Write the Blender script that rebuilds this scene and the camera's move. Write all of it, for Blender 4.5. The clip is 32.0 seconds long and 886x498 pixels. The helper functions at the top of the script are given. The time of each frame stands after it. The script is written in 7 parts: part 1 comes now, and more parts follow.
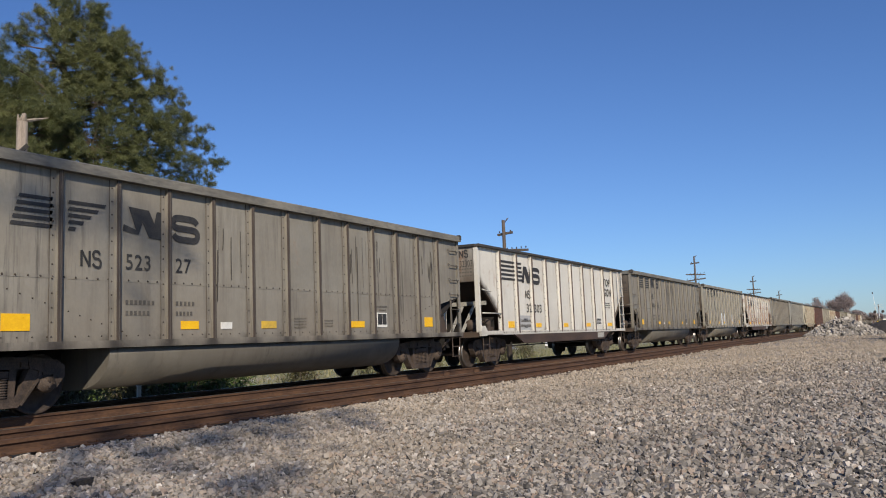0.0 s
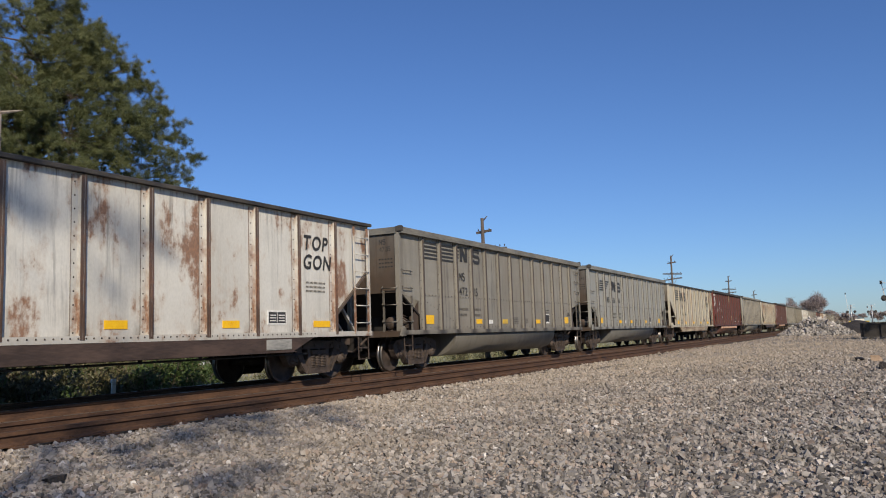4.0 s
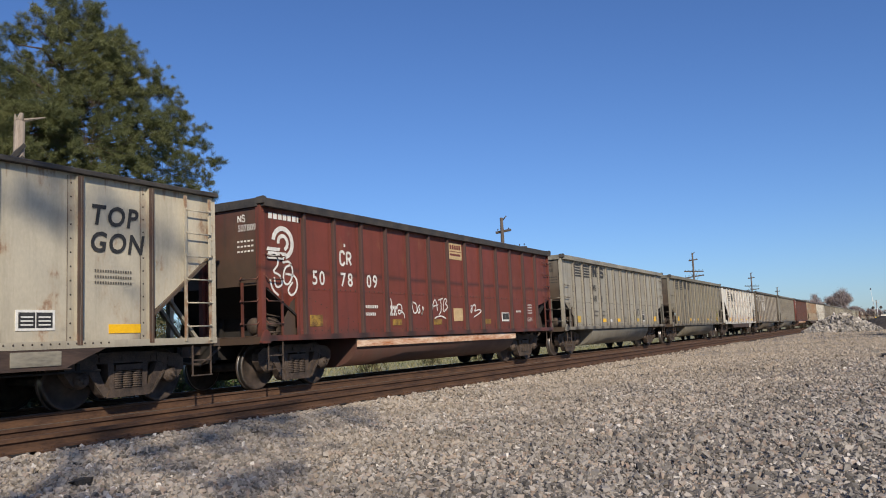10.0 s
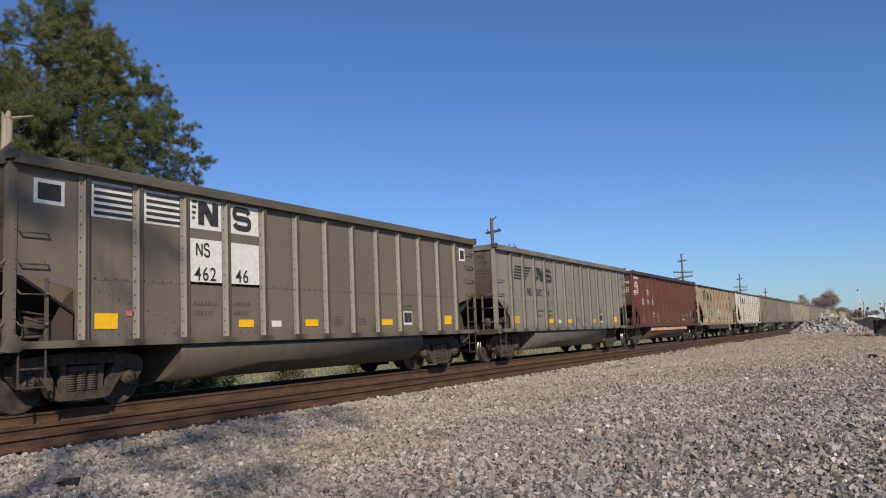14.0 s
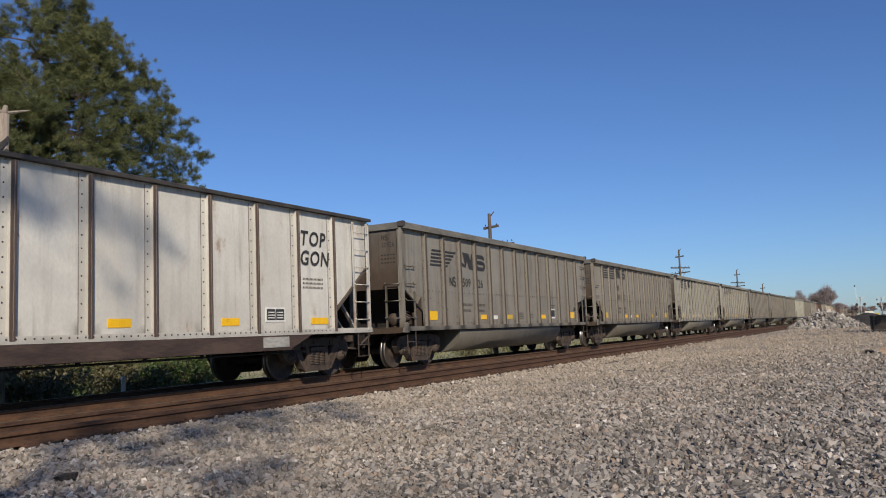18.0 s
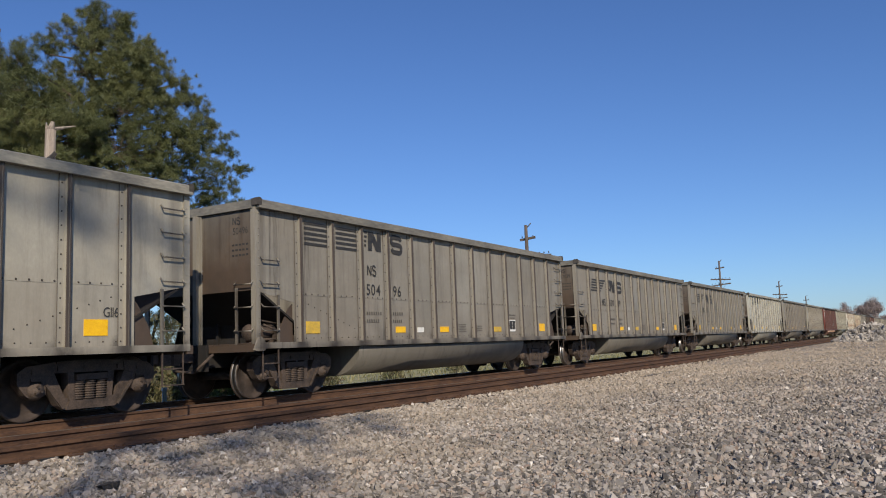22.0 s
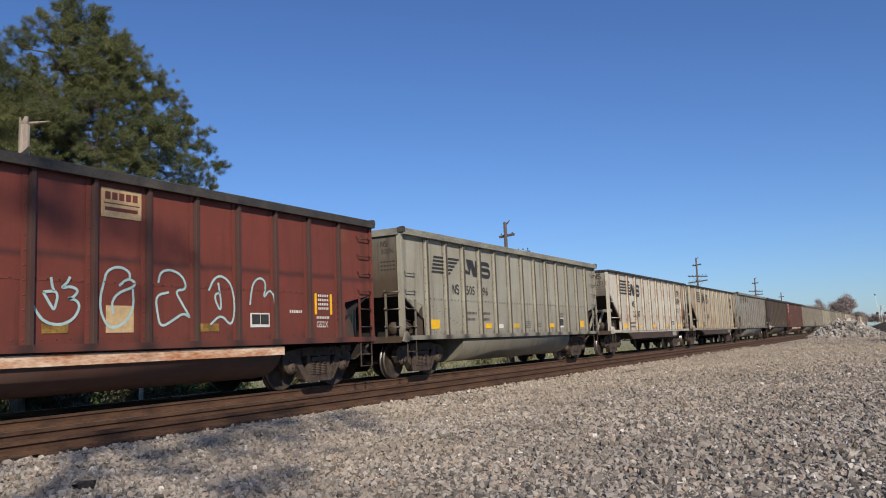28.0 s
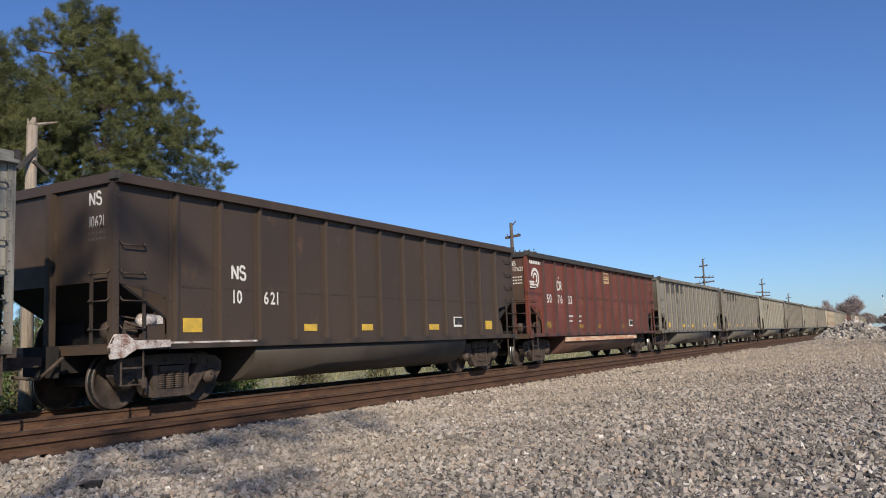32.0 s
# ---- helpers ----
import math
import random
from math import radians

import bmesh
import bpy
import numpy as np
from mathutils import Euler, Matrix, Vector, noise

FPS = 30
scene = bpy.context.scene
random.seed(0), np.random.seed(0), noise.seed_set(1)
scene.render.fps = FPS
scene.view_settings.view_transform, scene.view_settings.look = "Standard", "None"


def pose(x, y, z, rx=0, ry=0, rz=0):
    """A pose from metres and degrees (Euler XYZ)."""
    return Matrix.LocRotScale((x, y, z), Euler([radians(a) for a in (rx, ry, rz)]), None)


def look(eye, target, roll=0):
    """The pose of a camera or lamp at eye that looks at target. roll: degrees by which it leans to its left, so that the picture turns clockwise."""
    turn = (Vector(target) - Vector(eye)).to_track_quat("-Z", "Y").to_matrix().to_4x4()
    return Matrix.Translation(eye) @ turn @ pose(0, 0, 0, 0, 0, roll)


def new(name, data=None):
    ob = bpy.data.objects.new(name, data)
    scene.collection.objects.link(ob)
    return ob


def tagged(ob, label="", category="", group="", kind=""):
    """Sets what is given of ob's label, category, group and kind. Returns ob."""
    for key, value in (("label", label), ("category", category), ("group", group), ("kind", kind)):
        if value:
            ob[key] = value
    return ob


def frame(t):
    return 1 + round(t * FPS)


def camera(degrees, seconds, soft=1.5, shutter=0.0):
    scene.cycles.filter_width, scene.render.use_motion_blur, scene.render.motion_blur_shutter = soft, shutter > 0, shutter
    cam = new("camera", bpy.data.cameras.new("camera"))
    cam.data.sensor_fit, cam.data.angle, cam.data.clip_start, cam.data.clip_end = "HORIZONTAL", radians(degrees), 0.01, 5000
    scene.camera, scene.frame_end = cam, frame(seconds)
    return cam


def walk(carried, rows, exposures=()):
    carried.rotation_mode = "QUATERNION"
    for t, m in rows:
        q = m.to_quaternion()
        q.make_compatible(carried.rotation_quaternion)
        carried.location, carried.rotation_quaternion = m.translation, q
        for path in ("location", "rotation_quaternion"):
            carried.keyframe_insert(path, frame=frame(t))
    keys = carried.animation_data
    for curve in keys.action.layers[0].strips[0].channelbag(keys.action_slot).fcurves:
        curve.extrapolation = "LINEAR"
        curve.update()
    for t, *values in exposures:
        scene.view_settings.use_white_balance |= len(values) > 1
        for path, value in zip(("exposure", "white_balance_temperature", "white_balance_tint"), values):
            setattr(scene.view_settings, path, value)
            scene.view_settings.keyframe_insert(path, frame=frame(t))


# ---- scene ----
EYE = Vector((0.0, 0.0, 0.87))


def aim(yaw, pitch, roll):
    """The camera's pose from its yaw (to the left of +y), pitch and roll in degrees."""
    y, p = radians(yaw), radians(pitch)
    return look(EYE, EYE + Vector((-math.sin(y) * math.cos(p), math.cos(y) * math.cos(p), math.sin(p))), roll)


cam = camera(57.56, 32.0, 1.05)
walk(cam, [
    (0, aim(-61.01, 6.41, -2.27)), (0.5, aim(-61.23, 6.48, -2.37)), (1, aim(-61.55, 6.57, -2.36)),
    (1.5, aim(-61.95, 6.60, -2.17)), (2, aim(-62.27, 6.55, -2.22)), (2.5, aim(-62.46, 6.48, -2.18)),
    (3, aim(-62.55, 6.35, -2.08)), (3.5, aim(-62.54, 6.27, -2.00)), (5.5, aim(-62.34, 5.85, -2.09)),
    (6, aim(-62.12, 5.77, -2.33)), (6.5, aim(-61.79, 5.73, -2.27)), (7, aim(-61.55, 5.76, -2.27)),
    (7.5, aim(-61.41, 5.79, -2.20)), (8, aim(-61.30, 5.81, -2.15)), (8.5, aim(-61.27, 5.88, -2.26)),
    (9, aim(-61.23, 6.01, -2.48)), (9.5, aim(-61.18, 6.17, -2.57)), (10, aim(-61.12, 6.26, -2.54)),
    (10.5, aim(-61.12, 6.35, -2.32)), (11, aim(-61.17, 6.38, -2.31)), (11.5, aim(-61.29, 6.35, -2.51)),
    (12, aim(-61.45, 6.29, -2.70)), (12.5, aim(-61.63, 6.19, -2.54)), (13, aim(-61.72, 6.17, -2.48)),
    (13.5, aim(-61.81, 6.15, -2.39)), (14, aim(-61.84, 6.24, -2.44)), (14.5, aim(-61.84, 6.29, -2.41)),
    (16.5, aim(-61.86, 6.13, -2.40)), (17, aim(-61.91, 6.07, -2.40)), (17.5, aim(-61.99, 5.97, -2.41)),
    (18, aim(-61.99, 5.91, -2.39)), (18.5, aim(-61.96, 5.88, -2.39)), (19, aim(-61.85, 5.95, -2.48)),
    (19.5, aim(-61.63, 6.14, -2.62)), (20, aim(-61.24, 6.39, -2.50)), (20.5, aim(-60.72, 6.64, -2.33)),
    (21, aim(-60.17, 6.81, -2.24)), (21.5, aim(-59.68, 6.92, -2.27)), (22, aim(-59.42, 6.85, -2.23)),
    (22.5, aim(-59.43, 6.71, -2.13)), (23, aim(-59.65, 6.52, -2.08)), (23.5, aim(-59.89, 6.41, -2.13)),
    (24, aim(-60.14, 6.31, -2.16)), (24.5, aim(-60.38, 6.27, -2.28)), (25, aim(-60.54, 6.29, -2.25)),
    (25.5, aim(-60.71, 6.37, -2.28)), (27.5, aim(-60.99, 6.53, -2.43)), (28, aim(-60.89, 6.57, -2.35)),
    (28.5, aim(-60.81, 6.58, -2.32)), (29, aim(-60.69, 6.52, -2.32)), (29.5, aim(-60.57, 6.57, -2.37)),
    (30, aim(-60.47, 6.63, -2.41)), (30.5, aim(-60.44, 6.68, -2.29)), (31, aim(-60.45, 6.69, -2.23)),
    (31.5, aim(-60.44, 6.66, -2.13)), (32, aim(-60.46, 6.64, -2.26)),
], [(0.0, 0.05), (1.0, 0.0), (2.0, -0.05), (3.0, -0.05), (6.0, 0.05), (7.0, -0.06), (8.0, 0.04), (10.0, 0.07), (12.0, 0.05), (13.0, -0.02), (14.0, 0.0), (17.0, 0.05), (18.0, -0.08), (19.0, 0.08), (20.0, 0.04), (21.0, -0.02), (22.0, 0.06), (23.0, 0.07), (25.0, 0.05), (29.0, -0.01), (30.0, -0.12), (31.0, 0.02), (32.0, 0.17)])


# ---- world, sun ----
SUN_EL, SUN_WAY = 31.0, Vector((-0.72, -0.69, 0.0)).normalized()
to_sun = SUN_WAY * math.cos(radians(SUN_EL)) + Vector((0, 0, math.sin(radians(SUN_EL))))
world = bpy.data.worlds.new("world")
scene.world = world
world.use_nodes = True
wn = world.node_tree.nodes
sky = wn.new("ShaderNodeTexSky")
sky.sky_type, sky.sun_disc = "NISHITA", False
sky.sun_elevation, sky.sun_rotation = radians(SUN_EL), math.atan2(SUN_WAY.x, SUN_WAY.y)
sky.altitude, sky.air_density, sky.dust_density, sky.ozone_density = 200, 1.0, 0.3, 3.0
tint = wn.new("ShaderNodeMix")
tint.data_type, tint.blend_type = "RGBA", "MULTIPLY"
tint.inputs[0].default_value, tint.inputs[7].default_value = 1.0, (0.72, 0.96, 1.39, 1)
world.node_tree.links.new(sky.outputs[0], tint.inputs[6])
world.node_tree.links.new(tint.outputs[2], wn["Background"].inputs[0])
wn["Background"].inputs[1].default_value = 0.076
sun = new("sun", bpy.data.lights.new("sun", "SUN"))
sun.data.energy, sun.data.angle, sun.data.color = 4.5, radians(0.53), (1.0, 0.89, 0.73)
sun.matrix_world = look(to_sun * 50, (0, 0, 0))
scene.view_settings.exposure = 0.0


# ---- materials ----
SHEET, FACE = -1.50, -1.60      # near sheet and post faces of a car, from the middle of the track

def nodes_of(name):
    m = bpy.data.materials.new(name)
    m.use_nodes = True
    return m, m.node_tree.nodes, m.node_tree.links, m.node_tree.nodes["Principled BSDF"]


class Nodes:
    """Short hand to wire one material."""

    def __init__(self, name, rough=0.7, metal=0.0):
        self.m, self.n, self.l, self.b = nodes_of(name)
        self.b.inputs["Roughness"].default_value, self.b.inputs["Metallic"].default_value = rough, metal
        self.tc = self.n.new("ShaderNodeTexCoord")

    def coords(self, scale=(1, 1, 1), shift=(0, 0, 0)):
        mp = self.n.new("ShaderNodeMapping")
        mp.inputs["Scale"].default_value, mp.inputs["Location"].default_value = scale, shift
        self.l.new(self.tc.outputs["Object"], mp.inputs["Vector"])
        return mp.outputs[0]

    def noise(self, scale, vec=None, detail=4, rough=0.55):
        t = self.n.new("ShaderNodeTexNoise")
        t.inputs["Scale"].default_value, t.inputs["Detail"].default_value, t.inputs["Roughness"].default_value = scale, detail, rough
        self.l.new(vec or self.tc.outputs["Object"], t.inputs["Vector"])
        return t.outputs["Fac"]

    def ramp(self, fac, stops):
        r = self.n.new("ShaderNodeValToRGB")
        e = r.color_ramp.elements
        while len(e) < len(stops):
            e.new(0.5)
        for el, (p, c) in zip(e, stops):
            el.position = p
            el.color = (c, c, c, 1) if isinstance(c, (int, float)) else (*c, 1)
        self.l.new(fac, r.inputs[0])
        return r.outputs[0]

    def mix(self, fac, a, b, mode="MIX"):
        x = self.n.new("ShaderNodeMix")
        x.data_type, x.blend_type = "RGBA", mode
        for sock, v in ((x.inputs[0], fac), (x.inputs[6], a), (x.inputs[7], b)):
            if isinstance(v, (int, float)):
                sock.default_value = v
            elif isinstance(v, tuple):
                sock.default_value = (*v, 1)
            else:
                self.l.new(v, sock)
        return x.outputs[2]

    def math(self, op, a, b=0.0):
        x = self.n.new("ShaderNodeMath")
        x.operation = op
        for sock, v in ((x.inputs[0], a), (x.inputs[1], b)):
            if isinstance(v, (int, float)):
                sock.default_value = v
            else:
                self.l.new(v, sock)
        return x.outputs[0]

    def z(self):
        s = self.n.new("ShaderNodeSeparateXYZ")
        self.l.new(self.tc.outputs["Object"], s.inputs[0])
        return s.outputs

    def bump(self, height, strength=0.3, distance=0.02):
        b = self.n.new("ShaderNodeBump")
        b.inputs["Strength"].default_value, b.inputs["Distance"].default_value = strength, distance
        self.l.new(height, b.inputs["Height"])
        self.l.new(b.outputs[0], self.b.inputs["Normal"])

    def done(self, color, rough=None):
        if isinstance(color, tuple):
            self.b.inputs["Base Color"].default_value = (*color, 1)
        else:
            self.l.new(color, self.b.inputs["Base Color"])
        if rough is not None:
            self.l.new(rough, self.b.inputs["Roughness"])
        return self.m


def paint(name, base, dirt=0.5, rust=0.2, seed=0.0, dust=(0.20, 0.165, 0.125), glint=0.0, edge=None, plume=None, band=None, flange=None, bays=None, notch=None):
    """Weathered car paint: blotches, rain streaks, coal dust on the lower half, rust runs, grain."""
    k = Nodes(name, 0.62)
    sh = (seed * 7.3, seed * 3.1, seed * 1.7)
    blotch = k.ramp(k.noise(0.55, k.coords(shift=sh), 5), [(0.35, 0.0), (0.7, 1.0)])
    streak = k.ramp(k.noise(1.0, k.coords((4.0, 4.0, 0.40), sh), 6, 0.66), [(0.50, 0.0), (0.78, 1.0)])
    fine = k.noise(30, k.coords((1, 1, 0.5), sh), 3)
    col = k.mix(0.30, base, k.ramp(fine, [(0.3, tuple(c * 0.72 for c in base)), (0.7, tuple(min(1, c * 1.1) for c in base))]))
    info = k.n.new("ShaderNodeObjectInfo")
    col = k.mix(0.8, col, k.ramp(info.outputs["Random"], [(0.0, 0.80), (1.0, 1.0)]), "MULTIPLY")
    col = k.mix(k.math("MULTIPLY", blotch, 0.55 * dirt), col, dust)
    col = k.mix(k.math("MULTIPLY", streak, 0.75 * dirt), col, tuple(c * 0.55 for c in dust))
    low = k.math("ADD", k.z()[2], k.math("MULTIPLY", k.noise(1.3, k.coords(shift=sh)), 0.9))
    lowf = k.ramp(k.math("MULTIPLY", low, 0.25), [(0.38, 1.0), (0.64, 0.0)])
    col = k.mix(k.math("MULTIPLY", lowf, 0.42 * dirt), col, dust)
    # rust: ragged blotches that bleed downwards, with orange halos round dark hearts
    far = tuple(s + 11 for s in sh)
    runs = k.math("ADD", k.math("MULTIPLY", k.noise(1.0, k.coords((1.5, 1.5, 0.95), far), 8, 0.68), 0.84), k.math("MULTIPLY", k.noise(1.0, k.coords((8.0, 8.0, 0.9), far), 4, 0.6), 0.16))
    halo = k.ramp(runs, [(0.62 - 0.20 * rust, 0.0), (0.72 - 0.18 * rust, 1.0)])
    spots = k.ramp(runs, [(0.67 - 0.20 * rust, 0.0), (0.72 - 0.18 * rust, 1.0)])
    rcol = k.ramp(fine, [(0.3, (0.13, 0.050, 0.023)), (0.7, (0.29, 0.125, 0.052))])
    col = k.mix(k.math("MULTIPLY", halo, min(0.6, 0.12 + 0.6 * rust)), col, (0.36, 0.20, 0.09))
    col = k.mix(k.math("MULTIPLY", spots, min(1.0, 0.25 + rust)), col, rcol)
    if rust > 0.2:
        edge_run = k.math("ADD", k.math("MULTIPLY", k.math("SUBTRACT", k.z()[2], 3.5), 0.55), k.math("MULTIPLY", k.noise(1.0, k.coords((11.0, 11.0, 0.5), far), 5, 0.65), 0.9))
        col = k.mix(k.ramp(edge_run, [(0.50, 0.0), (0.62, min(0.8, 0.3 + 0.8 * rust))]), col, rcol)
    # thin soot drips in some stretches, and soot on the lowest edge
    where = k.ramp(k.noise(0.33, k.coords((1, 1, 0.5), tuple(s + 5 for s in sh)), 3), [(0.60 - 0.14 * dirt, 0.0), (0.70 - 0.14 * dirt, 1.0)])
    drip = k.ramp(k.noise(1.0, k.coords((8.0, 8.0, 0.45), sh), 6, 0.68), [(0.53, 0.0), (0.66, 1.0)])
    col = k.mix(k.math("MULTIPLY", k.math("MULTIPLY", drip, where), 0.30 + 0.5 * dirt), col, (0.045, 0.038, 0.032))
    cloud = k.ramp(k.noise(0.8, k.coords((1, 1, 1.4), tuple(s + 21 for s in sh)), 6, 0.65), [(0.42, 0.0), (0.75, 1.0)])
    col = k.mix(k.math("MULTIPLY", cloud, 0.5 * dirt), col, tuple(0.45 * c for c in base), "MIX")
    foot = k.math("ADD", k.z()[2], k.math("MULTIPLY", k.noise(1.1, k.coords(shift=sh), 6, 0.7), 0.7))
    col = k.mix(k.math("MULTIPLY", k.ramp(k.math("MULTIPLY", foot, 0.5), [(0.62, 1.0), (0.74, 0.0)]), k.math("MULTIPLY", k.math("GREATER_THAN", k.z()[2], 0.955), 0.7 * dirt)), col, (0.05, 0.042, 0.034))
    if flange:
        # the flanges beside a post keep the colour of the sheets
        col = k.mix(k.math("GREATER_THAN", k.math("ABSOLUTE", k.z()[0]), 0.056), col, flange)
    if band:
        # scorched weld line along the side
        off = k.math("ABSOLUTE", k.math("SUBTRACT", k.math("ADD", k.z()[2], k.math("MULTIPLY", k.math("SUBTRACT", k.noise(1.2, k.coords(shift=sh), 5), 0.5), 0.12)), band))
        col = k.mix(k.ramp(off, [(0.0, 0.75), (0.09, 0.0)]), col, (0.05, 0.022, 0.016))
    if plume:
        # brown soot rising over the open end platform
        up = k.math("ADD", k.z()[2], k.math("MULTIPLY", k.math("SUBTRACT", k.noise(0.9, k.coords(shift=sh), 6, 0.65), 0.5), 1.6))
        col = k.mix(k.ramp(k.math("MULTIPLY", up, 0.25), [(plume[0], 0.94), (plume[1], plume[2])]), col, k.mix(k.noise(2.0, k.coords(shift=sh), 4), (0.03, 0.023, 0.018), (0.11, 0.07, 0.045)))
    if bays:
        # ragged darkening beside the posts, with splotches of soot at their feet
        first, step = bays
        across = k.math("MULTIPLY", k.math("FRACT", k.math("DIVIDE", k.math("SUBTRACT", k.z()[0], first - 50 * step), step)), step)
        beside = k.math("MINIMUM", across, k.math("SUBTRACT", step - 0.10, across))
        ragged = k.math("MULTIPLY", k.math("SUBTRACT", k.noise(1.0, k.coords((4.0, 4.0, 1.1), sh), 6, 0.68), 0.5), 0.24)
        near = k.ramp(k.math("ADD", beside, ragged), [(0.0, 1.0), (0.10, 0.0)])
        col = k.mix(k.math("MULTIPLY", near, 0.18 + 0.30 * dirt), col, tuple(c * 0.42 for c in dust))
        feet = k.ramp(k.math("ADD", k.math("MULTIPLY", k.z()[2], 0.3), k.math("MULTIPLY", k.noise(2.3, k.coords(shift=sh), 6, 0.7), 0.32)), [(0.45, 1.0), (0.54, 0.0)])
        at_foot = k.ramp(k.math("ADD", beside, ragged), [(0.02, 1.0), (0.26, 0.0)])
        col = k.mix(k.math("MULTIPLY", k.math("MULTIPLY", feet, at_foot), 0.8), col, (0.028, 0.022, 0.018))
    if notch:
        # soot blown out along the raked edge over the open end
        wide, high, low_end = notch
        over = k.math("SUBTRACT", k.z()[2], k.math("SUBTRACT", high, k.math("MULTIPLY", k.z()[0], (high - low_end) / wide)))
        over = k.math("ADD", over, k.math("MULTIPLY", k.math("SUBTRACT", k.noise(1.6, k.coords(shift=sh), 6, 0.7), 0.5), 0.5))
        here = k.math("LESS_THAN", k.z()[0], wide + 0.03)
        col = k.mix(k.math("MULTIPLY", here, k.ramp(over, [(0.10, 0.95), (0.34, 0.0)])), col, (0.03, 0.023, 0.018))
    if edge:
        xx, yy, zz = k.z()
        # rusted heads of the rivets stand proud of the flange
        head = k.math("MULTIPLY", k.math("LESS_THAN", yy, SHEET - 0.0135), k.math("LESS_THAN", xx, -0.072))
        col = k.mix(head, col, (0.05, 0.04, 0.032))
        grime_and_shade = k.mix(k.noise(3.0, k.coords((3, 3, 1)), 4), (0.026, 0.02, 0.016), (0.12, 0.06, 0.034) if rust > 0.2 else (0.085, 0.06, 0.045))
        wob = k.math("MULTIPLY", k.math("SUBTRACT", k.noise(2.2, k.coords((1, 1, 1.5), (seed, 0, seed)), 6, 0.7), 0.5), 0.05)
        # dark scraped face of the post with a worn ridge
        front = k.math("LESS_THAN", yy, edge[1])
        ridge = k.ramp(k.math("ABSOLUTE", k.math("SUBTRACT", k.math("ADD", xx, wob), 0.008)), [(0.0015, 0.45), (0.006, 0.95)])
        col = k.mix(k.math("MULTIPLY", front, ridge), col, grime_and_shade)
        # lap-edge shadow painted as a dark line where the flange ends
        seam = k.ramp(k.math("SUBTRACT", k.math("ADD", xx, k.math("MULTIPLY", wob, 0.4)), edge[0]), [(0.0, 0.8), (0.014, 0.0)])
        col = k.mix(seam, col, grime_and_shade)
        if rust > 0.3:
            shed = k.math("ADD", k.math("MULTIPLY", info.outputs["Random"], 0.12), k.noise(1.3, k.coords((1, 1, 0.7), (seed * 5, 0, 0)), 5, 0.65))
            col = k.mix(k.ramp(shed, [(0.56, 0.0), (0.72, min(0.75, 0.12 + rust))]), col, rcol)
    k.bump(k.math("ADD", k.noise(5.0, k.coords(shift=sh)), k.math("MULTIPLY", fine, 0.25)), 0.25, 0.012)
    return k.done(col, k.ramp(blotch, [(0.0, 0.5 - glint), (1.0, 0.78)]))


def plain(name, a, b, scale=6.0, rough=0.75, metal=0.0, bump=0.3, dist=0.01, stretch=(1, 1, 1)):
    """Two tones broken up at two scales."""
    k = Nodes(name, rough, metal)
    big, small = k.noise(scale, k.coords(stretch), 5), k.noise(scale * 8, k.coords(stretch), 3)
    f = k.math("ADD", k.math("MULTIPLY", big, 0.65), k.math("MULTIPLY", small, 0.35))
    if bump:
        k.bump(small, bump, dist)
    return k.done(k.ramp(f, [(0.36, a), (0.64, b)]), k.ramp(big, [(0.3, max(0.05, rough - 0.12)), (0.7, min(1, rough + 0.12))]))


STEEL = plain("grimy_cast_steel", (0.028, 0.020, 0.015), (0.098, 0.069, 0.052), 5, 0.8, 0.0, 0.5)
UNDER = plain("near_black_underframe", (0.009, 0.008, 0.007), (0.024, 0.019, 0.016), 4, 0.9)
BEAM = plain("dark_brown_channel", (0.038, 0.024, 0.018), (0.085, 0.054, 0.042), 2.0, 0.8, 0, 0.3, 0.01, (0.4, 1, 2))
RUSTY_BEAM = plain("rust_stained_cream_channel", (0.10, 0.045, 0.026), (0.46, 0.38, 0.26), 1.6, 0.8, 0, 0.3, 0.01, (0.4, 1, 2.5))
RIVET = plain("rusted_rivet_heads", (0.03, 0.024, 0.02), (0.085, 0.068, 0.054), 3.0, 0.85, 0, 0)
TEAL = plain("pale_teal_spray", (0.28, 0.45, 0.46), (0.46, 0.60, 0.59), 9, 0.8, 0, 0.05)


def wheel_steel():
    """Rust-brown disc with a tread polished by the rail."""
    k = Nodes("rolled_wheel_steel", 0.65)
    x, y, z = k.z()
    r = k.math("SQRT", k.math("ADD", k.math("MULTIPLY", x, x), k.math("MULTIPLY", z, z)))
    on = k.ramp(r, [(0.449, 0.0), (0.452, 1.0), (0.464, 1.0), (0.467, 0.0)])
    col = k.mix(on, k.ramp(k.noise(6, detail=5), [(0.35, (0.026, 0.018, 0.013)), (0.65, (0.066, 0.046, 0.035))]), (0.26, 0.25, 0.24))
    k.l.new(on, k.b.inputs["Metallic"])
    return k.done(col, k.ramp(on, [(0.0, 0.75), (1.0, 0.32)]))


ROLLED = wheel_steel()
CHORD = plain("black_top_chord", (0.025, 0.023, 0.021), (0.07, 0.06, 0.05), 3, 0.7)
SLOPE = plain("rusty_slope_sheet", (0.014, 0.009, 0.007), (0.05, 0.027, 0.018), 2.5, 0.85)
RAIL = plain("rusted_rail", (0.045, 0.021, 0.011), (0.120, 0.060, 0.030), 7, 0.85, 0.0, 0.4, 0.006, (0.3, 1, 1))
RAILTOP = plain("worn_rail_head", (0.09, 0.075, 0.065), (0.2, 0.18, 0.16), 5, 0.4, 0.6, 0.1, 0.01, (0.1, 1, 1))
BLACK = plain("black_stencil", (0.014, 0.014, 0.016), (0.05, 0.048, 0.045), 8, 0.7, 0, 0.1)
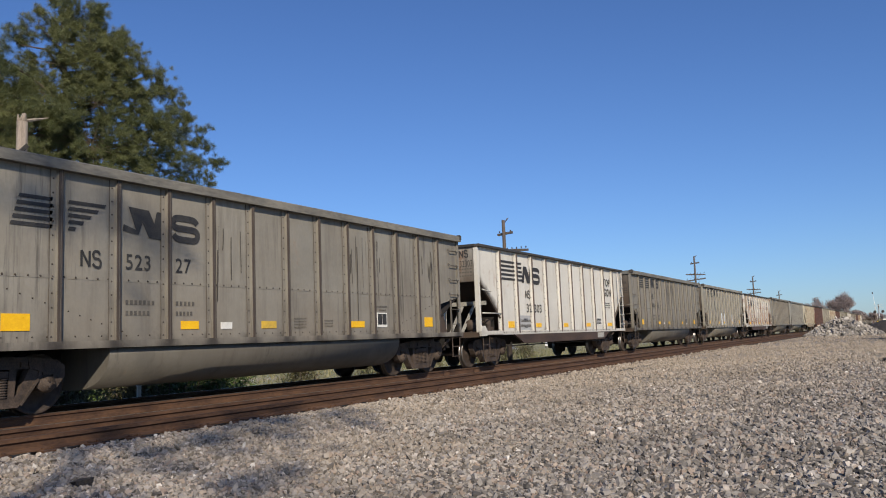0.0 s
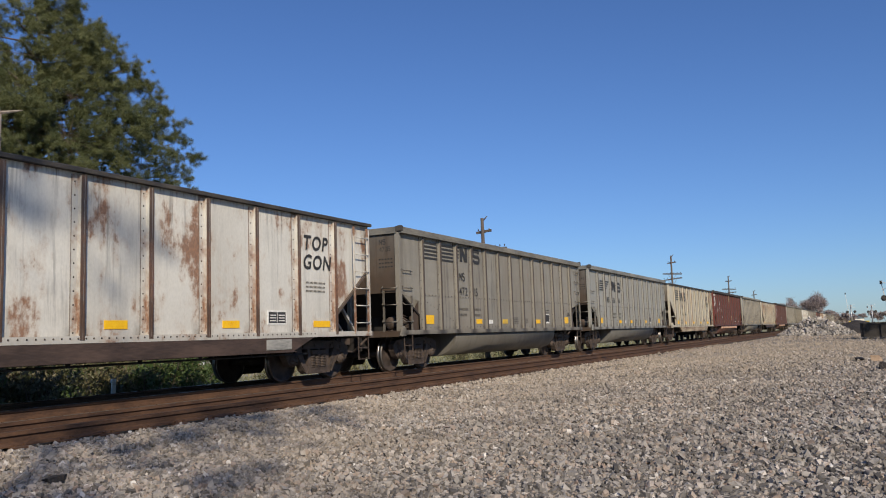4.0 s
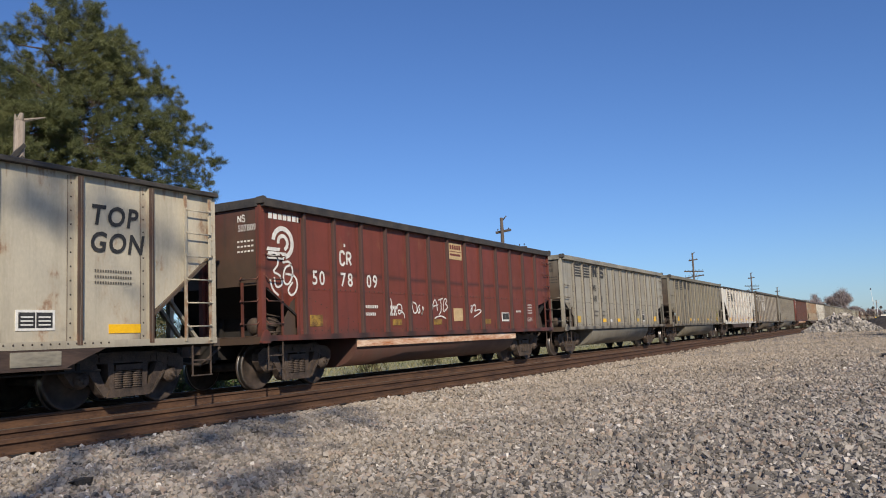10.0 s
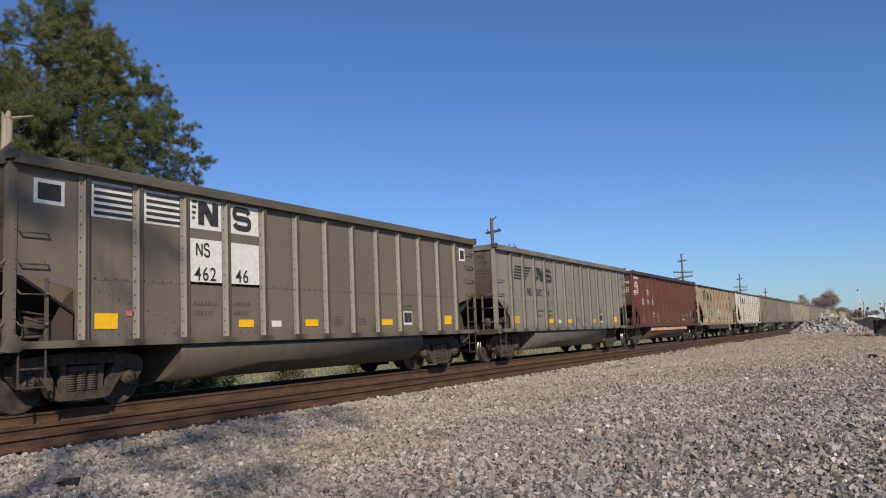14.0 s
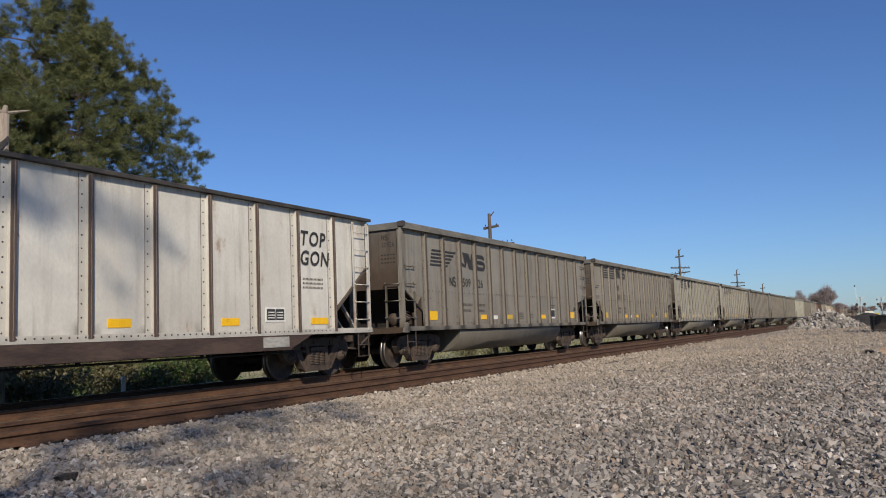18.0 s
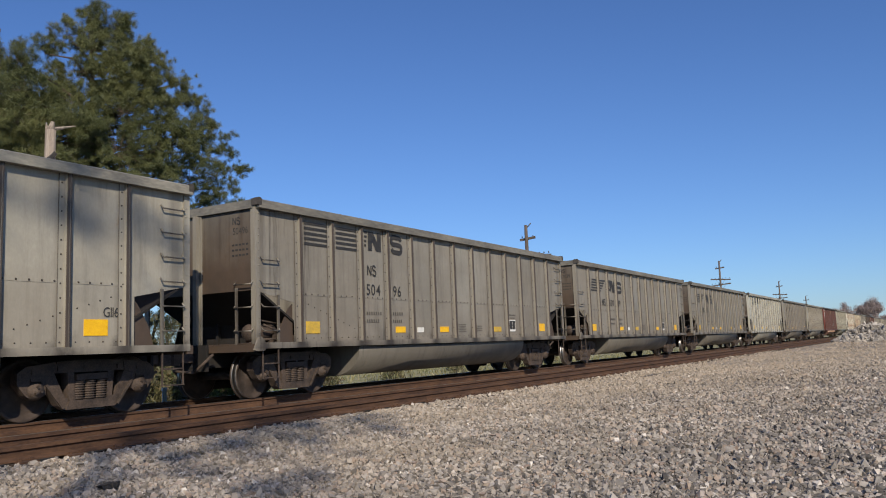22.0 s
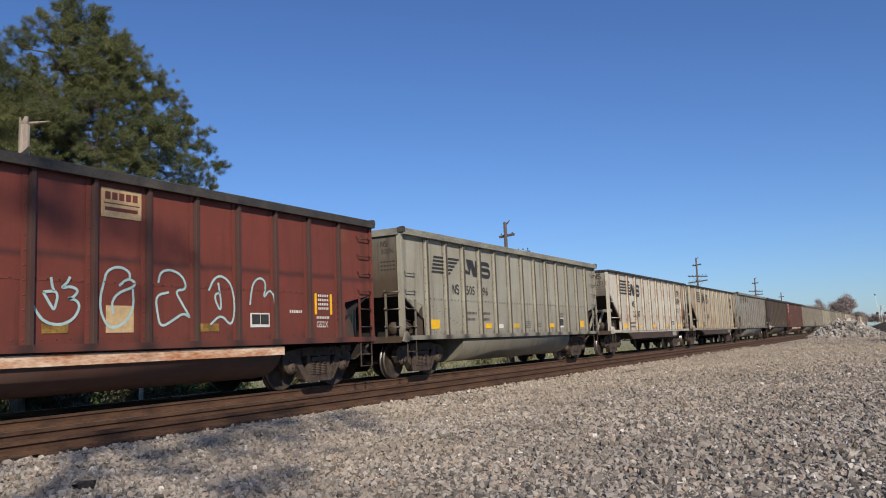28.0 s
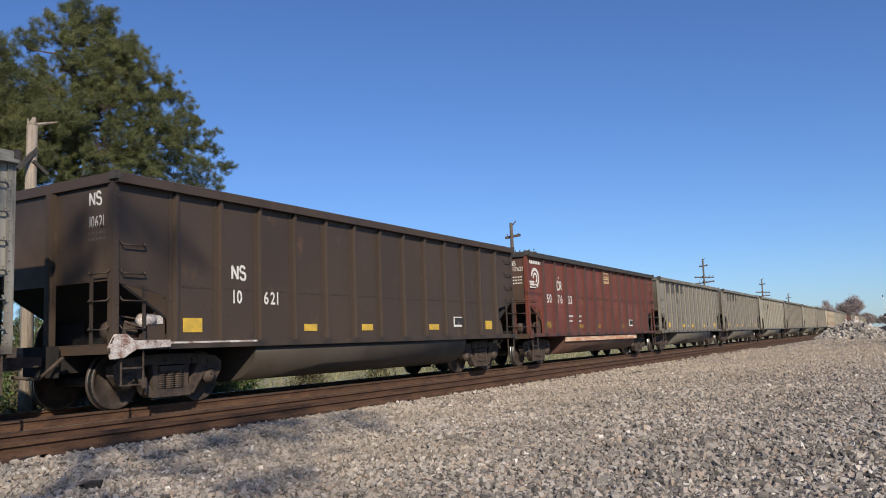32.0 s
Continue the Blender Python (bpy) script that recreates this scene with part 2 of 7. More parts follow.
WHITE = plain("white_stencil", (0.55, 0.53, 0.48), (0.8, 0.78, 0.72), 8, 0.7, 0, 0.1)
YELLOW = plain("yellow_reflector", (0.80, 0.42, 0.005), (0.92, 0.54, 0.012), 6, 0.35, 0, 0.05)
DIM_YELLOW = plain("dusty_reflector", (0.45, 0.30, 0.06), (0.72, 0.46, 0.05), 9, 0.6, 0, 0.05)
GRIMY_YELLOW = plain("grimy_reflector", (0.10, 0.05, 0.02), (0.38, 0.23, 0.04), 7, 0.7, 0, 0.05)
FADED = plain("faded_stencil", (0.06, 0.055, 0.048), (0.14, 0.125, 0.105), 8, 0.8, 0, 0.05)
PALE = plain("pale_decal", (0.62, 0.6, 0.55), (0.8, 0.78, 0.72), 10, 0.6, 0, 0.05)
TAN = plain("weathered_tan_panel", (0.42, 0.29, 0.14), (0.62, 0.45, 0.25), 8, 0.7, 0, 0.05)
STRIPE = plain("orange_scraped_stripe", (0.42, 0.16, 0.06), (0.78, 0.60, 0.44), 2.2, 0.7, 0, 0.2, 0.005, (0.5, 1, 2))
LIME = plain("lime_spray", (0.42, 0.45, 0.05), (0.55, 0.55, 0.1), 9, 0.8, 0, 0.05)
CASTING = plain("scraped_white_casting", (0.20, 0.10, 0.07), (0.74, 0.72, 0.68), 5, 0.7, 0, 0.3)
PATCH = plain("white_paint_patch", (0.55, 0.56, 0.56), (0.72, 0.73, 0.72), 3, 0.6, 0, 0.1)
POLE = plain("weathered_pole_wood", (0.055, 0.042, 0.034), (0.14, 0.11, 0.09), 3, 0.9, 0, 0.6, 0.02, (6, 6, 0.4))
STUBWOOD = plain("bleached_pole_wood", (0.19, 0.15, 0.115), (0.40, 0.335, 0.27), 3, 0.9, 0, 0.6, 0.02, (6, 6, 0.4))
GLASSY = plain("brown_insulator", (0.03, 0.02, 0.015), (0.08, 0.05, 0.04), 9, 0.2, 0, 0)
BARK = plain("pine_bark", (0.06, 0.042, 0.03), (0.17, 0.12, 0.09), 4, 0.95, 0, 0.9, 0.05, (3, 3, 1))
TWIG = plain("bare_twigs", (0.085, 0.066, 0.054), (0.18, 0.14, 0.115), 4, 0.95)
TIE = plain("creosoted_tie", (0.035, 0.025, 0.02), (0.09, 0.065, 0.05), 5, 0.95, 0, 0.6)
SOIL = plain("dark_soil", (0.022, 0.018, 0.016), (0.06, 0.05, 0.042), 3, 0.95, 0, 0.9, 0.08)
CONCRETE = plain("broken_concrete", (0.13, 0.12, 0.105), (0.36, 0.33, 0.29), 1.1, 0.9, 0, 0.7, 0.03)
STONE_TAN = plain("tan_block", (0.32, 0.22, 0.14), (0.5, 0.36, 0.25), 3, 0.9, 0, 0.5)
TYRE = plain("black_rubber", (0.012, 0.012, 0.012), (0.03, 0.03, 0.03), 9, 0.8)
CARPAINT_WHITE = plain("white_car_paint", (0.72, 0.72, 0.71), (0.82, 0.82, 0.8), 1, 0.3, 0, 0)
CARPAINT_GREY = plain("grey_car_paint", (0.22, 0.23, 0.25), (0.3, 0.31, 0.33), 1, 0.3, 0.3, 0)
CARPAINT_BLUE = plain("dark_blue_car_paint", (0.03, 0.05, 0.1), (0.05, 0.07, 0.14), 1, 0.3, 0.3, 0)
YELLOW_PAINT = plain("yellow_machine_paint", (0.6, 0.42, 0.02), (0.75, 0.55, 0.05), 2, 0.5, 0, 0.1)
RED_PAINT = plain("red_fascia", (0.5, 0.03, 0.03), (0.6, 0.06, 0.05), 2, 0.5, 0, 0)
WALL = plain("pale_metal_wall", (0.5, 0.48, 0.44), (0.62, 0.6, 0.55), 1.5, 0.8, 0, 0.2, 0.02, (6, 6, 0.1))
DARKGLASS = plain("dark_window_glass", (0.02, 0.025, 0.03), (0.04, 0.045, 0.05), 2, 0.1, 0, 0)
GREYMETAL = plain("galvanised_metal", (0.3, 0.31, 0.31), (0.45, 0.46, 0.46), 6, 0.45, 0.7, 0.1)


def leaf_material(name, stops, rough=0.6):
    """Foliage whose tone changes from clump to clump."""
    k = Nodes(name, rough)
    g = k.n.new("ShaderNodeNewGeometry")
    isl = k.ramp(g.outputs["Random Per Island"], stops)
    col = k.mix(0.5, isl, k.ramp(k.noise(0.45, detail=3), [(0.35, stops[0][1]), (0.65, stops[-1][1])]))
    k.b.inputs["Subsurface Weight"].default_value = 0.0
    return k.done(col)


NEEDLES = leaf_material("pine_needles", [(0.0, (0.034, 0.050, 0.016)), (0.5, (0.076, 0.096, 0.028)), (1.0, (0.155, 0.156, 0.052))])
BRUSH = leaf_material("dry_brush", [(0.0, (0.035, 0.05, 0.014)), (0.5, (0.085, 0.085, 0.032)), (1.0, (0.20, 0.15, 0.08))])
GREEN = leaf_material("green_shrub", [(0.0, (0.028, 0.058, 0.012)), (0.5, (0.06, 0.105, 0.022)), (1.0, (0.12, 0.16, 0.045))])
# far twigs lightened so that their colour carries the haze
HAZE = plain("haze_paled_twigs", (0.19, 0.15, 0.145), (0.33, 0.27, 0.25), 1.5, 0.95)
RUBBLE = leaf_material("rubble_stones", [(0.0, (0.10, 0.09, 0.08)), (0.5, (0.27, 0.245, 0.21)), (1.0, (0.55, 0.50, 0.43))], 0.9)
STRAW = leaf_material("straw_grass", [(0.0, (0.08, 0.10, 0.032)), (0.5, (0.17, 0.17, 0.072)), (1.0, (0.30, 0.26, 0.14))])


def stone_material():
    k = Nodes("ballast_stone", 0.85)
    g = k.n.new("ShaderNodeNewGeometry")
    r = g.outputs["Random Per Island"]
    tone = k.ramp(r, [(0.0, (0.05, 0.046, 0.043)), (0.16, (0.14, 0.127, 0.114)), (0.40, (0.30, 0.272, 0.24)),
                      (0.72, (0.43, 0.388, 0.345)), (0.86, (0.41, 0.325, 0.255)), (0.93, (0.29, 0.21, 0.165)), (1.0, (0.78, 0.73, 0.66))])
    grain = k.noise(45, detail=3)
    # dark stone patches, deepened to stand for soft tree shade
    patch = k.ramp(k.noise(0.5, detail=3), [(0.4, 0.0), (0.68, 1.0)])
    col = k.mix(k.math("MULTIPLY", patch, 0.55), tone, (0.135, 0.118, 0.10))
    # tan dust lies thicker towards the siding and down the yard
    x, y, z = k.z()
    lie = k.math("ADD", k.math("ADD", k.math("MULTIPLY", y, 0.052), k.math("MULTIPLY", x, 0.018)), k.math("MULTIPLY", k.noise(0.35, detail=4), 0.5))
    col = k.mix(k.math("MULTIPLY", k.ramp(lie, [(0.44, 0.0), (0.92, 1.0)]), 0.62), col, (0.46, 0.375, 0.27))
    col = k.mix(0.45, col, k.ramp(grain, [(0.3, 0.6), (0.7, 1.0)]), "MULTIPLY")
    k.bump(grain, 0.5, 0.006)
    return k.done(col)


STONE = stone_material()


def ground_material():
    """Ballast by the track and in the yard, rough grass beyond, with worn dirt between."""
    k = Nodes("ground_cover", 0.95)
    v = k.n.new("ShaderNodeTexVoronoi")
    v.inputs["Scale"].default_value = 24.0
    k.l.new(k.tc.outputs["Object"], v.inputs["Vector"])
    s = k.n.new("ShaderNodeSeparateColor")
    k.l.new(v.outputs["Color"], s.inputs[0])
    cell = k.ramp(s.outputs[0], [(0.0, (0.12, 0.105, 0.088)), (0.3, (0.26, 0.23, 0.19)), (0.62, (0.42, 0.37, 0.305)), (0.85, (0.46, 0.36, 0.27)), (1.0, (0.62, 0.57, 0.49))])
    # edges of the drawn stones darkened for the shade in their gaps
    gap = k.ramp(v.outputs["Distance"], [(0.25, 1.0), (0.62, 0.35)])
    ballast = k.mix(0.85, cell, gap, "MULTIPLY")
    ballast = k.mix(k.ramp(k.noise(0.3, detail=4), [(0.35, 0.1), (0.7, 0.5)]), ballast, (0.40, 0.33, 0.245))
    # yard ground darkened for the shade between its loose stones
    ballast = k.mix(k.math("MULTIPLY", k.ramp(k.math("MULTIPLY", k.z()[0], 0.02), [(0.30, 1.0), (0.55, 0.0)]), 0.75), ballast, (0.10, 0.088, 0.075))
    patch = k.noise(0.08, detail=6, rough=0.65)
    grass = k.mix(k.ramp(k.noise(1.6, detail=6), [(0.35, 0.0), (0.65, 1.0)]), (0.16, 0.17, 0.065), (0.33, 0.29, 0.16))
    grass = k.mix(k.ramp(patch, [(0.52, 0.0), (0.66, 0.8)]), grass, (0.36, 0.30, 0.22))
    x, y, z = k.z()
    ny = k.math("ADD", y, k.math("MULTIPLY", k.noise(0.4, detail=5), 3.0))
    back = k.ramp(k.math("MULTIPLY", ny, 0.02), [(0.315, 0.0), (0.345, 1.0)])
    nx = k.math("ADD", x, k.math("MULTIPLY", k.noise(0.06, detail=5), 40.0))
    far = k.ramp(k.math("MULTIPLY", nx, 0.004), [(0.47, 0.0), (0.56, 1.0)])
    near = k.ramp(k.math("MULTIPLY", k.math("ADD", k.math("MULTIPLY", y, -1.0), k.math("MULTIPLY", k.noise(0.25, detail=5), 6.0)), 0.02), [(0.30, 0.0), (0.36, 1.0)])
    f = k.math("MAXIMUM", k.math("MAXIMUM", back, far), near)
    k.bump(k.math("MULTIPLY", v.outputs["Distance"], -1.0), 0.8, 0.03)
    return k.done(k.mix(f, ballast, grass))


GROUND = ground_material()

# ---- building helpers ----
MESHES = {}


def box(bm, x0, x1, y0, y1, z0, z1):
    v = [bm.verts.new(p) for p in ((x0, y0, z0), (x1, y0, z0), (x1, y1, z0), (x0, y1, z0), (x0, y0, z1), (x1, y0, z1), (x1, y1, z1), (x0, y1, z1))]
    for f in ((3, 2, 1, 0), (4, 5, 6, 7), (0, 1, 5, 4), (1, 2, 6, 5), (2, 3, 7, 6), (3, 0, 4, 7)):
        bm.faces.new([v[i] for i in f])


def prism(bm, pts, axis, lo, hi):
    """A flat outline of (a, b) drawn out along an axis from lo to hi."""
    def at(a, b, c):
        return {"x": (c, a, b), "y": (a, c, b), "z": (a, b, c)}[axis]
    p, q = [bm.verts.new(at(a, b, lo)) for a, b in pts], [bm.verts.new(at(a, b, hi)) for a, b in pts]
    n = len(pts)
    bm.faces.new(p)
    bm.faces.new(q[::-1])
    for i in range(n):
        bm.faces.new((p[i], q[i], q[(i + 1) % n], p[(i + 1) % n]))


def beam(bm, a, b, w, h=None):
    """A square bar from a to b."""
    tube(bm, a, b, w * 0.7071, 4, (h or w) / w)


def tube(bm, a, b, r, seg=6, flat=1.0, r2=None):
    a, b = Vector(a), Vector(b)
    w = (b - a).normalized()
    u = w.orthogonal().normalized() if abs(w.z) > 0.9 else w.cross(Vector((0, 0, 1))).normalized()
    t = w.cross(u)
    off = math.pi / 4 if seg == 4 else 0
    rings = []
    for c, rr in ((a, r), (b, r if r2 is None else r2)):
        rings.append([bm.verts.new(c + (u * math.cos(off + i * math.tau / seg) + t * math.sin(off + i * math.tau / seg) * flat) * rr) for i in range(seg)])
    for i in range(seg):
        f = bm.faces.new((rings[0][i], rings[0][(i + 1) % seg], rings[1][(i + 1) % seg], rings[1][i]))
        f.smooth = seg > 5
    bm.faces.new(rings[0][::-1])
    bm.faces.new(rings[1])


def lathe(bm, prof, centre, seg=20, axis="y", smooth=True):
    """Rings of (radius, place along the axis) round a centre."""
    c = Vector(centre)
    rings = []
    for r, s in prof:
        ring = []
        for i in range(seg):
            a = i * math.tau / seg
            p = {"y": (r * math.cos(a), s, r * math.sin(a)), "z": (r * math.cos(a), r * math.sin(a), s), "x": (s, r * math.cos(a), r * math.sin(a))}[axis]
            ring.append(bm.verts.new(c + Vector(p)))
        rings.append(ring)
    for p, q in zip(rings, rings[1:]):
        for i in range(seg):
            f = bm.faces.new((p[i], p[(i + 1) % seg], q[(i + 1) % seg], q[i]))
            f.smooth = smooth
    bm.faces.new(rings[0][::-1])
    bm.faces.new(rings[-1])


def mesh(key, build):
    """The mesh of that key, built once and shared."""
    if key not in MESHES:
        bm = bmesh.new()
        build(bm)
        bmesh.ops.recalc_face_normals(bm, faces=bm.faces)
        me = bpy.data.meshes.new(key)
        bm.to_mesh(me)
        bm.free()
        me.materials.append(None)
        MESHES[key] = me
    return MESHES[key]


def part(name, me, material, parent=None, label="", at=None):
    """One mesh object, under a thing or a part."""
    ob = new(name, me)
    ob.material_slots[0].link = "OBJECT"
    ob.material_slots[0].material = material
    ob.parent = parent
    if at is not None:
        ob.matrix_basis = at if isinstance(at, Matrix) else Matrix.Translation(at)
    if label:
        ob["label"] = label
    if name.endswith(("_stencil", "stripe_mark", "rivet_line", "_scrawl")):
        ob["kind"] = "stuff"
    return ob


def thing(name, place, label, category, group="", kind=""):
    ob = new(name)
    ob.matrix_basis = place if isinstance(place, Matrix) else Matrix.Translation(place)
    ob.empty_display_size = 0.2
    return tagged(ob, label, category, group, kind)


def raw_mesh(name, verts, faces, material, smooth=False):
    """A mesh from arrays of corners and of equal-sized faces."""
    verts, faces = np.asarray(verts, np.float32), np.asarray(faces, np.int32)
    me = bpy.data.meshes.new(name)
    me.vertices.add(len(verts))
    me.vertices.foreach_set("co", verts.ravel())
    n, k = faces.shape
    me.loops.add(n * k)
    me.loops.foreach_set("vertex_index", faces.ravel())
    me.polygons.add(n)
    me.polygons.foreach_set("loop_start", np.arange(0, n * k, k, dtype=np.int32))
    me.polygons.foreach_set("loop_total", np.full(n, k, np.int32))
    me.polygons.foreach_set("use_smooth", np.full(n, bool(smooth)))
    me.update(calc_edges=True)
    me.materials.append(material)
    return me


GLYPHS = {}


def glyph(ch, weight=0.0):
    """Corners and faces of one character of the built-in font, one unit high, and its width."""
    key = (ch, weight)
    if key not in GLYPHS:
        cu = bpy.data.curves.new("glyph", "FONT")
        cu.body, cu.size, cu.resolution_u, cu.offset = ch, 1.4, 3, weight
        ob = new("glyph", cu)
        me = bpy.data.meshes.new_from_object(ob.evaluated_get(bpy.context.evaluated_depsgraph_get()))
        vs = [tuple(v.co) for v in me.vertices]
        fs = [tuple(p.vertices) for p in me.polygons]
        x0, x1 = min(v[0] for v in vs), max(v[0] for v in vs)
        GLYPHS[key] = ([(x - x0, y) for x, y, _ in vs], fs, x1 - x0)
        bpy.data.objects.remove(ob)
        bpy.data.meshes.remove(me)
        bpy.data.curves.remove(cu)
    return GLYPHS[key]


def lettering(bm, text, x, z, h, y, squeeze=1.0, gap=0.18, lean=0.0, weight=0.0):
    """Characters standing on the near side of a car, from x to the right, feet at z."""
    for ch in text:
        if ch == " ":
            x += h * 0.5
            continue
        vs, fs, w = glyph(ch, weight)
        new_v = [bm.verts.new((x + (a * squeeze + b * lean) * h, y, z + b * h)) for a, b in vs]
        for f in fs:
            try:
                bm.faces.new([new_v[i] for i in f])
            except ValueError:
                pass
        x += (w * squeeze + gap) * h


def tinted(name, a, b, scale):
    """Broken concrete whose tone changes from piece to piece."""
    k = Nodes(name, 0.9)
    info = k.n.new("ShaderNodeObjectInfo")
    g = k.noise(scale, detail=5)
    k.bump(g, 0.6, 0.03)
    return k.done(k.mix(0.6, k.ramp(g, [(0.35, a), (0.65, b)]), k.ramp(info.outputs["Random"], [(0.0, a), (1.0, b)])))


CHUNK = tinted("rubble_concrete", (0.13, 0.115, 0.10), (0.60, 0.54, 0.47), 6.0)

# ---- the train ----
TRACK_Y = 12.08      # middle of the running track
INK = SHEET - 0.012


def speed_path(t):
    """How far the train has come towards the camera at t seconds."""
    return 16.757 * t + 0.024 * t * t


def side_panel(L, cut, zc, x0, x1, z0=0.97):
    """One sheet of the side between two posts; the end sheets follow the notch."""
    def build(bm):
        if x0 <= 0:
            pts = [(0, zc[0]), (cut, zc[1]), (cut, z0), (x1, z0), (x1, 3.60), (0, 3.60)]
        elif x1 >= L:
            pts = [(x0, z0), (L - cut, z0), (L - cut, zc[1]), (L, zc[0]), (L, 3.60), (x0, 3.60)]
        else:
            pts = [(x0, z0), (x1, z0), (x1, 3.60), (x0, 3.60)]
        prism(bm, pts, "y", SHEET, SHEET + 0.012)
    return mesh("panel_%.2f_%.2f_%.2f" % (x0, x1, zc[0]), build)


def add_body(car, L, cut, zc, stations, mat, end_mat, lower, first_mat=None, last_mat=None):
    """Side sheets bay by bay, far side, ends and floor."""
    for x0, x1 in zip([0.0] + stations, stations + [L]):
        part("side_panel", side_panel(L, cut, zc, x0, x1), first_mat if first_mat and x0 <= 0 else (last_mat if last_mat and x1 >= L else mat), car)
    pts = [(0, zc[0]), (cut, zc[1]), (cut, 0.97), (L - cut, 0.97), (L - cut, zc[1]), (L, zc[0]), (L, 3.60), (0, 3.60)]
    part("far_side", mesh("far_side_%.2f_%.2f" % (L, cut), lambda bm: prism(bm, pts, "y", -SHEET - 0.012, -SHEET)), mat, car)
    for x0, x1 in ((0.0, 0.012), (L - 0.012, L)):
        part("end_sheet", mesh("end_sheet_%.2f_%.2f" % (x0, zc[0]), lambda bm: box(bm, x0, x1, SHEET + 0.013, -SHEET - 0.013, zc[0] + 0.02, 3.58)), end_mat, car, "sooty end sheet")
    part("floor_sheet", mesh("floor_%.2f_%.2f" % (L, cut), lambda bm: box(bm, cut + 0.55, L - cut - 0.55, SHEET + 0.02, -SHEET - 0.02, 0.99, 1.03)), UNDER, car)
    if lower:
        part("seam", mesh("seam_%.2f" % L, lambda bm: box(bm, cut + 0.05, L - cut - 0.05, SHEET - 0.006, SHEET, 1.975, 2.03)), mat, car)


def slope_sheet(cut, zc):
    def build(bm):
        prism(bm, [(0.03, zc[0] + 0.02), (cut + 0.75, 1.0), (cut + 0.75, 1.04), (0.03, zc[0] + 0.07)], "y", SHEET + 0.02, -SHEET - 0.02)
    return mesh("slope_%.2f" % zc[0], build)


def side_post(zlo, zhi, heavy):
    """Rolled post on a riveted flange."""
    def build(bm):
        w, front = (0.052, SHEET - 0.088) if heavy else (0.042, SHEET - 0.078)
        left, right = (-0.17, 0.10) if heavy else (-0.135, 0.06)
        box(bm, left, right, SHEET - 0.012, SHEET - 0.001, zlo, zhi)
        prism(bm, [(-w, SHEET - 0.012), (-w + 0.008, front + 0.012), (-w + 0.012, front), (w - 0.008, front), (w - 0.003, front + 0.008), (w, SHEET - 0.012)], "z", zlo - 0.035, zhi)
        # heads of the rivets down the flange
        z = zlo + 0.08
        while z < zhi:
            rivet(bm, -0.115 if heavy else -0.088, SHEET - 0.012, z)
            if heavy:
                rivet(bm, 0.078, SHEET - 0.012, z)
            z += 0.21
    return mesh("side_post_%.2f_%s" % (zlo, heavy), build)


def rivet(bm, x, y, z, r=0.017):
    a = [bm.verts.new((x + r * math.cos(i * math.tau / 6), y, z + r * math.sin(i * math.tau / 6))) for i in range(6)]
    b = [bm.verts.new((x + 0.55 * r * math.cos(i * math.tau / 6), y - 0.011, z + 0.55 * r * math.sin(i * math.tau / 6))) for i in range(6)]
    bm.faces.new(b)
    for i in range(6):
        bm.faces.new((a[i], a[(i + 1) % 6], b[(i + 1) % 6], b[i]))


def rivet_row(L, cut, step):
    def build(bm):
        x = cut + 0.15
        while x < L - cut - 0.1:
            rivet(bm, x, SHEET - 0.007, 2.002, 0.018)
            x += step
        x = cut + 0.12
        while x < L - cut - 0.1:
            rivet(bm, x, SHEET, 1.13, 0.014)
            x += step * 1.2
        # the line of the slope sheet inside
        for i in range(11):
            rivet(bm, cut + 0.42 + i * 0.19, SHEET, 1.80 - i * 0.06, 0.014)
            rivet(bm, L - cut - 0.42 - i * 0.19, SHEET, 1.80 - i * 0.06, 0.014)
    return mesh("rivet_row_%.2f_%.2f" % (L, step), build)


def top_chord(L, small):
    def build(bm):
        lo, hi = (3.565, 3.64) if small else (3.57, 3.735)
        d = 0.02 if small else 0.035
        prof = [(FACE - d, lo), (SHEET + 0.03, lo), (SHEET + 0.03, hi), (FACE - d + 0.03, hi), (FACE - d, hi - 0.02)]
        prism(bm, prof, "x", -0.02, L + 0.02)
        prism(bm, [(-y, z) for y, z in prof], "x", -0.02, L + 0.02)
        for x0, x1 in ((-0.06, 0.03), (L - 0.03, L + 0.06)):
            box(bm, x0, x1, SHEET + 0.032, -SHEET - 0.032, lo, hi)
    return mesh("top_chord_%.2f_%s" % (L, small), build)


def chord_cap():
    def build(bm):
        box(bm, -0.068, 0.035, FACE - 0.04, SHEET + 0.04, 3.62, 3.748)
        box(bm, -0.03, 0.03, FACE - 0.02, SHEET, 3.748, 3.765)
    return mesh("chord_cap", build)


def side_sill(L):
    def build(bm):
        prism(bm, [(FACE + 0.02, 0.95), (SHEET + 0.06, 0.95), (SHEET + 0.06, 0.97), (SHEET - 0.004, 0.97), (SHEET - 0.004, 1.06), (FACE + 0.02, 1.06)], "x", 0.0, L)
    return mesh("side_sill_%.2f" % L, build)


def beam_sill(L):
    """The deep channel between the trucks of a rebuilt car."""
    def build(bm):
        prism(bm, [(2.3, 0.945), (3.0, 0.67), (L - 3.0, 0.67), (L - 2.3, 0.945)], "y", FACE + 0.02, SHEET - 0.01)
        box(bm, 2.9, L - 2.9, FACE + 0.02, SHEET + 0.09, 0.655, 0.668)
    return mesh("beam_sill_%.2f" % L, build)


